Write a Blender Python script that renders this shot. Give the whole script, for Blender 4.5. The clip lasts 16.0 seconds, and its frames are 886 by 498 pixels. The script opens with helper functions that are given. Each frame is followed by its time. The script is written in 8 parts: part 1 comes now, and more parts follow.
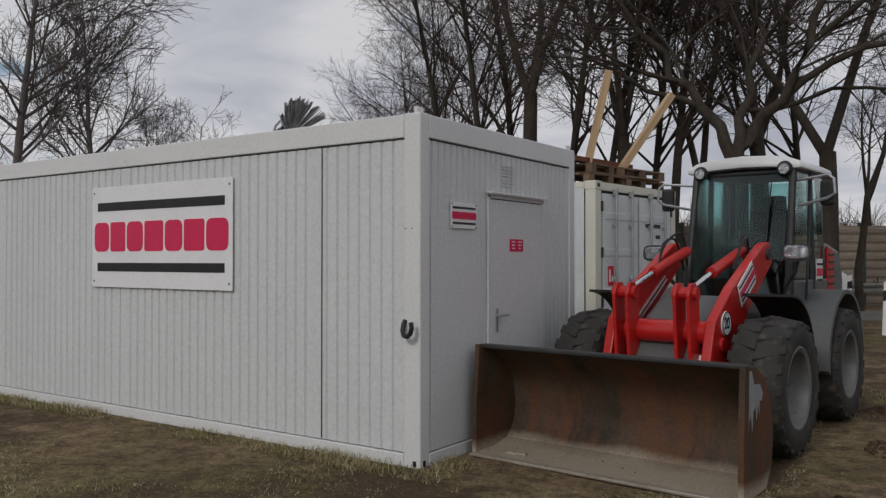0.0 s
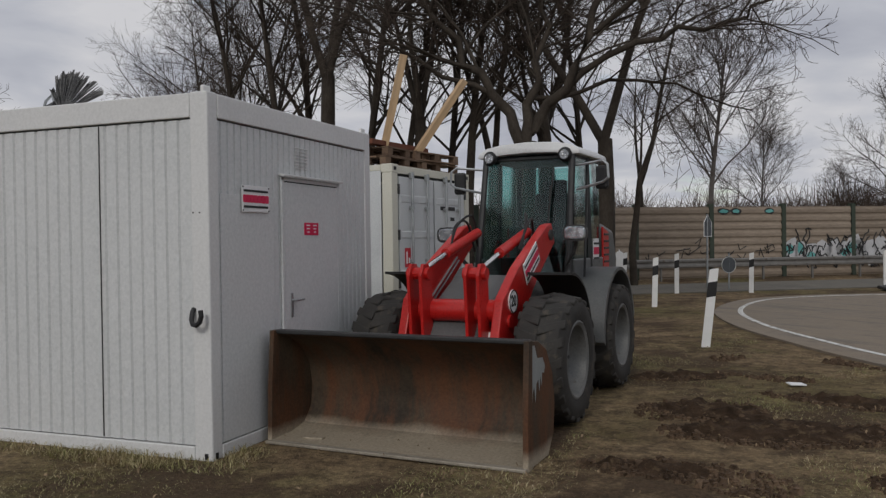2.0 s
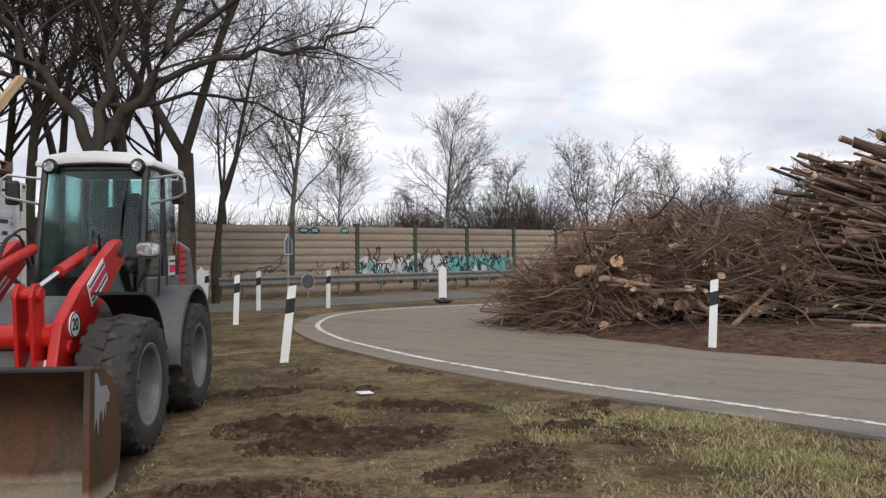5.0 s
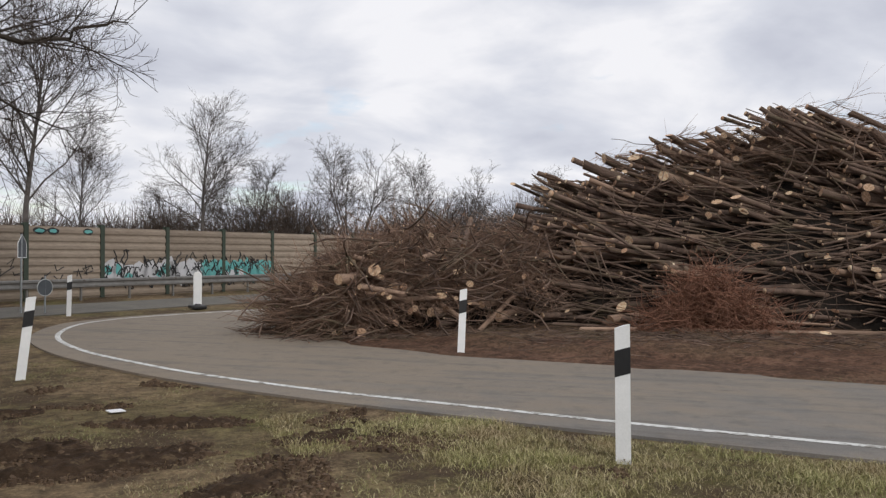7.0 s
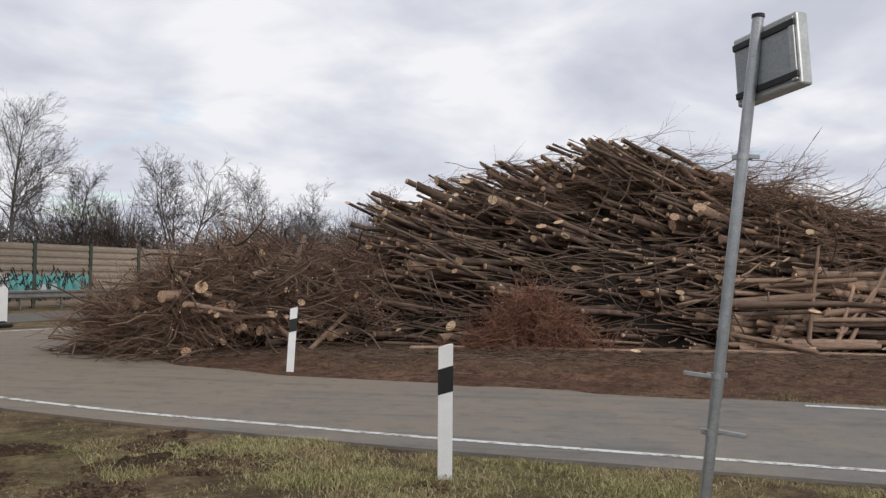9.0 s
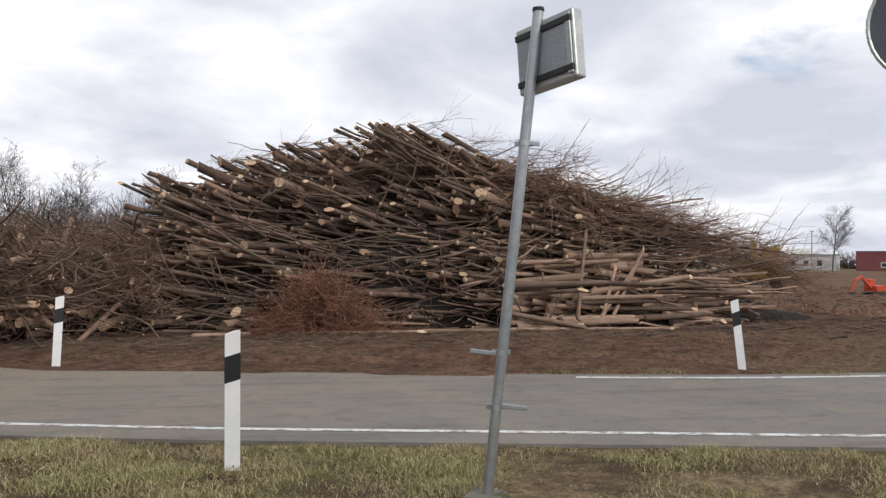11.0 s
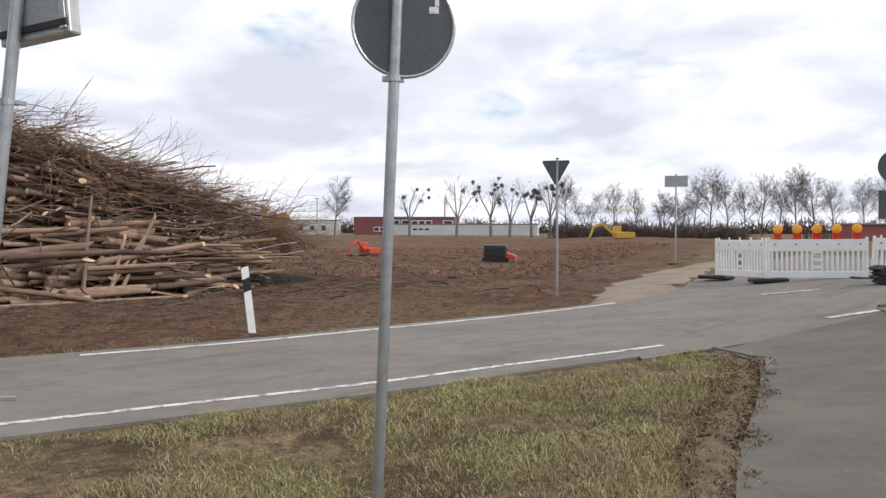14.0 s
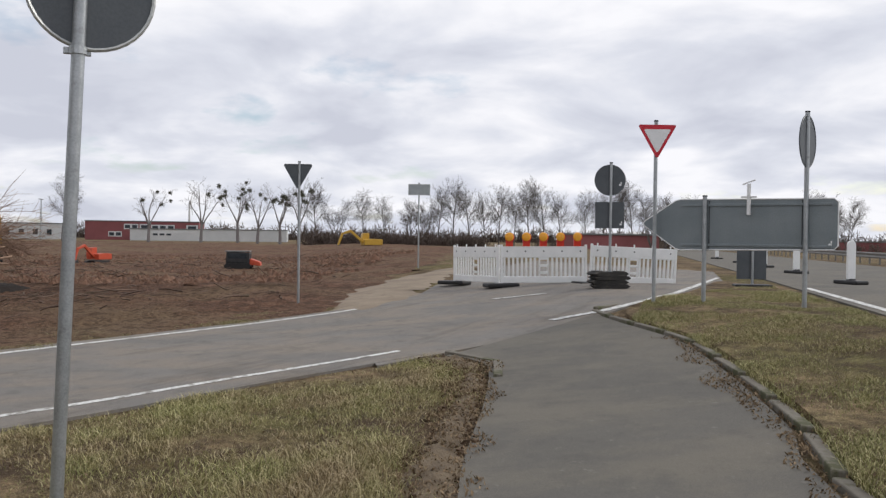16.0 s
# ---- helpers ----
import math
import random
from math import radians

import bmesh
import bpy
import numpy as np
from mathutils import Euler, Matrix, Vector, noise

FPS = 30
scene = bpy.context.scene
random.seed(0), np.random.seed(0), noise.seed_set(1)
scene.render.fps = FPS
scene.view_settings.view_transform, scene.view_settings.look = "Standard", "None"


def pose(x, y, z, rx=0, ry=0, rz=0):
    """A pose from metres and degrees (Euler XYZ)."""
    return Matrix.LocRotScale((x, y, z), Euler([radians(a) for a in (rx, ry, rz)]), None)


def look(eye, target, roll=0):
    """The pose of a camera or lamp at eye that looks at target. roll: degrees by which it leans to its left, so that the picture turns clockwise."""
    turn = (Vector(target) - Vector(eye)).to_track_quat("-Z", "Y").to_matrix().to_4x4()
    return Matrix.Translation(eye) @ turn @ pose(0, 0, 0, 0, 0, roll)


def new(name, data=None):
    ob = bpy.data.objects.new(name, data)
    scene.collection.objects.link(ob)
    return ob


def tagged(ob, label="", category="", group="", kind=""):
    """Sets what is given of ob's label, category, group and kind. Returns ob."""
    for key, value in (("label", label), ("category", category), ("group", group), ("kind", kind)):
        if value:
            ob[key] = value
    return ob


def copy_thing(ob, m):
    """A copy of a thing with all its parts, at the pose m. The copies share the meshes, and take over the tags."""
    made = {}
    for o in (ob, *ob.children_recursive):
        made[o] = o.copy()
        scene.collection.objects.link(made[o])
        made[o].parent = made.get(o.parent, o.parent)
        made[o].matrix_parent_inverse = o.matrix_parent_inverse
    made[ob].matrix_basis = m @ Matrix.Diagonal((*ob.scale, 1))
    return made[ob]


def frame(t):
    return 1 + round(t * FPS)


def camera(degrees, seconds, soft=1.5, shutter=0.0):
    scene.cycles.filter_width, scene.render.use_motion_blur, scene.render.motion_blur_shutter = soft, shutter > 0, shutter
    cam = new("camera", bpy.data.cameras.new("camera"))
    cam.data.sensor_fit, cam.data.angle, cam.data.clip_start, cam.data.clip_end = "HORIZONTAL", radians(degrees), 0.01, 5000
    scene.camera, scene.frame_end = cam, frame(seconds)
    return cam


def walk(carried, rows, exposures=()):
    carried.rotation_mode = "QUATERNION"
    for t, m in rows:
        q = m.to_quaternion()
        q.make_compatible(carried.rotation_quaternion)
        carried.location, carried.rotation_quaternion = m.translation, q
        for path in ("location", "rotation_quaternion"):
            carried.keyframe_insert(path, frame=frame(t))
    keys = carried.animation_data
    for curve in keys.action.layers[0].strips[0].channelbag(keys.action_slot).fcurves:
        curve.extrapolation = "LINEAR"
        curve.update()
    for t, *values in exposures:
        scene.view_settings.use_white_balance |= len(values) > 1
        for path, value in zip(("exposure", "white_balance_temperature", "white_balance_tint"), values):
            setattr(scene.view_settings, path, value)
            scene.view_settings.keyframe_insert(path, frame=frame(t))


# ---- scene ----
# ---- camera ----
cam = camera(56.8, 16.0, soft=1.35)
PATH = [
    (0, (3.491, -4.807, 1.522), (2.361, -3.156, 1.548), 0.0),
    (0.5, (3.502, -4.804, 1.536), (2.48, -3.085, 1.547), -0.1),
    (1, (3.51, -4.787, 1.531), (2.586, -3.014, 1.531), -0.4),
    (1.5, (3.534, -4.786, 1.52), (2.717, -2.961, 1.511), -0.7),
    (2, (3.538, -4.771, 1.528), (2.833, -2.899, 1.508), -0.8),
    (2.5, (3.537, -4.762, 1.524), (2.927, -2.858, 1.5), -0.8),
    (3, (3.549, -4.754, 1.533), (3.04, -2.82, 1.504), -0.8),
    (3.5, (3.546, -4.746, 1.522), (3.164, -2.783, 1.491), -1.0),
    (4, (3.544, -4.732, 1.528), (3.303, -2.747, 1.5), -1.0),
    (4.5, (3.562, -4.724, 1.52), (3.547, -2.724, 1.502), -1.0),
    (5, (3.588, -4.691, 1.529), (3.861, -2.71, 1.54), -0.5),
    (5.2, (3.599, -4.723, 1.529), (3.958, -2.755, 1.554), -0.4),
    (7.3, (3.466, -5.015, 1.685), (4.356, -3.224, 1.701), -0.1),
    (7.5, (3.458, -5.064, 1.692), (4.386, -3.292, 1.714), -0.3),
    (8, (3.481, -5.106, 1.695), (4.495, -3.383, 1.735), 0.0),
    (10.3, (3.493, -4.996, 1.667), (4.892, -3.567, 1.719), 0.6),
    (10.5, (3.495, -5.009, 1.672), (4.931, -3.618, 1.718), 0.3),
    (11, (3.504, -5.003, 1.675), (5.056, -3.742, 1.704), 0.5),
    (11.5, (3.513, -4.997, 1.677), (5.194, -3.914, 1.699), 0.6),
    (12, (3.504, -5.003, 1.674), (5.285, -4.092, 1.689), 0.6),
    (12.5, (3.512, -5.01, 1.677), (5.361, -4.249, 1.68), 0.3),
    (13, (3.526, -5.017, 1.691), (5.435, -4.422, 1.679), 0.4),
    (13.5, (3.509, -5.042, 1.699), (5.466, -4.635, 1.672), 0.4),
    (14, (3.519, -5.062, 1.719), (5.508, -4.848, 1.67), 0.1),
    (14.5, (3.623, -5.116, 1.674), (5.622, -5.06, 1.618), 0.1),
    (15, (3.738, -5.206, 1.685), (5.736, -5.284, 1.632), 0.2),
    (15.5, (3.777, -5.294, 1.679), (5.764, -5.522, 1.637), 0.5),
    (16, (3.895, -5.264, 1.687), (5.857, -5.652, 1.659), 0.7),
]
walk(cam, [(t, look(eye, target, roll)) for t, eye, target, roll in PATH], exposures=((0, -0.46), (1.5, -0.57), (3, 0.0), (4, 0.48), (5, 0.30), (8, 0.09), (11, 0.30), (12.5, 0.54), (14.5, 0.42), (16, 0.19)))

# ---- light: a bright broken overcast ----
scene.view_settings.exposure = 0.0
world = bpy.data.worlds.new("world")
scene.world = world
world.use_nodes = True
wn, wl = world.node_tree.nodes, world.node_tree.links
wn.clear()
w_out = wn.new("ShaderNodeOutputWorld")
w_bg = wn.new("ShaderNodeBackground")
sky = wn.new("ShaderNodeTexSky")
sky.sky_type = "NISHITA"
sky.sun_disc = False
SUN_EL, SUN_AZ = radians(34), radians(178)
sky.sun_elevation, sky.sun_rotation = SUN_EL, SUN_AZ
sky_dim = wn.new("ShaderNodeMix")
sky_dim.data_type, sky_dim.blend_type = "RGBA", "MULTIPLY"
sky_dim.inputs[0].default_value = 1.0
sky_dim.inputs[7].default_value = (0.13, 0.125, 0.12, 1)
wl.new(sky.outputs[0], sky_dim.inputs[6])
w_co = wn.new("ShaderNodeTexCoord")
w_sep = wn.new("ShaderNodeSeparateXYZ")
wl.new(w_co.outputs["Generated"], w_sep.inputs[0])


def w_math(op, a, b=None):
    n = wn.new("ShaderNodeMath")
    n.operation = op
    for i, v in enumerate((a, b)):
        if v is None:
            continue
        if isinstance(v, (int, float)):
            n.inputs[i].default_value = v
        else:
            wl.new(v, n.inputs[i])
    return n.outputs[0]


# the cloud deck lies flat overhead: bands grow narrow towards the horizon
w_h = w_math("ADD", w_math("ABSOLUTE", w_sep.outputs[2]), 0.22)
w_cmb = wn.new("ShaderNodeCombineXYZ")
wl.new(w_math("DIVIDE", w_sep.outputs[0], w_h), w_cmb.inputs[0])
wl.new(w_math("DIVIDE", w_sep.outputs[1], w_h), w_cmb.inputs[1])
wl.new(w_math("MULTIPLY", w_sep.outputs[2], 1.5), w_cmb.inputs[2])
w_n1 = wn.new("ShaderNodeTexNoise")
w_n1.inputs["Scale"].default_value, w_n1.inputs["Detail"].default_value = 1.75, 8
w_n1.inputs["Roughness"].default_value, w_n1.inputs["Distortion"].default_value = 0.5, 0.25
w_n2 = wn.new("ShaderNodeTexNoise")
w_n2.inputs["Scale"].default_value, w_n2.inputs["Detail"].default_value = 2.3, 6
wl.new(w_cmb.outputs[0], w_n1.inputs["Vector"])
wl.new(w_cmb.outputs[0], w_n2.inputs["Vector"])
w_r1 = wn.new("ShaderNodeValToRGB")
w_r1.color_ramp.elements[0].position, w_r1.color_ramp.elements[0].color = 0.34, (0.53, 0.55, 0.63, 1)
w_r1.color_ramp.elements[1].position, w_r1.color_ramp.elements[1].color = 0.60, (0.84, 0.84, 0.875, 1)
e_mid = w_r1.color_ramp.elements.new(0.46)
e_mid.color = (0.645, 0.665, 0.735, 1)
wl.new(w_n1.outputs[0], w_r1.inputs[0])
w_r2 = wn.new("ShaderNodeValToRGB")
w_r2.color_ramp.elements[0].position, w_r2.color_ramp.elements[0].color = 0.25, (0, 0, 0, 1)
w_r2.color_ramp.elements[1].position, w_r2.color_ramp.elements[1].color = 0.38, (1, 1, 1, 1)
wl.new(w_n2.outputs[0], w_r2.inputs[0])
w_mix = wn.new("ShaderNodeMix")
w_mix.data_type = "RGBA"
wl.new(w_r2.outputs[0], w_mix.inputs[0])
wl.new(sky_dim.outputs[2], w_mix.inputs[6])
wl.new(w_r1.outputs[0], w_mix.inputs[7])
wl.new(w_mix.outputs[2], w_bg.inputs[0])
w_bg.inputs[1].default_value = 1.0
wl.new(w_bg.outputs[0], w_out.inputs[0])

sun_data = bpy.data.lights.new("sun", "SUN")
sun_data.energy, sun_data.angle, sun_data.color = 1.15, radians(14), (1.0, 0.96, 0.9)
sun = new("sun", sun_data)
SUN_DIR = Vector((math.sin(SUN_AZ) * math.cos(SUN_EL), math.cos(SUN_AZ) * math.cos(SUN_EL), math.sin(SUN_EL)))
sun.matrix_world = look(SUN_DIR * 60, (0, 0, 0))


# ---- materials ----
def material(name, rough=0.7, metal=0.0, spec=0.4):
    m = bpy.data.materials.new(name)
    m.use_nodes = True
    b = m.node_tree.nodes["Principled BSDF"]
    b.inputs["Roughness"].default_value, b.inputs["Metallic"].default_value = rough, metal
    b.inputs["Specular IOR Level"].default_value = spec
    return m, m.node_tree.nodes, m.node_tree.links, b


def noise_node(n, l, scale, detail=4, rough=0.55, space="Object", stretch=None):
    co = n.new("ShaderNodeTexCoord")
    tex = n.new("ShaderNodeTexNoise")
    tex.inputs["Scale"].default_value, tex.inputs["Detail"].default_value, tex.inputs["Roughness"].default_value = scale, detail, rough
    if stretch:
        mp = n.new("ShaderNodeMapping")
        mp.inputs["Scale"].default_value = stretch
        l.new(co.outputs[space], mp.inputs[0])
        l.new(mp.outputs[0], tex.inputs["Vector"])
    else:
        l.new(co.outputs[space], tex.inputs["Vector"])
    return tex.outputs[0]


def ramp(n, l, src, stops):
    r = n.new("ShaderNodeValToRGB")
    el = r.color_ramp.elements
    while len(el) < len(stops):
        el.new(0.5)
    for e, (p, c) in zip(el, stops):
        e.position = p
        e.color = (c, c, c, 1) if isinstance(c, float) else (*c, 1)
    l.new(src, r.inputs[0])
    return r.outputs[0]


def mix(n, l, fac, a, b, mode="MIX"):
    x = n.new("ShaderNodeMix")
    x.data_type, x.blend_type = "RGBA", mode
    for i, v in ((0, fac), (6, a), (7, b)):
        if isinstance(v, float):
            x.inputs[i].default_value = v
        elif isinstance(v, tuple):
            x.inputs[i].default_value = (*v, 1)
        else:
            l.new(v, x.inputs[i])
    return x.outputs[2]


def bump(n, l, b, height, strength=0.3, dist=0.01):
    x = n.new("ShaderNodeBump")
    x.inputs["Strength"].default_value, x.inputs["Distance"].default_value = strength, dist
    l.new(height, x.inputs["Height"])
    l.new(x.outputs[0], b.inputs["Normal"])


def surface(name, dark, light, scale=6.0, rough=0.7, metal=0.0, relief=0.2, dist=0.004, fine=60.0, space="Object", stretch=None, stain=None, spec=0.4, vary=0.0):
    """A two-scale surface: broad tone between two colours, fine grain in tone, gloss and relief, and optional stains."""
    m, n, l, b = material(name, rough, metal, spec)
    broad = noise_node(n, l, scale, 5, 0.6, space, stretch)
    grain = noise_node(n, l, fine, 3, 0.6, space, stretch)
    col = mix(n, l, ramp(n, l, broad, [(0.3, 0.0), (0.7, 1.0)]), dark, light)
    col = mix(n, l, 0.35, col, ramp(n, l, grain, [(0.25, 0.25), (0.75, 0.78)]), "OVERLAY")
    if stain:
        mask = ramp(n, l, noise_node(n, l, stain[1], 6, 0.65, space, stretch), [(stain[2], 0.0), (stain[2] + 0.12, 1.0)])
        col = mix(n, l, mask, col, stain[0])
    if vary:
        info = n.new("ShaderNodeObjectInfo")
        tone = ramp(n, l, info.outputs["Random"], [(0.0, 0.5 - vary), (1.0, 0.5 + vary)])
        col = mix(n, l, 0.8, col, tone, "OVERLAY")
    l.new(col, b.inputs["Base Color"])
    l.new(ramp(n, l, grain, [(0.2, max(0.02, rough - 0.12)), (0.8, min(1.0, rough + 0.12))]), b.inputs["Roughness"])
    if relief:
        bump(n, l, b, grain, relief, dist)
    return m


M_PANEL = surface("office_panel_paint", (0.605, 0.62, 0.62), (0.65, 0.66, 0.66), 0.6, 0.45, relief=0.012, fine=40, stain=((0.54, 0.55, 0.53), 1.6, 0.68))
M_RAIL = surface("office_frame_paint", (0.66, 0.665, 0.66), (0.72, 0.72, 0.71), 1.2, 0.45, relief=0.03, fine=40, stain=((0.50, 0.46, 0.38), 3.0, 0.66))
M_ISO = surface("freight_container_paint", (0.58, 0.60, 0.61), (0.68, 0.70, 0.70), 1.0, 0.5, relief=0.05, stain=((0.42, 0.36, 0.28), 3.5, 0.64))
M_ISO_POST = surface("freight_post_paint", (0.62, 0.61, 0.52), (0.70, 0.68, 0.58), 1.5, 0.5, relief=0.05, stain=((0.30, 0.18, 0.10), 6, 0.66))
M_DARK = surface("dark_rubber_seal", (0.015, 0.015, 0.016), (0.03, 0.03, 0.03), 8, 0.7, relief=0.1)
M_GASKET = surface("panel_gap_shadow_seal", (0.03, 0.03, 0.03), (0.06, 0.06, 0.06), 8, 0.8, relief=0.0)
M_GALV = surface("galvanised_steel", (0.33, 0.35, 0.36), (0.46, 0.48, 0.49), 9, 0.42, 0.75, relief=0.05, fine=90, stain=((0.28, 0.29, 0.29), 14, 0.6))
M_SIGNBACK = surface("sign_back_grey", (0.075, 0.085, 0.095), (0.10, 0.11, 0.12), 4, 0.5, 0.1, relief=0.02)
M_SIGNEDGE = surface("sign_edge_aluminium", (0.42, 0.43, 0.42), (0.55, 0.56, 0.54), 8, 0.4, 0.6, relief=0.02)
M_SIGNGREY = surface("sign_back_aluminium", (0.30, 0.33, 0.34), (0.38, 0.41, 0.42), 4, 0.45, 0.4, relief=0.02)
M_WHITE = surface("white_plastic", (0.74, 0.75, 0.74), (0.84, 0.84, 0.83), 4, 0.4, relief=0.03, stain=((0.52, 0.50, 0.45), 7, 0.66))
M_BLACK = surface("black_plastic", (0.012, 0.012, 0.013), (0.022, 0.022, 0.022), 10, 0.5, relief=0.05)
M_RED = surface("loader_red_paint", (0.43, 0.013, 0.012), (0.53, 0.021, 0.017), 3, 0.34, relief=0.03, stain=((0.30, 0.06, 0.04), 8, 0.70), spec=0.5)
M_GREYP = surface("loader_grey_paint", (0.085, 0.09, 0.092), (0.125, 0.13, 0.13), 3, 0.42, relief=0.03, stain=((0.16, 0.145, 0.12), 5, 0.62))
M_DKGREY = surface("dark_steel", (0.025, 0.026, 0.028), (0.05, 0.05, 0.05), 6, 0.5, 0.2, relief=0.06)
M_CABWHITE = surface("cab_roof_paint", (0.68, 0.69, 0.69), (0.76, 0.77, 0.77), 3, 0.35, relief=0.02)
M_TYRE = surface("tyre_rubber", (0.022, 0.021, 0.020), (0.045, 0.042, 0.038), 5, 0.82, relief=0.15, fine=45, stain=((0.085, 0.072, 0.055), 7, 0.56))
M_RIM = surface("wheel_rim_grey", (0.12, 0.125, 0.125), (0.19, 0.19, 0.182), 5, 0.5, 0.15, relief=0.04, stain=((0.10, 0.085, 0.065), 6, 0.6))
M_CHROME = surface("polished_rod", (0.60, 0.61, 0.62), (0.72, 0.73, 0.74), 6, 0.14, 1.0, relief=0.0)
M_PINK = surface("sign_magenta_red", (0.62, 0.012, 0.075), (0.68, 0.016, 0.09), 5, 0.35, relief=0.01)
M_REDSIGN = surface("sign_red", (0.52, 0.012, 0.030), (0.60, 0.02, 0.04), 5, 0.35, relief=0.01)
M_SIGNWHITE = surface("sign_white", (0.76, 0.76, 0.76), (0.83, 0.83, 0.83), 2.5, 0.35, relief=0.01, stain=((0.62, 0.62, 0.60), 5, 0.68))
M_CONCRETE = surface("concrete_kerb", (0.13, 0.115, 0.09), (0.225, 0.205, 0.17), 5, 0.9, relief=0.4, fine=70, stain=((0.075, 0.075, 0.035), 4, 0.48))
M_YELLOW = surface("digger_yellow", (0.46, 0.27, 0.03), (0.56, 0.35, 0.05), 4, 0.45, relief=0.02, stain=((0.20, 0.13, 0.05), 3, 0.66))
M_WOODP = surface("raw_pine_timber", (0.38, 0.255, 0.14), (0.52, 0.37, 0.22), 3, 0.7, relief=0.2, stretch=(1, 1, 0.12), fine=30)
M_RUSTWOOD = surface("reddish_timber", (0.13, 0.045, 0.025), (0.20, 0.075, 0.045), 4, 0.8, relief=0.3, fine=40)
M_BRISTLE = surface("worn_bristles", (0.11, 0.11, 0.112), (0.33, 0.325, 0.315), 9, 0.8, relief=0.1)
M_OLDWOOD = surface("weathered_pallet_wood", (0.11, 0.07, 0.045), (0.20, 0.13, 0.085), 4, 0.8, relief=0.3, fine=40, vary=0.2)


def asphalt_material(name, dark, light, dirt, tracked=False):
    m, n, l, b = material(name, 0.88, 0, 0.3)
    big = noise_node(n, l, 0.35, 6, 0.6)
    streak = noise_node(n, l, 1.1, 7, 0.68, "Object", (1.0, 0.55, 1.0))
    grit = noise_node(n, l, 130, 2, 0.7)
    col = mix(n, l, ramp(n, l, big, [(0.3, 0.0), (0.7, 1.0)]), dark, light)
    col = mix(n, l, ramp(n, l, streak, [(0.42, 0.0), (0.60, 0.95)]), col, dirt if not tracked else mix(n, l, 0.5, light, dirt))
    if tracked:
        # soil carried onto the bend by machines, drawn out along the lane
        co = n.new("ShaderNodeTexCoord")
        turn = n.new("ShaderNodeMapping")
        turn.inputs["Rotation"].default_value = (0, 0, radians(41))
        l.new(co.outputs["Object"], turn.inputs[0])
        flat = n.new("ShaderNodeMapping")
        flat.inputs["Scale"].default_value = (0.16, 1.6, 1.0)
        l.new(turn.outputs[0], flat.inputs[0])
        drag = n.new("ShaderNodeTexNoise")
        drag.inputs["Scale"].default_value = 1.6
        drag.inputs["Detail"].default_value = 7
        drag.inputs["Roughness"].default_value = 0.68
        l.new(flat.outputs[0], drag.inputs["Vector"])
        sep = n.new("ShaderNodeSeparateXYZ")
        l.new(co.outputs["Object"], sep.inputs[0])
        far = n.new("ShaderNodeMapRange")
        far.inputs["From Min"].default_value, far.inputs["From Max"].default_value = -3.0, 7.0
        far.inputs["To Min"].default_value, far.inputs["To Max"].default_value = -0.22, 0.20
        l.new(sep.outputs[1], far.inputs["Value"])
        both = n.new("ShaderNodeMath")
        both.operation = "ADD"
        l.new(drag.outputs["Fac"], both.inputs[0])
        l.new(far.outputs[0], both.inputs[1])
        col = mix(n, l, ramp(n, l, both.outputs[0], [(0.42, 0.0), (0.72, 0.8)]), col, dirt)
        dark_drag = ramp(n, l, drag.outputs["Fac"], [(0.34, 0.45), (0.46, 0.0)])
        col = mix(n, l, dark_drag, col, (0.105, 0.088, 0.070))
    col = mix(n, l, 0.5, col, ramp(n, l, grit, [(0.25, 0.2), (0.75, 0.8)]), "OVERLAY")
    if not tracked:
        chip = ramp(n, l, noise_node(n, l, 11, 3, 0.6), [(0.66, 0.0), (0.72, 0.55)])
        col = mix(n, l, chip, col, (0.235, 0.220, 0.190))
    blot = ramp(n, l, noise_node(n, l, 3.2, 6, 0.7), [(0.52, 0.0), (0.72, 0.5)])
    col = mix(n, l, blot, col, (0.085, 0.08, 0.072))
    l.new(col, b.inputs["Base Color"])
    bump(n, l, b, grit, 0.5, 0.006)
    return m


M_ROAD = asphalt_material("slip_road_asphalt", (0.160, 0.150, 0.138), (0.215, 0.200, 0.182), (0.250, 0.202, 0.150), True)
M_PATH = asphalt_material("path_asphalt", (0.112, 0.105, 0.092), (0.142, 0.133, 0.115), (0.160, 0.145, 0.118))
M_LINE = surface("worn_road_paint", (0.62, 0.62, 0.59), (0.74, 0.74, 0.71), 2.5, 0.6, relief=0.2, fine=80, stain=((0.24, 0.22, 0.19), 9, 0.49))


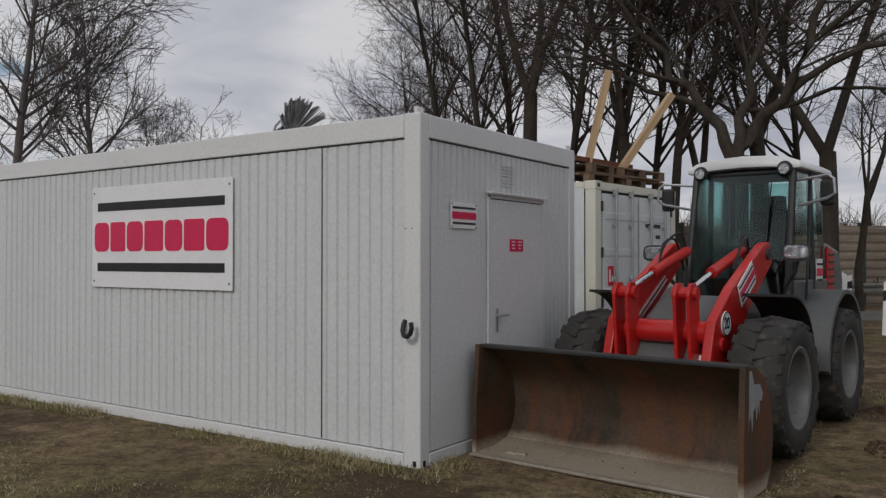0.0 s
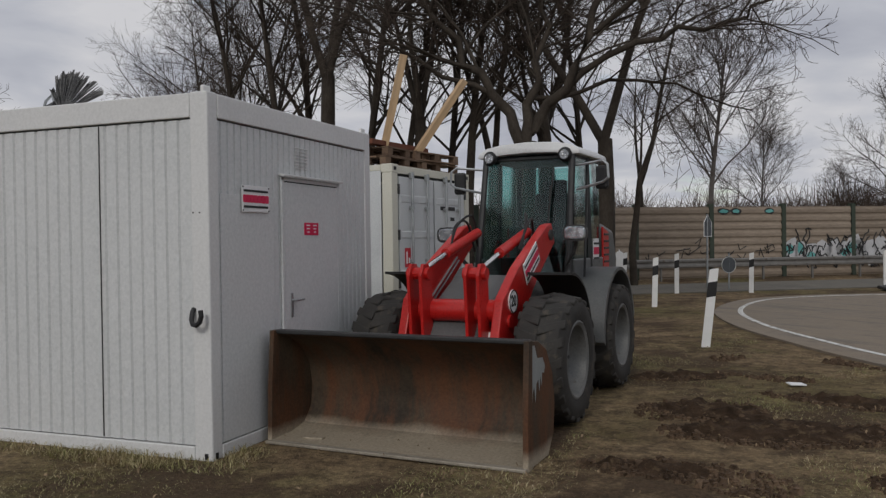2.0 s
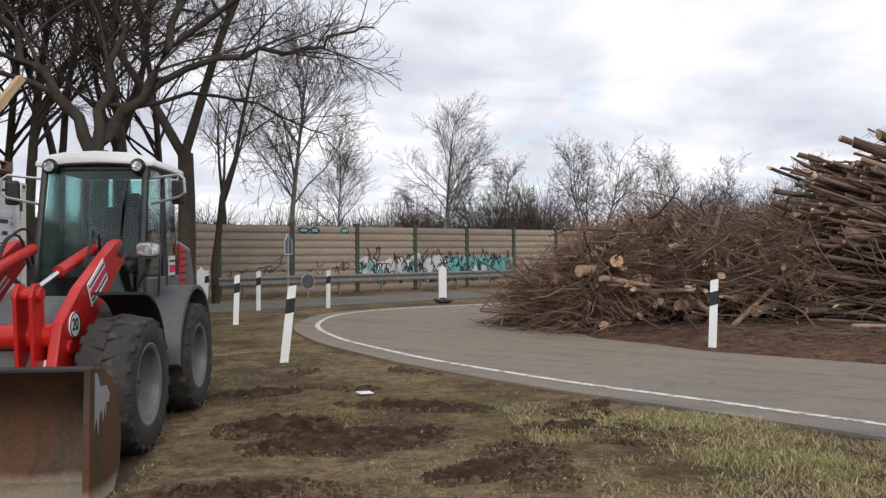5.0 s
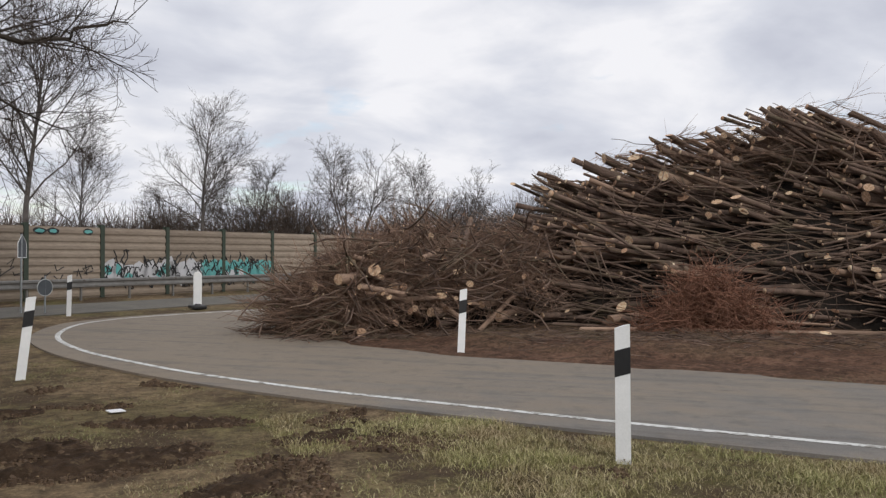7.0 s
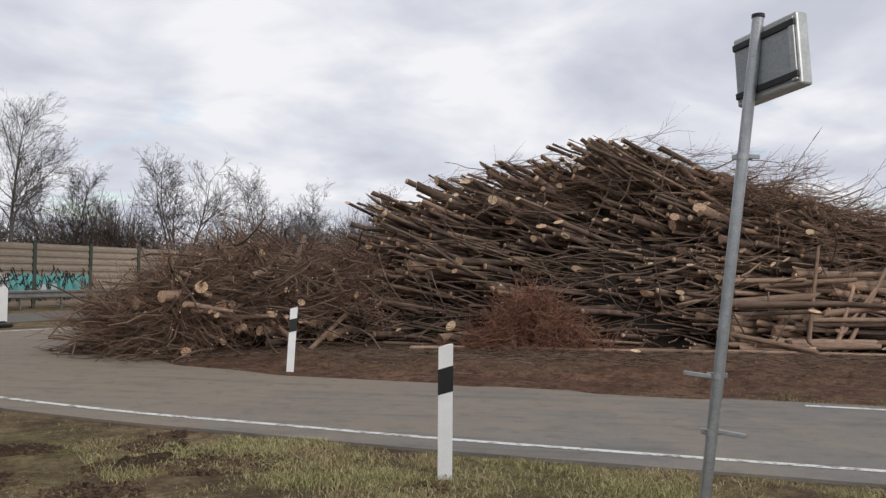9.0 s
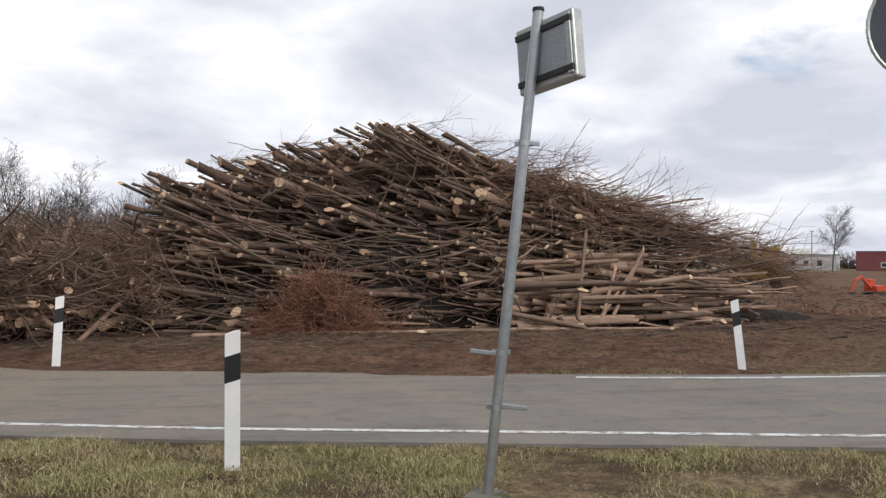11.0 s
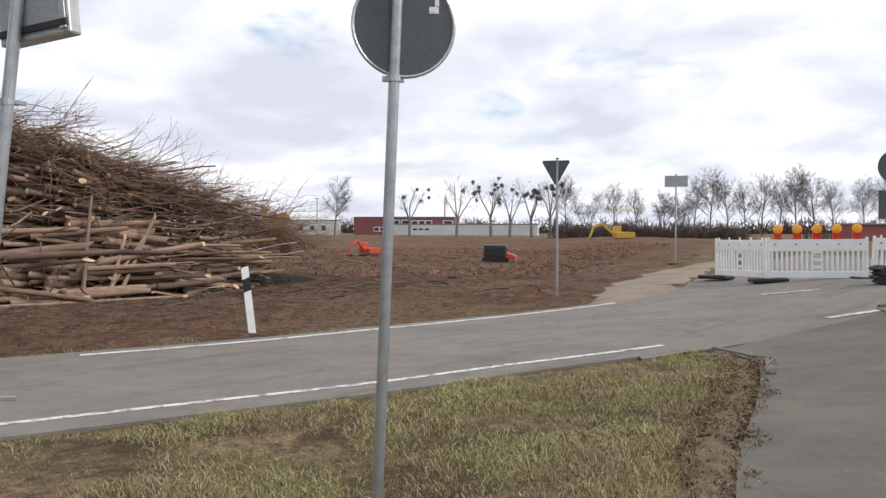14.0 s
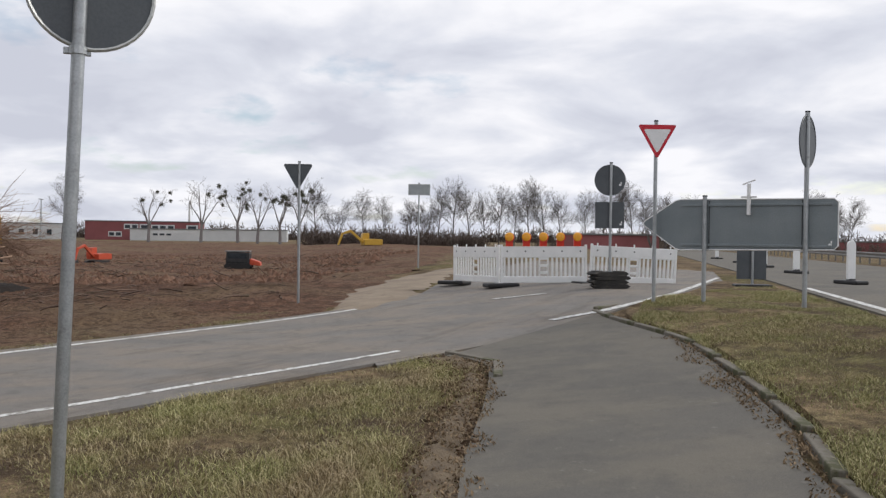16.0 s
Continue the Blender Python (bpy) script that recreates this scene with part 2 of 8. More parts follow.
def grass_ground():
    m, n, l, b = material("winter_turf", 0.95, 0, 0.15)
    big = noise_node(n, l, 0.22, 6, 0.62)
    mid = noise_node(n, l, 1.5, 6, 0.7)
    fine = noise_node(n, l, 26, 4, 0.75)
    straw = mix(n, l, ramp(n, l, mid, [(0.35, 0.0), (0.65, 1.0)]), (0.195, 0.135, 0.078), (0.360, 0.265, 0.155))
    green = mix(n, l, ramp(n, l, mid, [(0.4, 0.0), (0.7, 1.0)]), (0.120, 0.112, 0.040), (0.225, 0.200, 0.080))
    col = mix(n, l, ramp(n, l, big, [(0.44, 0.0), (0.60, 0.85)]), straw, green)
    bare = ramp(n, l, noise_node(n, l, 0.55, 7, 0.7), [(0.48, 0.0), (0.57, 0.95)])
    col = mix(n, l, bare, col, (0.105, 0.070, 0.044))
    clot = ramp(n, l, noise_node(n, l, 5.5, 6, 0.75), [(0.40, 0.75), (0.56, 0.0)])
    col = mix(n, l, clot, col, (0.088, 0.063, 0.040))
    col = mix(n, l, 0.75, col, ramp(n, l, fine, [(0.2, 0.12), (0.8, 0.9)]), "OVERLAY")
    l.new(col, b.inputs["Base Color"])
    bump(n, l, b, fine, 1.0, 0.06)
    return m


def earth_ground():
    m, n, l, b = material("churned_brown_earth", 0.95, 0, 0.15)
    big = noise_node(n, l, 0.16, 6, 0.6)
    mid = noise_node(n, l, 1.1, 7, 0.72)
    fine = noise_node(n, l, 14, 5, 0.75)
    col = mix(n, l, ramp(n, l, mid, [(0.35, 0.0), (0.65, 1.0)]), (0.095, 0.052, 0.034), (0.235, 0.134, 0.088))
    col = mix(n, l, ramp(n, l, big, [(0.45, 0.0), (0.62, 0.8)]), col, (0.200, 0.140, 0.085))
    clot = ramp(n, l, noise_node(n, l, 4.5, 7, 0.78), [(0.38, 0.85), (0.52, 0.0)])
    col = mix(n, l, clot, col, (0.060, 0.036, 0.024))
    chaff = ramp(n, l, noise_node(n, l, 9.0, 7, 0.8), [(0.58, 0.0), (0.68, 0.7)])
    col = mix(n, l, chaff, col, (0.330, 0.225, 0.145))
    col = mix(n, l, 0.8, col, ramp(n, l, fine, [(0.2, 0.1), (0.8, 0.9)]), "OVERLAY")
    l.new(col, b.inputs["Base Color"])
    bump(n, l, b, fine, 1.0, 0.09)
    return m


M_TURF, M_EARTH = grass_ground(), earth_ground()


# ---- building helpers ----
def finish(bm, name, mats, parent=None, smooth=False):
    me = bpy.data.meshes.new(name)
    bm.normal_update()
    bm.to_mesh(me)
    bm.free()
    for mt in mats if isinstance(mats, (list, tuple)) else [mats]:
        me.materials.append(mt)
    if smooth:
        me.polygons.foreach_set("use_smooth", [True] * len(me.polygons))
        me.set_sharp_from_angle(angle=radians(38))
    ob = new(name, me)
    if parent:
        ob.parent = parent
    return ob


def part(name, bm, mats, parent, label="", smooth=False):
    ob = finish(bm, name, mats, parent, smooth)
    return tagged(ob, label) if label else ob


def thing(name, m, label, category, group="", kind=""):
    ob = new(name)
    ob.matrix_world = m
    return tagged(ob, label, category, group, kind)


def add_box(bm, c, s, rot=None, bevel=0.0, mat=0):
    r = bmesh.ops.create_cube(bm, size=1.0)
    vs = r["verts"]
    bmesh.ops.scale(bm, vec=s, verts=vs)
    if bevel:
        es = list({e for v in vs for e in v.link_edges})
        out = bmesh.ops.bevel(bm, geom=es, offset=bevel, segments=2, affect="EDGES", profile=0.5)
        vs = list({v for f in out["faces"] for v in f.verts} | {v for v in vs if v.is_valid})
    if rot is not None:
        bmesh.ops.transform(bm, matrix=rot.to_4x4() if isinstance(rot, Matrix) else Euler([radians(a) for a in rot]).to_matrix().to_4x4(), verts=vs)
    bmesh.ops.translate(bm, vec=c, verts=vs)
    if mat:
        for f in {f for v in vs for f in v.link_faces}:
            f.material_index = mat
    return vs


def box(c, s, rot=None, bevel=0.0):
    bm = bmesh.new()
    add_box(bm, c, s, rot, bevel)
    return bm


def add_tube(bm, pts, radii, seg=8, caps=True, mat=0):
    """A tube along points, with a radius for each."""
    pts = [Vector(p) for p in pts]
    if isinstance(radii, (int, float)):
        radii = [radii] * len(pts)
    rings, up = [], None
    for i, p in enumerate(pts):
        d = (pts[min(i + 1, len(pts) - 1)] - pts[max(i - 1, 0)]).normalized()
        if up is None:
            up = Vector((0, 0, 1)) if abs(d.z) < 0.9 else Vector((1, 0, 0))
        side = d.cross(up).normalized()
        up = side.cross(d).normalized()
        rings.append([bm.verts.new(p + (side * math.cos(a) + up * math.sin(a)) * radii[i]) for a in (2 * math.pi * k / seg for k in range(seg))])
    for a, b in zip(rings, rings[1:]):
        for k in range(seg):
            f = bm.faces.new((a[k], a[(k + 1) % seg], b[(k + 1) % seg], b[k]))
            f.material_index = mat
    if caps:
        for ring, flip in ((rings[0], False), (rings[-1], True)):
            f = bm.faces.new(ring if flip else ring[::-1])
            f.material_index = mat
    return rings


def tube(pts, radii, seg=8):
    bm = bmesh.new()
    add_tube(bm, pts, radii, seg)
    bmesh.ops.recalc_face_normals(bm, faces=bm.faces)
    return bm


def add_prism(bm, outline, d0, d1, axis="y", mat=0):
    """An outline in two coordinates, pulled along an axis from d0 to d1."""
    def place(u, v, d):
        return (u, d, v) if axis == "y" else (d, u, v) if axis == "x" else (u, v, d)
    a = [bm.verts.new(place(u, v, d0)) for u, v in outline]
    b = [bm.verts.new(place(u, v, d1)) for u, v in outline]
    k = len(outline)
    fs = [bm.faces.new(a), bm.faces.new(b[::-1])]
    fs += [bm.faces.new((a[i], b[i], b[(i + 1) % k], a[(i + 1) % k])) for i in range(k)]
    for f in fs:
        f.material_index = mat
    bmesh.ops.recalc_face_normals(bm, faces=fs)
    return fs


def prism(outline, d0, d1, axis="y", bevel=0.0):
    bm = bmesh.new()
    add_prism(bm, outline, d0, d1, axis)
    if bevel:
        bmesh.ops.bevel(bm, geom=list(bm.edges), offset=bevel, segments=2, affect="EDGES", profile=0.5)
    return bm


def lettering(name, words, size, m, mat, parent, width=None, bold=0.0):
    """Flat raised letters from the built-in font, as one mesh."""
    cu = bpy.data.curves.new(name, "FONT")
    cu.body, cu.size, cu.align_x, cu.align_y, cu.extrude, cu.offset = words, size, "CENTER", "CENTER", 0.001, bold
    tmp = new(name, cu)
    bpy.context.view_layer.update()
    me = bpy.data.meshes.new_from_object(tmp.evaluated_get(bpy.context.evaluated_depsgraph_get()))
    bpy.data.objects.remove(tmp)
    xs = [v.co.x for v in me.vertices]
    k = width / (max(xs) - min(xs)) if width else 1.0
    me.transform(m @ Matrix.Diagonal((k, 1, 1, 1)))
    me.materials.append(mat)
    ob = new(name, me)
    ob.parent = parent
    return ob


# ---- ground ----
def rise(x, y):
    u = -6.0 - y
    return min(0.62, 0.1 * (u + math.sqrt(u * u + 6)) / 2)


def ground_z(x, y):
    far = max(0.0, math.hypot(x - 8, y) - 26)
    z = rise(x, y) * max(0.0, 1 - far / 160)
    return z


def axis_steps(lo, hi, fine_lo, fine_hi, step):
    v = list(np.arange(fine_lo, fine_hi + step / 2, step))
    d, s = fine_hi, step
    while d < hi:
        s *= 1.22
        d += s
        v.append(d)
    d, s = fine_lo, step
    while d > lo:
        s *= 1.22
        d -= s
        v.insert(0, d)
    return v


def sheet(name, xs, ys, zf, mat, label, category):
    vs = [(x, y, zf(x, y)) for y in ys for x in xs]
    k = len(xs)
    fs = [(j * k + i, j * k + i + 1, (j + 1) * k + i + 1, (j + 1) * k + i) for j in range(len(ys) - 1) for i in range(k - 1)]
    me = bpy.data.meshes.new(name)
    me.from_pydata(vs, [], fs)
    me.materials.append(mat)
    me.polygons.foreach_set("use_smooth", [True] * len(fs))
    return tagged(new(name, me), label, category, kind="structure")


def turf_z(x, y):
    n = noise.noise((x * 0.9, y * 0.9, 0.3)) * 0.010 + noise.noise((x * 2.7, y * 2.7, 5.1)) * 0.006
    return ground_z(x, y) - 0.018 + n


ground = sheet("ground", axis_steps(-900, 1800, -12, 42, 0.4), axis_steps(-1200, 1300, -24, 26, 0.4), turf_z, M_TURF, "patchy brown and green winter grass over bare soil", "ground")


def resample(pts, step):
    """A smooth line through points, cut into even steps."""
    pts = [Vector((*p, 0)) for p in pts]
    out = []
    for i in range(len(pts) - 1):
        a, b, c, d = pts[max(i - 1, 0)], pts[i], pts[i + 1], pts[min(i + 2, len(pts) - 1)]
        k = max(1, int((c - b).length / step))
        for j in range(k):
            t = j / k
            out.append(0.5 * ((2 * b) + (c - a) * t + (2 * a - 5 * b + 4 * c - d) * t * t + (3 * b - a - 3 * c + d) * t ** 3))
    out.append(pts[-1])
    return [(p.x, p.y) for p in out]


def offset_line(line, d):
    out = []
    for i, p in enumerate(line):
        a, b = Vector(line[max(i - 1, 0)]), Vector(line[min(i + 1, len(line) - 1)])
        t = (b - a).normalized()
        out.append((p[0] - t.y * d, p[1] + t.x * d))
    return out


def ribbon(name, left, right, lift, mat, label, category, cross=6, skirt=0.06, zf=ground_z):
    """A sheet between two lines, which follows the ground and has a thin edge."""
    k = 120
    def even(line):
        s = np.cumsum([0] + [math.dist(a, b) for a, b in zip(line, line[1:])])
        u = np.linspace(0, s[-1], k)
        return list(zip(np.interp(u, s, [p[0] for p in line]), np.interp(u, s, [p[1] for p in line])))
    L, R = even(left), even(right)
    vs, fs = [], []
    w = cross + 3
    for a, b in zip(L, R):
        row = [(a[0] + (b[0] - a[0]) * j / cross, a[1] + (b[1] - a[1]) * j / cross) for j in range(cross + 1)]
        vs.append((*row[0], zf(*row[0]) + lift - skirt))
        vs += [(x, y, zf(x, y) + lift) for x, y in row]
        vs.append((*row[-1], zf(*row[-1]) + lift - skirt))
    for i in range(k - 1):
        for j in range(w - 1):
            p = i * w + j
            fs.append((p, p + 1, p + w + 1, p + w))
    me = bpy.data.meshes.new(name)
    me.from_pydata(vs, [], fs)
    me.materials.append(mat)
    bm = bmesh.new()
    bm.from_mesh(me)
    bmesh.ops.recalc_face_normals(bm, faces=bm.faces)
    bm.to_mesh(me)
    bm.free()
    return tagged(new(name, me), label, category, kind="structure")


# edge line of the slip road on the lawn side, from the wall to the junction, and the line across from it
NEAR = resample([(9.5, 19.6), (6.2, 18.25), (4.55, 17.1), (3.66, 15.6), (3.31, 12.9), (3.73, 10.2), (4.57, 7.86), (5.23, 6.41), (6.28, 4.6), (7.16, 3.35), (8.35, 1.65), (9.7, -0.1), (11.0, -1.8), (12.15, -3.35), (13.45, -4.95), (14.6, -6.8)], 0.3)
FAR = resample([(16.0, 22.5), (10.5, 18.6), (8.2, 15.5), (7.4, 13.0), (7.9, 9.7), (8.9, 7.0), (10.6, 4.8), (12.0, 3.0), (13.06, 1.75), (15.2, -0.8), (17.0, -2.6), (19.1, -4.8), (20.85, -6.8)], 0.3)
slip_road = ribbon("road_slip", offset_line(NEAR, -0.5), offset_line(FAR, 0.35), 0.012, M_ROAD, "worn grey asphalt slip road with brown dirt tracks", "road", 8)
ribbon("road_line_near", offset_line(NEAR, -0.05), offset_line(NEAR, 0.05), 0.018, M_LINE, "worn white edge line on the asphalt road", "road marking", 1, 0.003)
far_seen = [p for p in FAR if p[1] < 0.9]
ribbon("road_line_far", offset_line(far_seen, -0.06), offset_line(far_seen, 0.06), 0.018, M_LINE, "worn white edge line along the muddy verge", "road marking", 1, 0.003)
# road along the noise wall
WD = Vector((0.844, 0.536, 0))
def along(p, s):
    return (p[0] + WD.x * s, p[1] + WD.y * s)
ribbon("road_wall", [along((3.2, 19.6), s) for s in range(-40, 41, 2)], [along((1.2, 23.0), s) for s in range(-40, 41, 2)], 0.009, M_PATH, "light grey asphalt road along the noise wall", "road", 4)
# junction, path and main road
JL = [(14.2, -6.2), (13.9, -7.3), (13.1, -7.6), (11.3, -7.15), (9.8, -6.65), (8.6, -6.3), (6.0, -5.75), (3.0, -5.3), (0.0, -5.3), (-6.0, -5.8)]
JR = [(16.9, -10.4), (16.5, -10.3), (15.2, -10.2), (13.3, -10.1), (11.7, -9.7), (10.4, -9.3), (9.1, -8.85), (7.9, -8.3), (3.0, -7.2), (-6.0, -7.6)]
ribbon("path", resample(JL[1:], 0.4), resample(JR[1:], 0.4), 0.010, M_PATH, "dark grey asphalt foot and cycle path", "path", 6)
ribbon("road_junction", [(13.6, -6.4), (14.2, -7.4), (15.0, -9.0), (16.2, -10.2), (18.2, -12.4), (21.5, -15.6), (30, -20.0)], [(20.6, -5.9), (21.6, -7.2), (23.5, -8.6), (25.8, -9.4), (27.8, -10.5), (32.0, -12.5), (44, -18.0)], 0.008, M_ROAD, "grey asphalt junction in front of the barrier", "road", 8)
MD = Vector((0.91, -0.41, 0))
def main(p, s):
    return (p[0] + MD.x * s, p[1] + MD.y * s)
ribbon("road_main", [main((13.4, -13.5), s) for s in range(-60, 121, 3)], [main((10.2, -20.6), s) for s in range(-60, 121, 3)], 0.014, M_PATH, "grey asphalt main road with white edge line", "road", 6)
ribbon("road_line_main", [main((13.4, -13.7), s) for s in range(-60, 10, 2)], [main((13.34, -13.85), s) for s in range(-60, 10, 2)], 0.020, M_LINE, "white edge line of the main road", "road marking", 1, 0.003)


# ---- office container ----
def ribbed(u0, u1, z0, z1, pitch=0.11, groove=0.036, depth=0.015, flats=()):
    """A ribbed sheet in the plane of u and z; d is the depth outwards."""
    bm = bmesh.new()
    prof = [(u0, 0.0)]
    u = u0 + pitch * 0.5
    while u < u1 - groove:
        if not any(a - 0.02 < u < b + 0.02 for a, b in flats):
            prof += [(u - groove / 2, 0.0), (u - groove / 5, -depth), (u + groove / 5, -depth), (u + groove / 2, 0.0)]
        u += pitch
    prof.append((u1, 0.0))
    lo = [bm.verts.new((a, d, z0)) for a, d in prof]
    hi = [bm.verts.new((a, d, z1)) for a, d in prof]
    for i in range(len(prof) - 1):
        bm.faces.new((lo[i], lo[i + 1], hi[i + 1], hi[i]))
    return bm


def nameplate(parent, m, w, h):
    """A white board with two black bars and a row of plain red blocks between them."""
    board = part("board", box((0, 0, 0.004), (w, h, 0.008), bevel=0.002), M_SIGNWHITE, parent, "white board with black bars and red blocks")
    board.matrix_local = m
    for s in (1, -1):
        part("stripe", box((0, s * h * 0.30, 0.0095), (w * 0.905, h * 0.085, 0.003)), M_BLACK, board)
    widths = [0.115, 0.115, 0.12, 0.135, 0.12, 0.135, 0.14]
    total = sum(widths) + 0.012 * 6
    x = -total / 2
    for k, q in enumerate(widths):
        bm = prism([(x * w, -0.145 * h), ((x + q) * w, -0.145 * h), ((x + q) * w, 0.145 * h), (x * w, 0.145 * h)], 0.008, 0.011, "z")
        ed = [e for e in bm.edges if abs(e.verts[0].co.z - e.verts[1].co.z) > 0.001]
        bmesh.ops.bevel(bm, geom=ed, offset=0.03 * w * (0.4 if k in (1, 3, 5) else 1.0), segments=3, affect="EDGES", profile=0.5)
        part("red_block", bm, M_PINK, board, "plain magenta-red block")
        x += q + 0.012
    for sx in (1, -1):
        for sy in (1, -1):
            part("screw", tube([(sx * w * 0.48, sy * h * 0.44, 0.008), (sx * w * 0.48, sy * h * 0.44, 0.012)], 0.006 + 0.002 * w, 6), M_DKGREY, board)
    return board


def office_container():
    root = thing("office_container", pose(0, 0, 0), "light grey ribbed steel site office container with a closed door", "site office")
    L, W, H, RT, RB = 6.058, 2.60, 2.60, 2.42, 0.10
    for (x, y) in ((0, 0), (-L, 0), (0, W), (-L, W)):
        sx, sy = (1 if x == 0 else -1), (1 if y == W else -1)
        c = (x - sx * 0.075, y - sy * 0.06, H / 2)
        post = part("corner_post", box(c, (0.15, 0.12, H), bevel=0.012), M_RAIL, root)
        lug = bmesh.new()
        add_box(lug, (c[0] + sx * 0.02, c[1], H + 0.02), (0.03, 0.09, 0.055), bevel=0.012)
        part("lifting_lug", lug, M_RAIL, post)
        part("foot_hole", box((x - sx * 0.05, y + sy * 0.001, 0.035), (0.03, 0.006, 0.045), bevel=0.003), M_BLACK, post)
    part("foot_hole", box((0.001, 0.05, 0.035), (0.006, 0.03, 0.045)), M_BLACK, root)
    for y in (0.0, W):
        s = -1 if y == 0 else 1
        part("roof_rail", box((-L / 2, y - s * 0.05, (H + RT) / 2 - 0.004), (L - 0.296, 0.11, H - RT - 0.008), bevel=0.008), M_RAIL, root)
        part("base_rail", box((-L / 2, y - s * 0.05, RB / 2 + 0.002), (L - 0.296, 0.11, RB - 0.004), bevel=0.006), M_RAIL, root)
    for x in (0.0, -L):
        s = 1 if x == 0 else -1
        part("roof_rail", box((x - s * 0.05, W / 2, (H + RT) / 2 - 0.004), (0.11, W - 0.236, H - RT - 0.008), bevel=0.008), M_RAIL, root)
        part("base_rail", box((x - s * 0.05, W / 2, RB / 2 + 0.002), (0.11, W - 0.236, RB - 0.004), bevel=0.006), M_RAIL, root)
    part("roof", box((-L / 2, W / 2, H - 0.02), (L - 0.3, W - 0.24, 0.02)), M_RAIL, root)
    part("floor_pan", box((-L / 2, W / 2, 0.03), (L - 0.3, W - 0.24, 0.03)), M_DKGREY, root)
    # long walls: three sheets with flat cover strips
    cuts = [-L + 0.15, -3.62, -0.97, -0.15]
    part("panel_joint", box((-0.967, 0.012, (RT + RB) / 2), (0.006, 0.016, RT - RB - 0.03)), M_GASKET, root)
    for a, b in zip(cuts, cuts[1:]):
        bm = ribbed(a + 0.003, b - 0.003, RB + 0.008, RT - 0.012, flats=((a, a + 0.11), (b - 0.10, b)) if b < -0.5 else ())
        for v in bm.verts:
            v.co.y = 0.012 - v.co.y
        bmesh.ops.recalc_face_normals(bm, faces=bm.faces)
        part("wall_sheet", bm, M_PANEL, root)
    bm = bmesh.new()
    add_box(bm, (-L / 2, 0.036, H / 2), (L - 0.29, 0.012, RT - RB))
    part("wall_core", bm, M_GASKET, root)
    bm = ribbed(-L + 0.15, -0.15, RB + 0.008, RT - 0.012)
    for v in bm.verts:
        v.co.y = W - 0.012 + v.co.y
    part("wall_sheet", bm, M_PANEL, root)
    for x0, fl, s in ((0.0, ((0.86, 2.02),), 1), (-L, (), -1)):
        bm = ribbed(0.12, W - 0.12, RB + 0.008, RT - 0.012, 0.085, 0.024, 0.011, ())
        for v in bm.verts:
            u, d = v.co.x, v.co.y
            v.co.x, v.co.y = x0 - s * (0.012 - d), u
        bmesh.ops.recalc_face_normals(bm, faces=bm.faces)
        part("wall_sheet", bm, M_PANEL, root)
        bm = bmesh.new()
        add_box(bm, (x0 - s * 0.036, W / 2, H / 2), (0.012, W - 0.24, RT - RB))
        part("wall_core", bm, M_GASKET, root)
    # smooth panel round the door, the door with its rain strip and lever
    bm = bmesh.new()
    add_box(bm, (-0.007, 0.49, 1.0), (0.006, 0.70, 1.78), bevel=0.002)
    part("flat_panel", bm, M_PANEL, root)
    frame_bm = bmesh.new()
    for c, s in (((0.002, 0.955, 1.09), (0.02, 0.035, 1.94)), ((0.002, 1.895, 1.09), (0.02, 0.035, 1.94)), ((0.002, 1.425, 2.045), (0.02, 0.975, 0.03))):
        add_box(frame_bm, c, s, bevel=0.004)
    part("door_frame", frame_bm, M_PANEL, root)
    door = part("door", box((0.0, 1.425, 1.075), (0.022, 0.895, 1.89), bevel=0.004), M_PANEL, root)
    part("door_gap", box((-0.004, 1.425, 1.085), (0.02, 0.912, 1.915)), M_GASKET, root)
    part("rain_strip", box((0.025, 1.425, 2.075), (0.05, 1.02, 0.018), (0, 12, 0), 0.003), M_RAIL, root, "rain strip over the door")
    lever = bmesh.new()
    add_box(lever, (0.016, 1.065, 1.02), (0.008, 0.035, 0.20), bevel=0.003)
    add_tube(lever, [(0.015, 1.065, 1.06), (0.055, 1.065, 1.06), (0.058, 1.085, 1.06), (0.055, 1.19, 1.06)], 0.009, 8)
    part("door_handle", lever, M_GALV, door, "steel lever handle")
    plate = part("notice", box((0.013, 1.40, 1.645), (0.003, 0.235, 0.105)), M_PINK, door, "red safety notice with unreadable white marks")
    for k in range(2):
        for q in range(3):
            part("mark", box((0.0155, 1.345 + 0.11 * k, 1.675 - 0.028 * q), (0.002, 0.06 - 0.012 * q, 0.010)), M_SIGNWHITE, plate)
    # vent louvres high in the end wall
    for i in range(3):
        for k in range(7):
            part("vent_slot", box((-0.004, 1.20 + 0.075 * i, 2.15 + 0.028 * k), (0.012, 0.058, 0.008), (0, 18, 0), 0.003), M_RAIL, root)
    hook = bmesh.new()
    add_tube(hook, [(-0.135, 0.0, 1.075), (-0.135, -0.02, 1.05), (-0.125, -0.045, 1.0), (-0.10, -0.065, 0.972), (-0.065, -0.072, 0.965), (-0.035, -0.074, 0.985), (-0.022, -0.072, 1.03), (-0.03, -0.070, 1.07)], 0.018, 8)
    part("hook", hook, M_BLACK, root, "black plastic cable hook")
    for x in (-0.13, -0.075):
        part("rivet", tube([(x, -0.004, 1.75), (x, 0.004, 1.75)], 0.006, 6), M_DKGREY, root)
    nameplate(root, Matrix.Translation((-3.02, -0.006, 1.745)) @ Euler((radians(90), 0, 0)).to_matrix().to_4x4(), 2.07, 0.985)
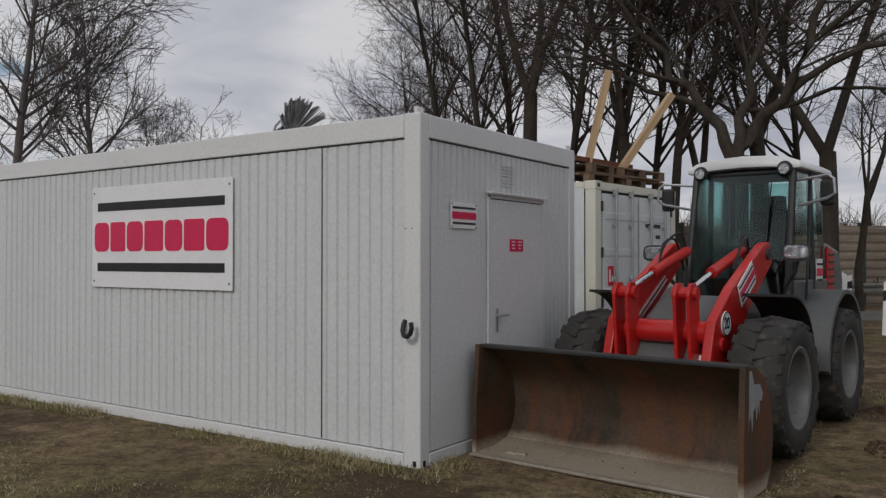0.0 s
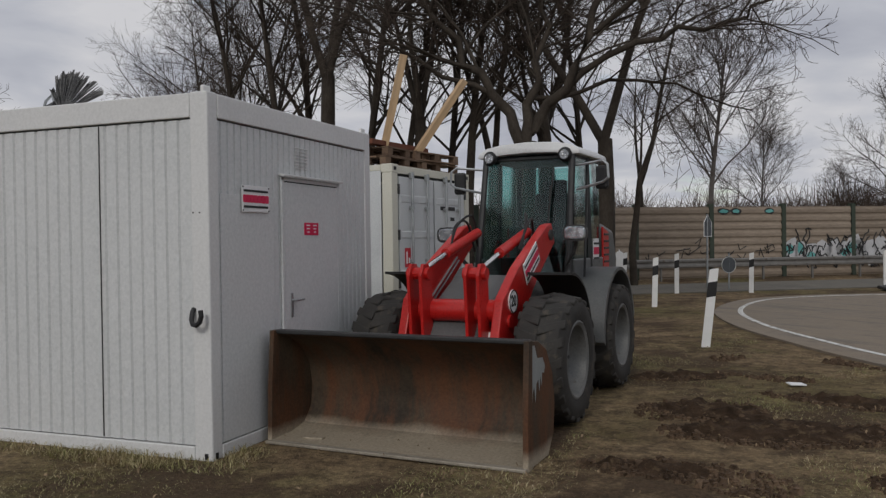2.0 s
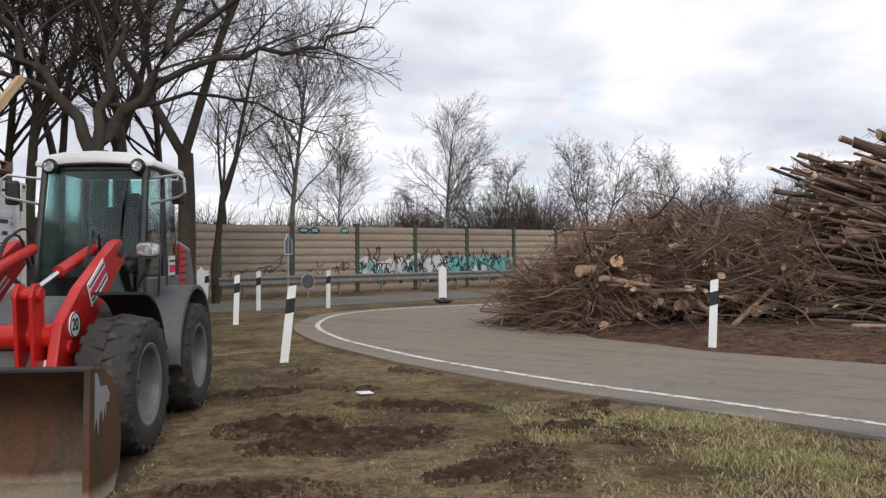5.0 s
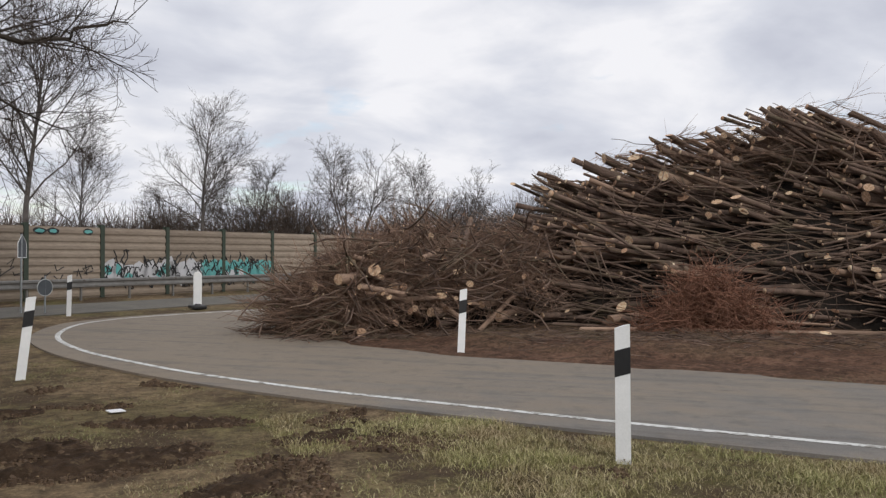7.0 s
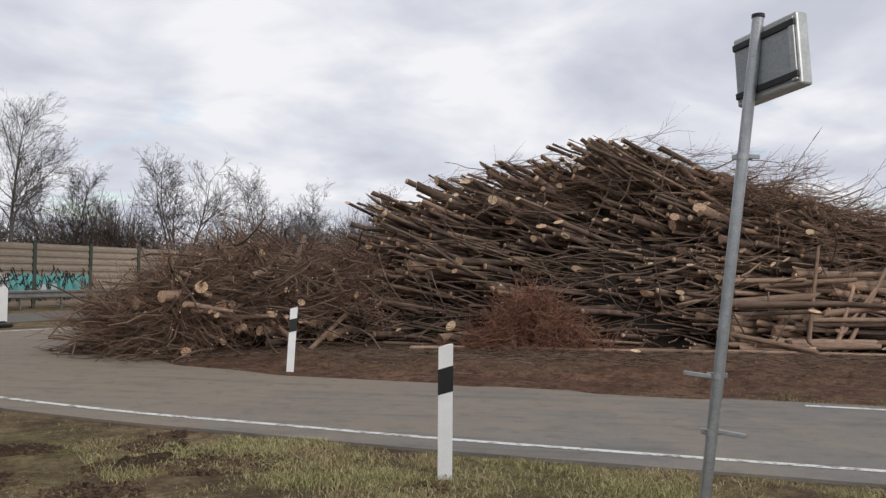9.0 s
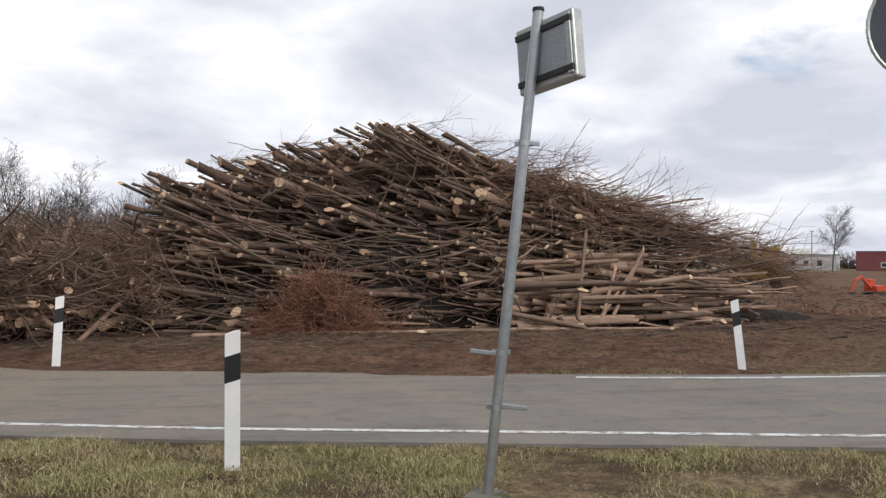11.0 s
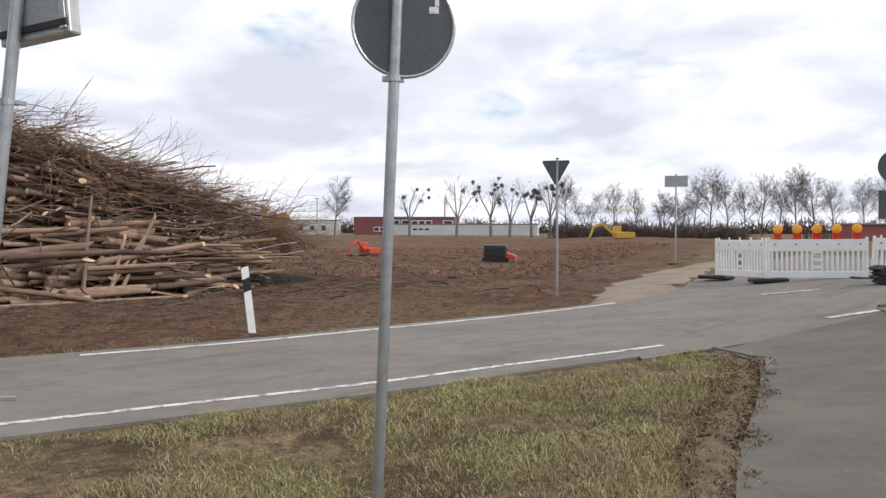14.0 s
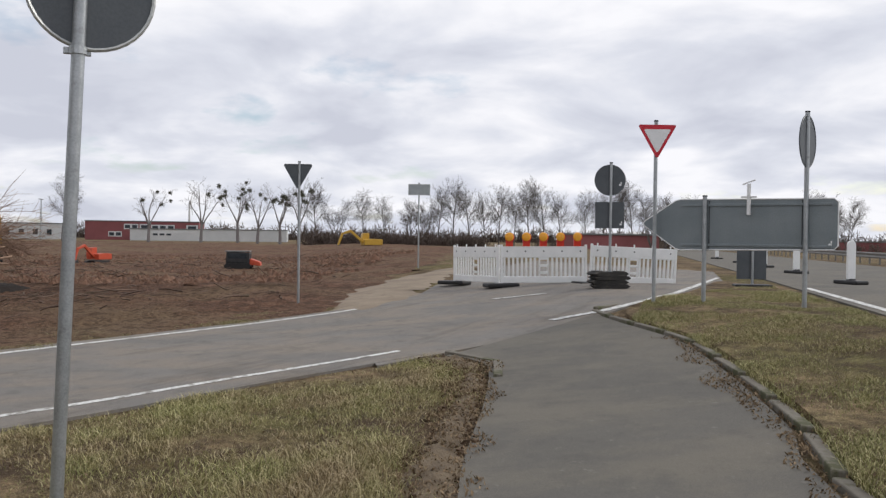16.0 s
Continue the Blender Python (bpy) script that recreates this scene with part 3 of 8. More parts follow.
    nameplate(root, Matrix.Translation((0.004, 0.57, 1.865)) @ Matrix(((0, 0, 1, 0), (1, 0, 0, 0), (0, 1, 0, 0), (0, 0, 0, 1))), 0.36, 0.20)
    return root


office_container()


# ---- freight container behind it ----
def freight_container():
    root = thing("freight_container", pose(-1.02, 5.40, 0, 0, 0, -6.5), "white steel freight container with closed rod-locked doors", "container")
    L, W, H = 6.058, 2.438, 2.591
    for x in (0.0, -L):
        s = 1 if x == 0 else -1
        for y in (0.08, W - 0.08):
            post = part("corner_post", box((x - s * 0.08, y, H / 2), (0.16, 0.16, H - 0.24), bevel=0.01), M_ISO_POST, root)
            for z in (0.06, H - 0.06):
                cast = part("corner_casting", box((x - s * 0.085, y, z), (0.178, 0.165, 0.12), bevel=0.01), M_ISO_POST, post)
                part("casting_hole", box((x + s * 0.005, y, z), (0.004, 0.07, 0.05), bevel=0.001), M_BLACK, cast)
    for y in (0.04, W - 0.04):
        part("roof_rail", box((-L / 2, y, H - 0.05), (L - 0.36, 0.07, 0.08), bevel=0.006), M_ISO_POST, root)
        part("bottom_rail", box((-L / 2, y, 0.07), (L - 0.36, 0.07, 0.13), bevel=0.006), M_ISO_POST, root)
        bm = ribbed(-L + 0.18, -0.18, 0.135, H - 0.09, 0.278, 0.20, 0.034)
        s = -1 if y < 1 else 1
        for v in bm.verts:
            v.co.y = y + s * (0.03 + v.co.y)
        bmesh.ops.recalc_face_normals(bm, faces=bm.faces)
        part("side_sheet", bm, M_ISO, root)
    part("roof", box((-L / 2, W / 2, H - 0.03), (L - 0.3, W - 0.1, 0.03)), M_ISO, root)
    part("floor", box((-L / 2, W / 2, 0.12), (L - 0.3, W - 0.1, 0.06)), M_DKGREY, root)
    part("header", box((-0.06, W / 2, H - 0.07), (0.11, W - 0.34, 0.11), bevel=0.006), M_ISO_POST, root)
    part("sill", box((-0.06, W / 2, 0.07), (0.11, W - 0.34, 0.12), bevel=0.006), M_ISO_POST, root)
    part("back_wall", box((-L + 0.05, W / 2, H / 2), (0.03, W - 0.3, H - 0.2)), M_ISO, root)
    part("seal", box((-0.045, W / 2, H / 2), (0.03, W - 0.33, H - 0.24)), M_DARK, root)
    dw = (W - 0.36) / 2
    for k in (0, 1):
        y0 = 0.18 + k * (dw + 0.01)
        bm = bmesh.new()
        add_box(bm, (-0.02, y0 + dw / 2, H / 2), (0.04, dw - 0.035, H - 0.33), bevel=0.006)
        for z in (0.55, 1.08, 1.62, 2.12):
            add_box(bm, (-0.002, y0 + dw / 2, z), (0.022, dw - 0.12, 0.10), bevel=0.01)
        door = part("door", bm, M_ISO, root)
        for q in (0.30, 0.74):
            y = y0 + dw * q
            rod = part("lock_rod", tube([(0.045, y, 0.10), (0.045, y, H - 0.09)], 0.019, 8), M_GALV, door)
            for z in (0.12, 0.5, 1.25, 2.0, H - 0.14):
                part("rod_guide", box((0.03, y, z), (0.05, 0.075, 0.085 if z in (0.12, H - 0.14) else 0.045), bevel=0.006), M_GALV, rod)
            part("rod_handle", box((0.06, y + 0.13, 0.95), (0.014, 0.34, 0.035), bevel=0.005), M_GALV, rod)
        for z in (0.35, 0.95, 1.62, 2.25):
            part("hinge", box((0.0, y0 - 0.01 if k == 0 else y0 + dw + 0.01, z), (0.03, 0.05, 0.14), bevel=0.006), M_DKGREY, door)
    sign = part("fire_notice", box((0.006, 0.40, 1.30), (0.004, 0.15, 0.27)), M_REDSIGN, root, "red fire equipment notice")
    part("mark", box((0.009, 0.37, 1.30), (0.003, 0.035, 0.17)), M_SIGNWHITE, sign)
    part("mark", box((0.009, 0.435, 1.26), (0.003, 0.035, 0.08)), M_SIGNWHITE, sign)
    for y, z, w in ((1.52, 2.02, 0.20), (1.80, 2.02, 0.22), (1.82, 1.86, 0.14)):
        part("marking_bar", box((0.004, y, z), (0.003, w, 0.055)), M_GASKET, root, "dark bar for an unreadable marking")
    return root


freight_container()


# ---- wheel loader ----
def loader_wheel(parent, x, y, r, w, out):
    bm = bmesh.new()
    prof = [(0.575, -0.40), (0.60, -0.47), (0.70, -0.495), (0.86, -0.49), (0.945, -0.40), (0.965, -0.2), (0.97, 0.0), (0.965, 0.2), (0.945, 0.40), (0.86, 0.49), (0.70, 0.495), (0.60, 0.47), (0.575, 0.40)]
    seg = 40
    rings = [[bm.verts.new((w * b, math.cos(2 * math.pi * k / seg) * r * a, math.sin(2 * math.pi * k / seg) * r * a)) for a, b in prof] for k in range(seg)]
    for k in range(seg):
        p, q = rings[k], rings[(k + 1) % seg]
        for i in range(len(prof) - 1):
            bm.faces.new((p[i], p[i + 1], q[i + 1], q[i]))
    bmesh.ops.recalc_face_normals(bm, faces=bm.faces)
    tyre = part("wheel", bm, M_TYRE, parent, "dirty black tyre with deep lugs", True)
    tyre.matrix_local = pose(x, y, r * 0.985)
    n = 20
    for side in (1, -1):
        for k in range(n):
            a = 2 * math.pi * (k + (0.5 if side < 0 else 0)) / n
            bm = bmesh.new()
            vs = add_box(bm, (0, 0, 0), (w * 0.50, r * 0.155, r * 0.075), bevel=r * 0.022)
            for v in bm.verts:
                t = (v.co.x / w + 0.25) * 2
                v.co.y += (t - 0.5) * r * 0.17
                v.co.x = side * (w * 0.245 + v.co.x)
                if abs(v.co.x) > w * 0.44:
                    v.co.z -= r * 0.075
            bmesh.ops.transform(bm, matrix=Euler((a, 0, 0)).to_matrix().to_4x4() @ Matrix.Translation((0, 0, r * 0.965)), verts=bm.verts)
            bmesh.ops.recalc_face_normals(bm, faces=bm.faces)
            part("lug", bm, M_TYRE, tyre)
    rim = bmesh.new()
    prof = [(0.0, 0.10), (0.16, 0.10), (0.17, 0.14), (0.24, 0.14), (0.25, 0.08), (0.42, 0.12), (0.50, 0.28), (0.52, 0.44), (0.57, 0.47), (0.595, 0.46), (0.60, 0.40)]
    seg = 28
    rings = [[rim.verts.new((out * w * b, math.cos(2 * math.pi * k / seg) * r * a, math.sin(2 * math.pi * k / seg) * r * a)) for a, b in prof[1:]] for k in range(seg)]
    c = rim.verts.new((out * w * prof[0][1], 0, 0))
    for k in range(seg):
        p, q = rings[k], rings[(k + 1) % seg]
        rim.faces.new((c, p[0], q[0]))
        for i in range(len(p) - 1):
            rim.faces.new((p[i], p[i + 1], q[i + 1], q[i]))
    bmesh.ops.recalc_face_normals(rim, faces=rim.faces)
    part("rim", rim, M_RIM, tyre, "dusty grey steel rim", True)
    for k in range(8):
        a = 2 * math.pi * k / 8
        y0, z0 = math.cos(a) * r * 0.205, math.sin(a) * r * 0.205
        part("wheel_nut", tube([(out * w * 0.13, y0, z0), (out * w * 0.19, y0, z0)], 0.016, 6), M_DKGREY, tyre)
    return tyre


def rust_bucket_material():
    m, n, l, b = material("worn_bucket_steel", 0.62, 0.0, 0.25)
    broad = noise_node(n, l, 1.6, 6, 0.65)
    streak = noise_node(n, l, 5, 7, 0.72, "Object", (1.0, 0.5, 0.16))
    grain = noise_node(n, l, 45, 4, 0.7)
    col = mix(n, l, ramp(n, l, broad, [(0.35, 0.0), (0.65, 1.0)]), (0.028, 0.022, 0.016), (0.090, 0.066, 0.044))
    col = mix(n, l, ramp(n, l, streak, [(0.42, 0.0), (0.60, 0.9)]), col, (0.120, 0.052, 0.026))
    co = n.new("ShaderNodeTexCoord")
    sep = n.new("ShaderNodeSeparateXYZ")
    l.new(co.outputs["Object"], sep.inputs[0])
    # dried mud lies on the bucket floor and thins out up the back
    wob = n.new("ShaderNodeMath")
    wob.operation = "MULTIPLY_ADD"
    l.new(broad, wob.inputs[0])
    wob.inputs[1].default_value = -0.12
    l.new(sep.outputs[2], wob.inputs[2])
    mud = ramp(n, l, wob.outputs[0], [(0.0, 0.9), (0.085, 0.0)])
    col = mix(n, l, mud, col, (0.36, 0.31, 0.235))
    col = mix(n, l, 0.5, col, ramp(n, l, grain, [(0.25, 0.22), (0.75, 0.78)]), "OVERLAY")
    l.new(col, b.inputs["Base Color"])
    bump(n, l, b, grain, 0.35, 0.006)
    return m


M_BUCKET = rust_bucket_material()
M_LIP = surface("scraped_lip_steel", (0.28, 0.25, 0.20), (0.40, 0.36, 0.30), 4, 0.5, 0.3, relief=0.2, stain=((0.16, 0.10, 0.06), 6, 0.6))


def glass_material(name, tint, rough=0.03):
    m, n, l, b = material(name, rough, 0, 0.5)
    b.inputs["Base Color"].default_value = (*tint, 1)
    b.inputs["Transmission Weight"].default_value = 1.0
    b.inputs["IOR"].default_value = 1.45
    return m


M_GLASS = glass_material("green_tinted_glass", (0.46, 0.69, 0.67))
M_LAMP = surface("lamp_glass", (0.16, 0.17, 0.18), (0.60, 0.62, 0.64), 26, 0.14, 0.8, relief=0.7, fine=70, dist=0.01)
M_SEAT = surface("black_seat_fabric", (0.014, 0.014, 0.015), (0.03, 0.03, 0.032), 9, 0.85, relief=0.2)


def wheel_loader():
    root = thing("wheel_loader", pose(1.25, 2.0, 0, 0, 0, -5), "red and grey wheel loader with a worn rusty front bucket", "wheel loader")
    R, TW = 0.545, 0.42
    for sx in (1, -1):
        loader_wheel(root, sx * 0.755, 0.0, R, TW, sx)
        loader_wheel(root, sx * 0.69, 1.83, R, TW, sx)
    # front frame and rear chassis
    part("front_frame", prism([(-0.55, 0.38), (0.55, 0.38), (0.75, 0.62), (0.62, 1.12), (0.25, 1.22), (-0.28, 0.95), (-0.55, 0.62)], -0.27, 0.27, "x", 0.02), M_GREYP, root, "grey painted front frame")
    part("front_axle", tube([(-0.6, 0, R), (0.6, 0, R)], 0.13, 12), M_DKGREY, root)
    part("rear_axle", tube([(-0.55, 1.83, R), (0.55, 1.83, R)], 0.13, 12), M_DKGREY, root)
    part("pivot", tube([(0, 0.95, 0.45), (0, 0.95, 1.0)], 0.13, 12), M_DKGREY, root)
    part("rear_chassis", prism([(1.0, 0.40), (2.92, 0.45), (2.97, 0.95), (1.05, 0.95)], -0.46, 0.46, "x", 0.02), M_DKGREY, root)
    part("engine_cover", prism([(2.31, 0.95), (2.98, 0.95), (3.04, 1.30), (2.88, 1.62), (2.40, 1.70), (2.28, 1.66)], -0.54, 0.54, "x", 0.04), M_GREYP, root, "grey engine cover")
    for sx in (1, -1):
        grille = part("side_grille", prism([(2.33, 0.98), (2.57, 0.98), (2.57, 1.60), (2.33, 1.66)], sx * 0.543, sx * 0.565, "x", 0.006), M_RED, root, "red louvred side panel")
        for k in range(8):
            part("louvre", box((sx * 0.568, 2.45, 1.05 + 0.075 * k), (0.012, 0.20, 0.022), bevel=0.004), M_DKGREY, grille)
    part("exhaust", tube([(0.42, 2.45, 1.62), (0.42, 2.45, 1.72), (0.42, 2.49, 1.76), (0.42, 2.55, 1.765)], 0.045, 12), M_GALV, root, "grey exhaust pipe")
    # steps, tank and rear fenders
    for sx in (1, -1):
        bm = bmesh.new()
        add_prism(bm, [(1.12, 0.55), (1.50, 0.55), (1.55, 0.98), (1.12, 1.02)], sx * 0.47, sx * 0.66, "x")
        bmesh.ops.bevel(bm, geom=list(bm.edges), offset=0.02, segments=2, affect="EDGES")
        part("step_box", bm, M_GREYP, root)
        out = [(1.82 - 0.66 * math.cos(a), 0.58 + 0.66 * math.sin(a)) for a in (radians(-4 + 11.5 * q) for q in range(16))]
        inn = [(y * 0.94 + 2.05 * 0.06, z - 0.035) for y, z in out]
        bm = bmesh.new()
        for x0, x1 in ((0.46, 0.865),):
            rows = [[bm.verts.new((sx * x, y, z)) for y, z in line] for x in (x0, x1) for line in (out, inn)]
            a, b, c, d = rows
            k = len(out)
            for i in range(k - 1):
                for p, q in ((a, c), (d, b), (b, a), (c, d)):
                    bm.faces.new((p[i], p[i + 1], q[i + 1], q[i]))
            for i in (0, k - 1):
                bm.faces.new((a[i], c[i], d[i], b[i]))
        bmesh.ops.recalc_face_normals(bm, faces=bm.faces)
        part("rear_fender", bm, M_GREYP, root, "grey plastic rear fender", True)
        # front fender: a thin black arch over the tyre
        bm = bmesh.new()
        arch = [(0.02 + 0.64 * math.cos(a), R + 0.085 + 0.60 * math.sin(a)) for a in (radians(2 + 8.6 * k) for k in range(11))]
        rows = [[bm.verts.new((sx * x, y, z + dz)) for y, z in arch] for x in (0.50, 0.89) for dz in (0.0, 0.022)]
        a, b, c, d = rows
        for i in range(len(arch) - 1):
            for p, q in ((a, c), (d, b), (b, a), (c, d)):
                bm.faces.new((p[i], p[i + 1], q[i + 1], q[i]))
        for i in (0, len(arch) - 1):
            bm.faces.new((a[i], c[i], d[i], b[i]))
        bmesh.ops.recalc_face_normals(bm, faces=bm.faces)
        part("front_fender", bm, M_BLACK, root, "black plastic front fender", True)
    # lift arms, towers, cross tube and rams
    for sx in (1, -1):
        arm = prism([(0.95, 1.50), (0.86, 1.68), (0.72, 1.66), (-0.05, 1.30), (-0.42, 1.04), (-0.62, 0.46), (-0.72, 0.24), (-0.55, 0.20), (-0.24, 0.52), (0.02, 0.84), (0.45, 1.18)], sx * 0.415 - 0.04, sx * 0.415 + 0.04, "x", 0.012)
        arm_ob = part("lift_arm", arm, M_RED, root, "red lift arm")
        part("pin", tube([(sx * 0.36, 0.80, 1.57), (sx * 0.475, 0.80, 1.57)], 0.05, 12), M_DKGREY, arm_ob)
        part("pin", tube([(sx * 0.36, -0.28, 0.86), (sx * 0.475, -0.28, 0.86)], 0.055, 12), M_RED, arm_ob)
        for dx in (-0.055, 0.055):
            tower = prism([(-0.62, 0.22), (-0.42, 0.22), (-0.38, 0.70), (-0.40, 1.25), (-0.46, 1.34), (-0.55, 1.34), (-0.60, 1.25), (-0.56, 0.75)], sx * 0.255 + dx - 0.014, sx * 0.255 + dx + 0.014, "x", 0.005)
            part("tower_plate", tower, M_RED, root, "red upright link plate")
        part("tower_pin", tube([(sx * 0.255 - 0.10, -0.50, 1.26), (sx * 0.255 + 0.10, -0.50, 1.26)], 0.05, 12), M_RED, root)
        ram = part("tilt_ram", tube([(sx * 0.255, 0.74, 1.60), (sx * 0.255, 0.02, 1.415)], 0.046, 12), M_RED, root, "red hydraulic ram", True)
        part("ram_rod", tube([(sx * 0.255, 0.03, 1.418), (sx * 0.255, -0.50, 1.27)], 0.022, 10), M_CHROME, ram, "bright steel piston rod")
        low = part("lift_ram", tube([(sx * 0.33, 0.58, 0.80), (sx * 0.36, 0.0, 0.96)], 0.055, 12), M_RED, root, "red hydraulic ram", True)
        part("ram_rod", tube([(sx * 0.36, 0.02, 0.955), (sx * 0.37, -0.26, 1.02)], 0.026, 10), M_CHROME, low)
        for k in range(2):
            h = [(sx * (0.30 - 0.03 * k), 0.78, 1.42 + 0.05 * k), (sx * (0.33 - 0.06 * k), 0.66, 1.70 + 0.06 * k), (sx * (0.36 - 0.02 * k), 0.45, 1.66), (sx * (0.33 + 0.02 * k), 0.30, 1.44 - 0.03 * k)]
            bm = bmesh.new()
            pts = []
            for i in range(len(h) - 1):
                a, b, c, d = (Vector(h[max(i - 1, 0)]), Vector(h[i]), Vector(h[i + 1]), Vector(h[min(i + 2, 3)]))
                for j in range(5):
                    t = j / 5
                    pts.append(0.5 * (2 * b + (c - a) * t + (2 * a - 5 * b + 4 * c - d) * t * t + (3 * b - a - 3 * c + d) * t ** 3))
            pts.append(Vector(h[-1]))
            add_tube(bm, pts, 0.011, 6)
            part("hose", bm, M_BLACK, root, "black hydraulic hose", True)
        for k in range(2):
            part("pipe", tube([(sx * (0.372 - 0.002), 0.55 - 0.04 * k, 1.34 + 0.03 * k), (sx * 0.366, -0.10 - 0.04 * k, 0.95 + 0.03 * k)], 0.010, 6), M_GALV, root)
    part("cross_tube", tube([(-0.38, -0.36, 0.95), (0.38, -0.36, 0.95)], 0.092, 16), M_RED, root, "red cross tube", True)
    part("coupler", box((0, -0.76, 0.42), (0.80, 0.28, 0.40), (0, 0, 0), 0.015), M_RED, root)
    for x in (-0.12, 0.36):
        part("grab_tab", box((x, -0.42, 0.72), (0.09, 0.012, 0.13), (-20, 0, 6), 0.003), M_SIGNWHITE, root)
    # labels on the arm
    arm_m = Matrix.Translation((0.462, 0.25, 1.325)) @ Matrix(((0, 0, 1, 0), (1, 0, 0, 0), (0, 1, 0, 0), (0, 0, 0, 1))) @ Euler((0, 0, radians(31))).to_matrix().to_4x4()
    nameplate(root, arm_m, 0.40, 0.20)
    disc = part("speed_disc", tube([(0.452, -0.20, 1.02), (0.464, -0.20, 1.02)], 0.098, 28), M_SIGNWHITE, root, "white disc with a black rim and the number 20")
    ringb = bmesh.new()
    add_tube(ringb, [(0.466, -0.20 + 0.092 * math.cos(a), 1.02 + 0.092 * math.sin(a)) for a in (2 * math.pi * k / 28 for k in range(29))], 0.005, 5)
    part("disc_rim", ringb, M_BLACK, disc)
    lettering("number", "20", 0.125, Matrix.Translation((0.466, -0.20, 1.02)) @ Matrix(((0, 0, 1, 0), (1, 0, 0, 0), (0, 1, 0, 0), (0, 0, 0, 1))), M_BLACK, disc, 0.115, 0.003)
    # bucket: a curved shell with side plates and a cutting edge
    BW = 1.03
    shell = [(-1.50, 0.035), (-1.25, 0.045), (-1.08, 0.085), (-0.99, 0.20), (-0.96, 0.36), (-1.00, 0.55), (-1.12, 0.71), (-1.28, 0.80), (-1.42, 0.83)]
    back = [(y + 0.03 * (1 if i > 2 else 0.3), z - (0.03 if i < 4 else -0.008 if i > 6 else 0.0)) for i, (y, z) in enumerate(shell)]
    bm = bmesh.new()
    cols = [-BW + 2 * BW * k / 10 for k in range(11)]
    gi = [[bm.verts.new((x, y, z)) for y, z in shell] for x in cols]
    go = [[bm.verts.new((x, y, z)) for y, z in back] for x in cols]
    for i in range(10):
        for j in range(len(shell) - 1):
            bm.faces.new((gi[i][j], gi[i][j + 1], gi[i + 1][j + 1], gi[i + 1][j]))
            bm.faces.new((go[i][j], go[i + 1][j], go[i + 1][j + 1], go[i][j + 1]))
        for j in (0, len(shell) - 1):
            bm.faces.new((gi[i][j], gi[i + 1][j], go[i + 1][j], go[i][j]))
    for i in (0, 10):
        for j in range(len(shell) - 1):
            bm.faces.new((gi[i][j], gi[i][j + 1], go[i][j + 1], go[i][j]))
    bmesh.ops.recalc_face_normals(bm, faces=bm.faces)
    bucket = part("bucket", bm, M_BUCKET, root, "worn steel bucket with rust and dried mud", True)
    for sx in (1, -1):
        side = [(-1.50, 0.01), (-1.08, 0.02), (-0.96, 0.16), (-0.93, 0.36), (-0.97, 0.58), (-1.10, 0.76), (-1.27, 0.84), (-1.46, 0.855), (-1.49, 0.42)]
        part("side_plate", prism(side, sx * BW - 0.014, sx * BW + 0.014, "x", 0.004), M_BUCKET, bucket)
        part("side_edge", prism([(-1.515, 0.005), (-1.42, 0.005), (-1.42, 0.42), (-1.40, 0.86), (-1.47, 0.86), (-1.505, 0.42)], sx * BW - 0.02, sx * BW + 0.02, "x", 0.004), M_BUCKET, bucket)
    part("scuff", prism([(-1.47, 0.83), (-1.36, 0.82), (-1.31, 0.73), (-1.20, 0.72), (-1.15, 0.66), (-1.17, 0.61), (-1.21, 0.62), (-1.22, 0.53), (-1.245, 0.60), (-1.27, 0.50), (-1.29, 0.585), (-1.33, 0.56), (-1.35, 0.44), (-1.375, 0.55), (-1.41, 0.50), (-1.43, 0.36), (-1.455, 0.46), (-1.475, 0.40)], BW + 0.0165, BW + 0.0185, "x"), M_SIGNGREY, bucket, "pale scraped patch")
    part("cutting_edge", box((0, -1.47, 0.022), (2 * BW + 0.03, 0.17, 0.024), bevel=0.006), M_LIP, bucket, "scraped pale cutting edge")
    part("top_edge", box((0, -1.40, 0.848), (2 * BW, 0.08, 0.03), bevel=0.008), M_DKGREY, bucket)
    part("mud_clod", box((-0.72, -1.38, 0.045), (0.17, 0.06, 0.02), (0, 0, 8), 0.008), M_BUCKET, bucket)
    # cab
    cab = new("cab")
    cab.parent = root
    cab.matrix_local = Matrix.Translation((0.045, 1.12, 0)) @ Matrix.Diagonal((0.98, 0.86, 1, 1)) @ Matrix.Translation((0, -1.12, 0))
    hw = 0.52
    pillars = [((hw - 0.03, 1.12, 1.05), (hw - 0.05, 1.42, 2.36)), ((hw, 1.92, 1.05), (hw - 0.03, 1.92, 2.38)), ((hw - 0.04, 2.52, 1.05), (hw - 0.08, 2.48, 2.36))]
    for sx in (1, -1):
        for a, b in pillars:
            part("pillar", tube([(sx * a[0], a[1], a[2]), (sx * b[0], b[1], b[2])], 0.034, 8), M_DKGREY, cab)
        part("side_window", prism([(1.20, 1.12), (1.90, 1.10), (1.90, 2.34), (1.43, 2.34)], sx * (hw - 0.022), sx * (hw - 0.014), "x"), M_GLASS, cab, "green tinted side window")
        part("side_window", prism([(1.95, 1.45), (2.48, 1.45), (2.46, 2.34), (1.95, 2.34)], sx * (hw - 0.035), sx * (hw - 0.027), "x"), M_GLASS, cab)
        part("grab_rail", tube([(sx * (hw + 0.05), 1.48, 1.15), (sx * (hw + 0.06), 1.62, 2.20)], 0.013, 6), M_DKGREY, cab)
        rail = bmesh.new()
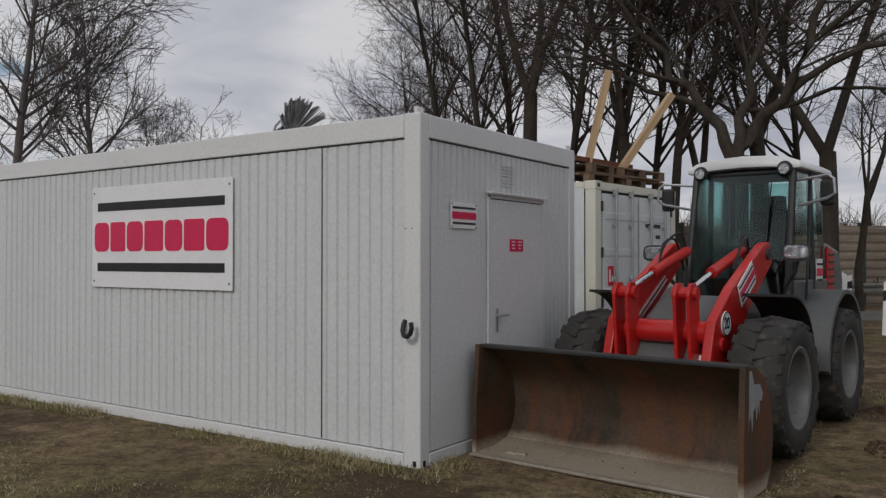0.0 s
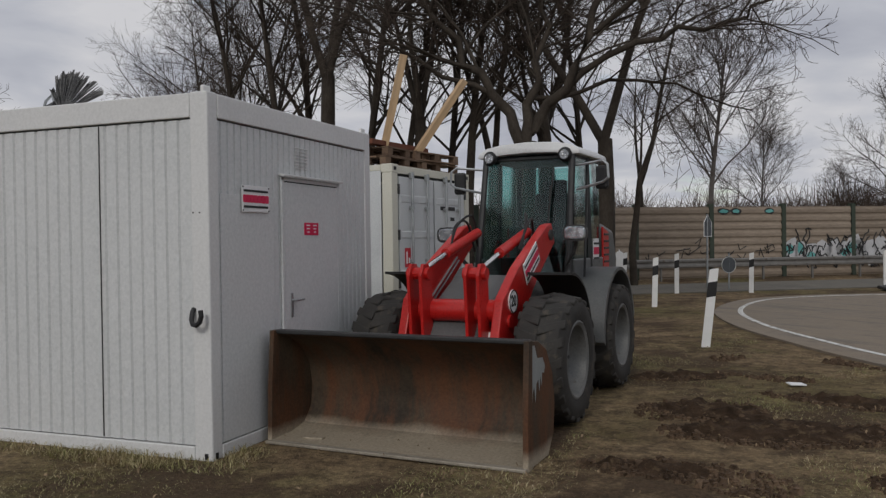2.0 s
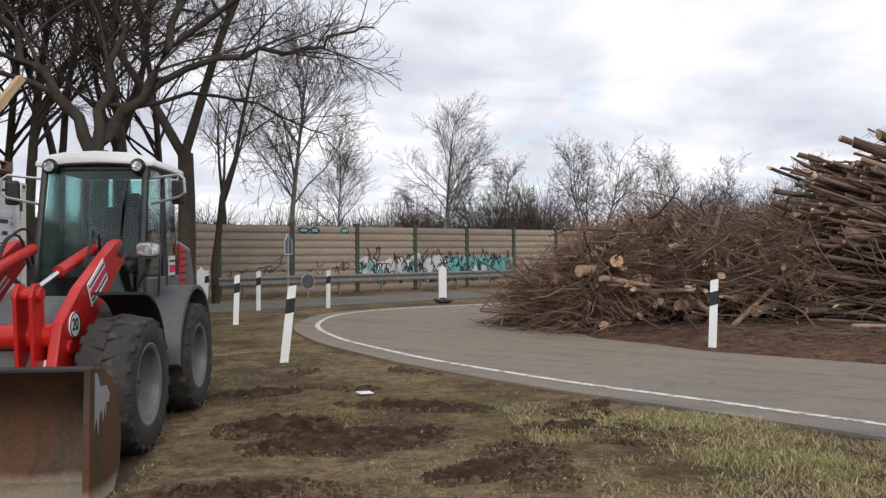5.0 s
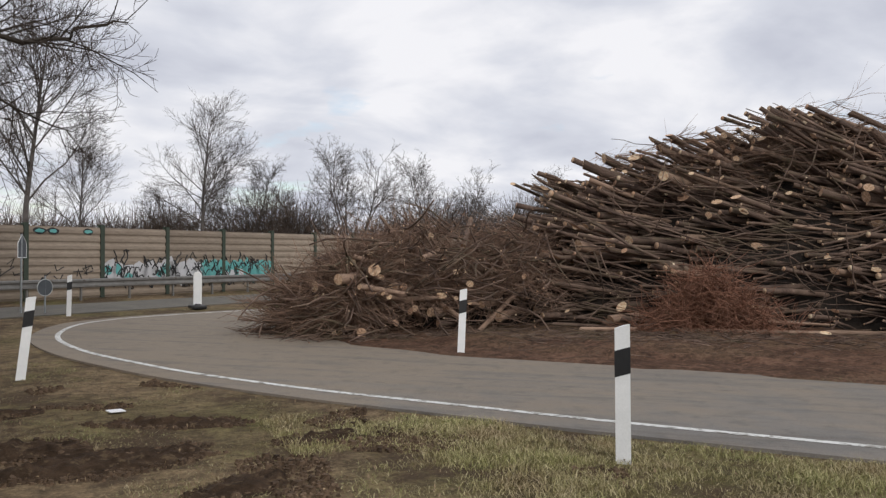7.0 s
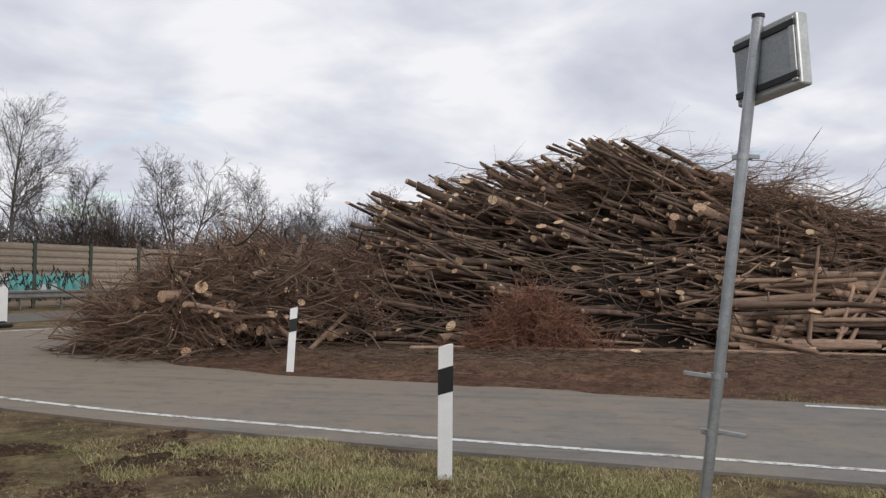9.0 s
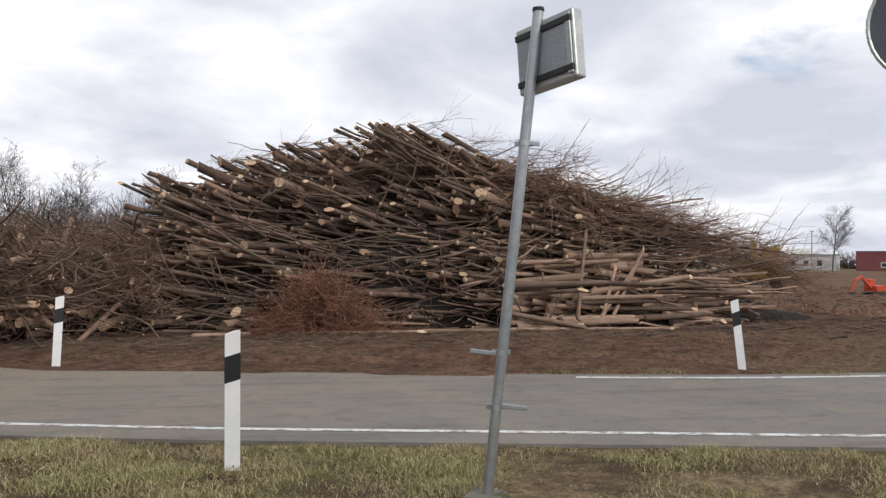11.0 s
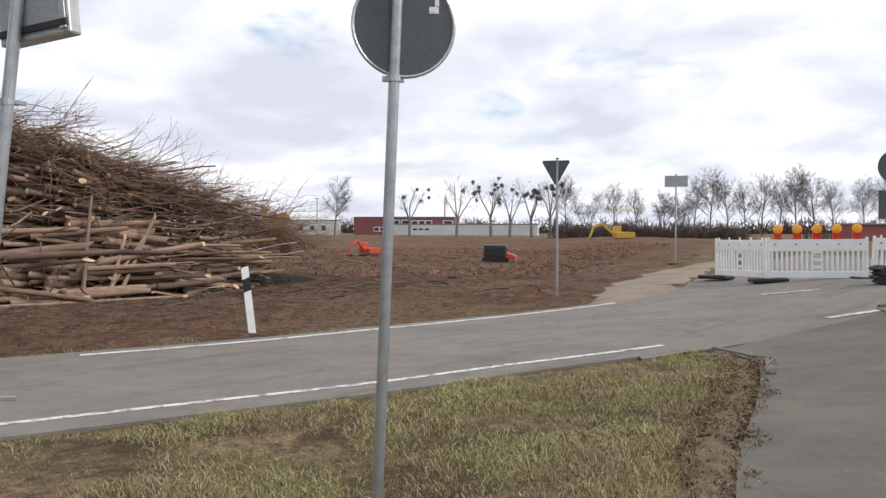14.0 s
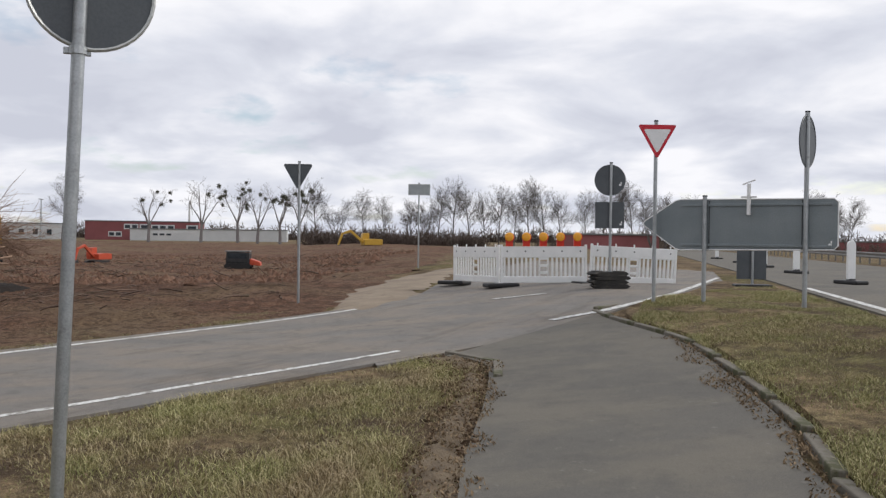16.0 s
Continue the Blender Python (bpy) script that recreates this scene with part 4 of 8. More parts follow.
        add_tube(rail, [(sx * (hw - 0.02), 1.44, 2.26), (sx * (hw + 0.28), 1.36, 2.29), (sx * (hw + 0.33), 1.34, 2.25), (sx * (hw + 0.34), 1.34, 2.12), (sx * (hw + 0.28), 1.35, 2.08), (sx * hw, 1.42, 2.02)], 0.014, 6)
        holder = part("mirror_arm", rail, M_GALV, cab)
        part("mirror", box((sx * (hw + 0.26), 1.42, 2.13), (0.13, 0.07, 0.23), (0, 0, sx * -12), 0.025), M_BLACK, holder, "black wing mirror")
        lamp = bmesh.new()
        add_tube(lamp, [(sx * 0.41, 1.335, 2.37), (sx * 0.41, 1.365, 2.372), (sx * 0.41, 1.45, 2.375)], [0.052, 0.074, 0.06], 20)
        house = part("work_lamp", lamp, M_BLACK, cab, "round black work lamp")
        part("lamp_glass", tube([(sx * 0.41, 1.330, 2.37), (sx * 0.41, 1.337, 2.37)], 0.048, 16), M_LAMP, house)
        head = bmesh.new()
        add_tube(head, [(sx * 0.66, 0.92, 1.585), (sx * 0.66, 0.98, 1.585), (sx * 0.66, 1.06, 1.585)], [0.118, 0.11, 0.05], 20)
        for v in head.verts:
            u, q = v.co.x - sx * 0.66, v.co.z - 1.585
            k = 1.0 / max(1e-6, (abs(u) ** 4 + abs(q) ** 4) ** 0.25 / max(1e-6, math.hypot(u, q)))
            v.co.x, v.co.z = sx * 0.66 + u * k, 1.585 + q * k * 0.66
        hl = part("headlight", head, M_DKGREY, root, "headlight on a stalk")
        lens = tube([(sx * 0.66, 0.905, 1.585), (sx * 0.66, 0.919, 1.585)], [0.085, 0.104], 20)
        for v in lens.verts:
            u, q = v.co.x - sx * 0.66, v.co.z - 1.585
            k = 1.0 / max(1e-6, (abs(u) ** 4 + abs(q) ** 4) ** 0.25 / max(1e-6, math.hypot(u, q)))
            v.co.x, v.co.z = sx * 0.66 + u * k, 1.585 + q * k * 0.62
        part("headlight_glass", lens, M_LAMP, hl)
        part("stalk", tube([(sx * 0.66, 1.0, 1.54), (sx * 0.62, 1.02, 1.40), (sx * 0.52, 1.08, 1.28)], 0.02, 6), M_DKGREY, hl)
    glass = bmesh.new()
    a = [glass.verts.new(p) for p in ((-hw + 0.08, 1.13, 1.12), (0, 1.10, 1.12), (hw - 0.08, 1.13, 1.12), (hw - 0.09, 1.425, 2.33), (0, 1.39, 2.33), (-hw + 0.09, 1.425, 2.33))]
    b = [glass.verts.new(v.co + Vector((0, 0.008, 0))) for v in a]
    for q in (a, b):
        glass.faces.new((q[0], q[1], q[4], q[5]))
        glass.faces.new((q[1], q[2], q[3], q[4]))
    for i in range(6):
        glass.faces.new((a[i], a[(i + 1) % 6], b[(i + 1) % 6], b[i]))
    bmesh.ops.recalc_face_normals(glass, faces=glass.faces)
    part("windscreen", glass, M_GLASS, cab, "green tinted windscreen")
    part("rear_window", prism([(-0.42, 1.75), (0.42, 1.75), (0.40, 2.32), (-0.40, 2.32)], 2.50, 2.508, "y"), M_GLASS, cab)
    part("front_panel", prism([(-hw + 0.02, 0.86), (hw - 0.02, 0.86), (hw - 0.04, 1.12), (-hw + 0.04, 1.12)], 1.10, 1.16, "y", 0.01), M_GREYP, cab)
    part("side_panel", box((hw - 0.01, 1.86, 1.15), (0.05, 1.25, 0.36), bevel=0.015), M_GREYP, cab)
    part("side_panel", box((-hw + 0.01, 1.86, 1.15), (0.05, 1.25, 0.36), bevel=0.015), M_GREYP, cab)
    part("cab_floor", box((0, 1.8, 1.0), (1.0, 1.4, 0.06)), M_DKGREY, cab)
    roof = prism([(-0.56, 2.375), (-0.55, 2.425), (-0.46, 2.475), (-0.30, 2.505), (0.0, 2.52), (0.30, 2.505), (0.46, 2.475), (0.55, 2.425), (0.56, 2.375), (0.50, 2.372), (0.25, 2.40), (0.0, 2.408), (-0.25, 2.40), (-0.50, 2.372)], 1.38, 2.62, "y", 0.018)
    part("roof", roof, M_CABWHITE, cab, "white cab roof", True)
    part("roof_trim", box((0, 2.02, 2.360), (1.00, 1.12, 0.035), bevel=0.01), M_DKGREY, cab)
    seat = bmesh.new()
    add_box(seat, (0.02, 2.12, 1.42), (0.50, 0.48, 0.14), bevel=0.04)
    add_box(seat, (0.02, 2.36, 1.74), (0.48, 0.12, 0.60), (-8, 0, 0), 0.04)
    add_box(seat, (0.02, 2.40, 2.10), (0.26, 0.10, 0.17), bevel=0.03)
    part("driver_seat", seat, M_SEAT, cab, "black driver's seat")
    wheel = bmesh.new()
    add_tube(wheel, [(0.19 * math.cos(t), 1.62 + 0.17 * math.sin(t), 1.70 + 0.07 * math.sin(t)) for t in (2 * math.pi * k / 20 for k in range(21))], 0.014, 6)
    part("steering_wheel", wheel, M_BLACK, cab)
    part("steering_column", tube([(0, 1.62, 1.70), (0, 1.40, 1.08)], 0.05, 8), M_SEAT, cab)
    wip = bmesh.new()
    add_tube(wip, [(0.14, 1.095, 1.22), (0.27, 1.21, 1.72), (0.275, 1.30, 2.06)], 0.009, 6)
    add_tube(wip, [(0.27, 1.195, 1.70), (0.30, 1.33, 2.24)], 0.007, 6)
    part("wiper", wip, M_BLACK, cab, "black windscreen wiper")
    nameplate(root, Matrix.Translation((0.560, 2.02, 1.40)) @ Matrix(((0, 0, 1, 0), (1, 0, 0, 0), (0, 1, 0, 0), (0, 0, 0, 1))), 0.22, 0.26)
    part("sticker", box((0.568, 1.60, 1.12), (0.004, 0.09, 0.15)), M_SIGNWHITE, root)
    part("sticker", box((0.552, 2.08, 1.12), (0.004, 0.09, 0.18)), M_SIGNWHITE, root)
    return root


wheel_loader()


M_DIRT = surface("pale_track_dirt", (0.20, 0.155, 0.110), (0.30, 0.24, 0.175), 1.2, 0.95, relief=0.6, fine=25, dist=0.02, stain=((0.12, 0.085, 0.055), 2.5, 0.6))

# ---- mud under the wood pile and the cleared field ----
def patch(name, outline, zf, mat, label, category, step=0.5, kind="structure", ragged=0.35):
    """A sheet inside an outline, with a ragged rim that dips under the turf."""
    pts = [Vector(p) for p in outline]
    rng = random.Random(5)
    xs = np.arange(min(p.x for p in pts), max(p.x for p in pts) + step, step)
    ys = np.arange(min(p.y for p in pts), max(p.y for p in pts) + step, step)
    def depth_in(x, y):
        inside, d = False, 1e9
        q = Vector((x, y))
        for a, b in zip(pts, pts[1:] + pts[:1]):
            if (a.y > y) != (b.y > y) and x < (b.x - a.x) * (y - a.y) / (b.y - a.y) + a.x:
                inside = not inside
            e = b - a
            t = max(0.0, min(1.0, (q - a).dot(e) / max(e.length_squared, 1e-9)))
            d = min(d, (q - a - e * t).length)
        return d if inside else -d
    vs, idx, fs, ok = [], {}, [], {}
    for j, y in enumerate(ys):
        for i, x in enumerate(xs):
            d = depth_in(x, y) + noise.noise((x * 0.9, y * 0.9, 3.3)) * ragged * 1.6
            ok[i, j] = d > -max(0.5, step * 1.4)
            idx[i, j] = len(vs)
            lift = max(-0.06 if step < 1 else -0.5, min(0.028, d * 0.10))
            vs.append((x, y, zf(x, y, max(d, 0)) + lift))
    for j in range(len(ys) - 1):
        for i in range(len(xs) - 1):
            c = [(i, j), (i + 1, j), (i + 1, j + 1), (i, j + 1)]
            if all(ok[q] for q in c):
                fs.append([idx[q] for q in c])
    me = bpy.data.meshes.new(name)
    me.from_pydata(vs, [], fs)
    me.materials.append(mat)
    me.polygons.foreach_set("use_smooth", [True] * len(fs))
    return tagged(new(name, me), label, category, kind=kind)


def mud_z(x, y, d):
    k = min(1.0, d / 1.5)
    rut = 0.050 * math.sin(d * 8.5 + 1.5 * noise.noise((x * 0.3, y * 0.3, 4.0))) * max(0.0, 1 - abs(d - 1.5) / 1.5)
    return ground_z(x, y) + k * (0.06 * noise.noise((x * 0.8, y * 0.8, 1.0)) + 0.06 * noise.noise((x * 2.6, y * 2.6, 2.0)) + 0.04 * noise.noise((x * 6, y * 6, 5.0)) + rut + 0.02)


def field_z(x, y, d):
    k = min(1.0, d / 6)
    return ground_z(x, y) + 0.02 + k * (0.20 + 0.25 * noise.noise((x * 0.10, y * 0.10, 7.0)) + 0.10 * noise.noise((x * 0.4, y * 0.4, 8.0)))


MUD = offset_line([p for p in FAR if 0.9 < p[1] < 12.5], 0.15) + offset_line([p for p in FAR if p[1] <= 0.9], 0.75) + [(22.3, -6.9), (24.5, -7.2), (30, -5.0), (34, 2.0), (30, 12), (16, 20), (9.0, 15.5)]
patch("ground_mud", MUD, mud_z, M_EARTH, "churned brown mud with twigs and tyre ruts", "ground", 0.13)
patch("ground_track", [(20.4, -6.7), (21.5, -7.5), (24.0, -8.6), (28.0, -9.6), (34.0, -12.6), (33.0, -11.0), (29.0, -8.6), (25.0, -7.0), (22.5, -6.4)], lambda x, y, d: ground_z(x, y) + 0.015, M_DIRT, "pale dirt track beside the junction", "ground", 0.4)
patch("ground_field", [(24, -6.7), (30, -8.5), (38, -11.2), (60, -17.0), (150, -42), (170, 60), (90, 80), (40, 40), (29, 8), (26, -2)], field_z, M_EARTH, "cleared field of bare reddish-brown soil", "ground", 2.0, ragged=1.2)

# dark trodden mud on the lawn, and bare soil along the path
M_MUDSPOT = surface("wet_dark_mud", (0.024, 0.015, 0.009), (0.075, 0.048, 0.030), 7, 0.95, relief=0.9, fine=38, dist=0.03, stain=((0.120, 0.084, 0.050), 9, 0.55), spec=0.1)
M_SOILEDGE = surface("leafy_bare_soil", (0.095, 0.068, 0.042), (0.200, 0.152, 0.098), 5, 0.95, relief=0.8, fine=42, dist=0.02, stain=((0.070, 0.048, 0.030), 6, 0.58))
SPOTS_MUD = [(3.75, 2.05, 0.85, 0.42, 8), (3.15, 2.75, 0.55, 0.30, -12), (4.45, 3.45, 0.75, 0.24, -20), (5.55, 2.25, 0.42, 0.22, 10), (2.75, 4.55, 0.55, 0.26, 20), (3.0, 0.75, 0.50, 0.25, 0), (4.55, 0.95, 0.45, 0.22, 30)]


def in_spot(x, y, grow=1.0):
    for cx, cy, rx, ry, a in SPOTS_MUD:
        ca, sa = math.cos(radians(a)), math.sin(radians(a))
        u, v = (x - cx) * ca + (y - cy) * sa, (y - cy) * ca - (x - cx) * sa
        if (u / rx) ** 2 + (v / ry) ** 2 < grow + 0.7 * noise.noise((x * 3.5, y * 3.5, 4.0)):
            return True
    return False


def spot_z(x, y, d):
    k = min(1.0, d / 0.12)
    return ground_z(x, y) - 0.020 + k * (0.022 + 0.050 * noise.noise((x * 7, y * 7, 2.0)) + 0.034 * noise.noise((x * 16, y * 16, 6.0)))


for cx, cy, rx, ry, a in SPOTS_MUD:
    ring = [(cx + rx * math.cos(t) * math.cos(radians(a)) - ry * math.sin(t) * math.sin(radians(a)), cy + rx * math.cos(t) * math.sin(radians(a)) + ry * math.sin(t) * math.cos(radians(a))) for t in (2 * math.pi * q / 14 for q in range(14))]
    patch("ground_mud_spot", ring, spot_z, M_MUDSPOT, "dark wet mud trodden into the lawn", "ground", 0.045, ragged=0.12)
lawn_rim = [p for p in resample(JL[1:], 0.3) if p[0] > 6.0]
patch("ground_path_edge", offset_line(lawn_rim, -0.03) + offset_line(lawn_rim, -0.34)[::-1], spot_z, M_SOILEDGE, "bare leafy soil along the path", "ground", 0.07, ragged=0.10)

# ---- kerb and island by the path ----
def kerb_row(name, line, w, h, label):
    root = tagged(new(name), label, "kerb", kind="structure")
    stones = resample(line, 0.05)
    s, k, last = 0.0, 0, stones[0]
    me = None
    for p in stones[1:]:
        if math.dist(p, last) < 0.98:
            continue
        a, b = Vector(last), Vector(p)
        c = (a + b) / 2
        ang = math.degrees(math.atan2(b.y - a.y, b.x - a.x))
        if me is None:
            ob = part("kerb_stone", box((0, 0, 0), (0.97, w, h + 0.12), bevel=0.012), M_CONCRETE, root)
            me = ob.data
        else:
            ob = new("kerb_stone", me)
            ob.parent = root
        ob.matrix_local = pose(c.x, c.y, ground_z(c.x, c.y) + h - (h + 0.12) / 2, 0, 0, ang + random.uniform(-1.0, 1.0))
        last = p
    return root


kerb_line = [(17.6, -11.2), (16.9, -10.45), (15.2, -10.3), (13.3, -10.2), (11.7, -9.8), (10.4, -9.4), (9.1, -8.95), (7.9, -8.4), (5.5, -7.8), (2.0, -7.3)]
kerb_row("kerb_island", kerb_line, 0.10, 0.042, "mossy concrete kerb along the grass island")
kerb_row("kerb_lawn", [(14.1, -7.35), (13.5, -7.75), (12.9, -7.72), (11.9, -7.4)], 0.10, 0.03, "sunken concrete kerb at the lawn's tip")
ribbon("ground_island", resample([(22.6, -15.9), (18.5, -12.9), (16.7, -11.0), (15.2, -10.4), (13.3, -10.3), (11.7, -9.9), (10.4, -9.5), (9.1, -9.05), (7.9, -8.5), (5.5, -7.9), (2.0, -7.4)], 0.4), resample([(22.8, -16.3), (20.6, -15.9), (17.0, -14.6), (13.4, -13.3), (11.5, -12.5), (9.5, -11.7), (7.0, -10.6), (5.0, -10.0), (3.0, -9.5), (0.5, -9.0)], 0.4), 0.055, M_TURF, "short green-brown grass on the traffic island", "ground", 8, 0.12)
ribbon("road_line_stop", [(16.2, -9.5), (16.7, -10.6), (17.6, -11.9), (18.9, -13.0)], [(16.36, -9.45), (16.86, -10.5), (17.75, -11.8), (19.0, -12.9)], 0.019, M_LINE, "white line at the island's kerb", "road marking", 1, 0.003)
ribbon("road_line_gap", [(20.4, -9.6), (20.5, -10.8)], [(20.53, -9.6), (20.63, -10.8)], 0.019, M_LINE, "short white lane mark before the barrier", "road marking", 1, 0.003)
ribbon("road_line_nose", [(18.9, -13.0), (21.8, -15.1), (25.2, -17.5)], [(19.0, -12.9), (21.9, -15.0), (25.25, -17.4)], 0.022, M_LINE, "white painted nose of the island", "road marking", 1, 0.003)


# ---- noise wall with posts, guard rail ----
def lamella_material():
    m, n, l, b = material("weathered_wall_lamella", 0.8, 0, 0.25)
    broad = noise_node(n, l, 0.6, 6, 0.65, "Object", (0.35, 1, 1))
    fine = noise_node(n, l, 18, 4, 0.7, "Object", (0.2, 1, 1))
    col = mix(n, l, ramp(n, l, broad, [(0.3, 0.0), (0.7, 1.0)]), (0.225, 0.178, 0.136), (0.325, 0.268, 0.210))
    info = n.new("ShaderNodeObjectInfo")
    col = mix(n, l, 0.6, col, ramp(n, l, info.outputs["Random"], [(0.0, 0.36), (1.0, 0.60)]), "OVERLAY")
    col = mix(n, l, 0.4, col, ramp(n, l, fine, [(0.25, 0.2), (0.75, 0.8)]), "OVERLAY")
    l.new(col, b.inputs["Base Color"])
    bump(n, l, b, fine, 0.3, 0.006)
    return m


M_LAMELLA = lamella_material()
M_POSTGREEN = surface("wall_post_green", (0.035, 0.050, 0.036), (0.06, 0.075, 0.055), 4, 0.7, relief=0.1)
M_TEAL = surface("spray_teal", (0.10, 0.34, 0.33), (0.16, 0.44, 0.42), 3, 0.7, relief=0.0)
M_SILVER = surface("spray_silver", (0.46, 0.46, 0.46), (0.58, 0.58, 0.60), 3, 0.6, relief=0.0)
M_SPRAYBLACK = surface("spray_black", (0.02, 0.02, 0.022), (0.04, 0.04, 0.04), 5, 0.7, relief=0.0)
M_GREENSP = surface("spray_green", (0.08, 0.30, 0.05), (0.13, 0.38, 0.08), 4, 0.7, relief=0.0)


def wall_place(k):
    return (-0.42 + 2.53 * k, 25.65 + 1.606 * k)


def noise_wall():
    root = tagged(new("wall_noise"), "brown ribbed noise wall with green posts and sprayed tags", "noise wall", kind="structure")
    H, P = 2.70, 3.0
    ang = math.atan2(1.606, 2.53)
    lam = bmesh.new()
    n = 9
    prof = [(-0.05, 0.02)]
    for k in range(n):
        z0, dz = 0.02 + (H - 0.08) * k / n, (H - 0.08) / n
        prof += [(-0.05, z0 + dz * 0.05), (-0.085, z0 + dz * 0.25), (-0.085, z0 + dz * 0.62), (-0.05, z0 + dz * 0.9)]
    prof += [(-0.05, H - 0.05), (0.05, H - 0.05), (0.05, 0.02)]
    add_prism(lam, prof, 0.09, P - 0.09, "x")
    first = None
    for k in range(-9, 14):
        x, y = wall_place(k)
        m = pose(x, y, 0, 0, 0, math.degrees(ang))
        if first is None:
            first = part("panel", lam, M_LAMELLA, root)
            pb = bmesh.new()
            add_box(pb, (0, 0, H / 2 + 0.03), (0.05, 0.20, H + 0.06))
            add_box(pb, (0, -0.11, H / 2 + 0.03), (0.17, 0.014, H + 0.06))
            add_box(pb, (0, 0.11, H / 2 + 0.03), (0.17, 0.014, H + 0.06))
            post = part("post", pb, M_POSTGREEN, root)
            first.matrix_local, post.matrix_local = m, m
            continue
        for src in (first, post):
            ob = new(src.name.split(".")[0], src.data)
            ob.parent = root
            ob.matrix_local = m
    # sprayed shapes: plain rounded strokes and blots on the ribs
    rng = random.Random(11)
    def blot(k, u, z, w, h, mat, depth):
        x, y = wall_place(k)
        bm = bmesh.new()
        q = 11
        out = [(u + w / 2 * math.cos(2 * math.pi * i / q) * rng.uniform(0.75, 1.1), z + h / 2 * math.sin(2 * math.pi * i / q) * rng.uniform(0.75, 1.1)) for i in range(q)]
        add_prism(bm, out, -0.088 - depth, -0.087 - depth, "y")
        ob = part("sprayed_patch", bm, mat, root)
        ob.matrix_local = pose(x, y, 0, 0, 0, math.degrees(ang))
    for k, u0, u1, a, b_ in ((2, 0.1, 2.9, M_SILVER, M_TEAL), (3, 0.0, 1.6, M_SILVER, M_SILVER), (4, 0.0, 2.9, M_TEAL, M_SILVER), (3, 1.8, 3.0, M_TEAL, M_TEAL), (-1, 0.4, 1.6, M_GREENSP, M_GREENSP)):
        u = u0
        while u < u1:
            w = rng.uniform(0.36, 0.62)
            h = rng.uniform(0.85, 1.2)
            z = 0.95 + rng.uniform(-0.1, 0.1)
            blot(k, u + w / 2, z, w * 1.5, h * 0.95, a, 0.002)
            if rng.random() < 0.45:
                blot(k, u + w / 2 + rng.uniform(-0.1, 0.1), z + rng.uniform(-0.2, 0.2), w * 0.7, h * 0.4, b_, 0.004)
            for q in range(7):
                bm = bmesh.new()
                p = [(u + rng.uniform(-0.1, w + 0.1), -0.094, z + rng.uniform(-0.45, 0.45) * h)]
                for _ in range(4):
                    p.append((p[-1][0] + rng.uniform(-0.16, 0.16), -0.094, max(0.3, p[-1][2] + rng.uniform(-0.26, 0.26))))
                add_tube(bm, p, 0.026, 4)
                ob = part("sprayed_stroke", bm, M_SPRAYBLACK, root)
                ob.matrix_local = pose(*wall_place(k), 0, 0, 0, math.degrees(ang))
            u += w * 0.9
    for u, w in ((0.5, 0.5), (1.0, 0.42), (2.4, 0.45)):
        blot(1, u, H - 0.22, w * 1.15, 0.26, M_SPRAYBLACK, 0.002)
        blot(1, u, H - 0.22, w * 0.8, 0.14, M_TEAL, 0.005)
    for k in (0, 1):
        for i in range(9):
            bm = bmesh.new()
            u, z = rng.uniform(0.3, 2.6), rng.uniform(0.7, 1.3)
            add_tube(bm, [(u, -0.09, z), (u + rng.uniform(-0.2, 0.3), -0.09, z + rng.uniform(-0.3, 0.3)), (u + rng.uniform(0.1, 0.5), -0.09, z + rng.uniform(-0.2, 0.2))], 0.018, 5)
            ob = part("sprayed_stroke", bm, M_SPRAYBLACK, root)
            ob.matrix_local = pose(*wall_place(k), 0, 0, 0, math.degrees(ang))
    return root


noise_wall()


def guard_rail(name, start, direction, length, face, label):
    """A waved steel beam on posts; face: +1 or -1, the side of the beam."""
    d = Vector((*direction, 0)).normalized()
    ang = math.degrees(math.atan2(d.y, d.x))
    root = tagged(new(name), label, "guard rail", kind="structure")
    root.matrix_world = pose(start[0], start[1], 0, 0, 0, ang)
    prof = [(0.0, 0.44), (0.05, 0.47), (0.05, 0.53), (0.0, 0.58), (0.0, 0.62), (0.05, 0.67), (0.05, 0.73), (0.0, 0.76), (-0.012, 0.76), (0.036, 0.725), (0.036, 0.675), (-0.012, 0.63), (-0.012, 0.57), (0.036, 0.525), (0.036, 0.475), (-0.012, 0.44)]
    base = ground_z(start[0] + d.x * length / 2, start[1] + d.y * length / 2)
    me = post = None
    for k in range(int(length / 4)):
        if me is None:
            bm = bmesh.new()
            add_prism(bm, [(face * u, z) for u, z in prof], 0.0, 3.99, "x")
            ob = part("beam", bm, M_RAILSTEEL, root)
            me = ob.data
        else:
            ob = new("beam", me)
            ob.parent = root
        ob.matrix_local = pose(4 * k, 0, base)
        for q in (0.3, 2.3):
            if post is None:
                po = part("rail_post", box((0, -face * 0.06, 0.32), (0.06, 0.09, 0.86), bevel=0.006), M_RAILSTEEL, root)
                post = po.data
            else:
                po = new("rail_post", post)
                po.parent = root
            po.matrix_local = pose(4 * k + q, 0, base)
    return root


M_RAILSTEEL = surface("dull_guard_rail_steel", (0.17, 0.165, 0.155), (0.26, 0.25, 0.235), 3, 0.55, 0.45, relief=0.05, stain=((0.12, 0.10, 0.08), 5, 0.6))
guard_rail("guard_rail_wall", (-25.0, 8.6), (0.844, 0.536), 76, -1, "dull steel guard rail before the noise wall")
guard_rail("guard_rail_main", (6.0, -20.4), (0.91, -0.41), 150, 1, "dull steel guard rail along the main road")


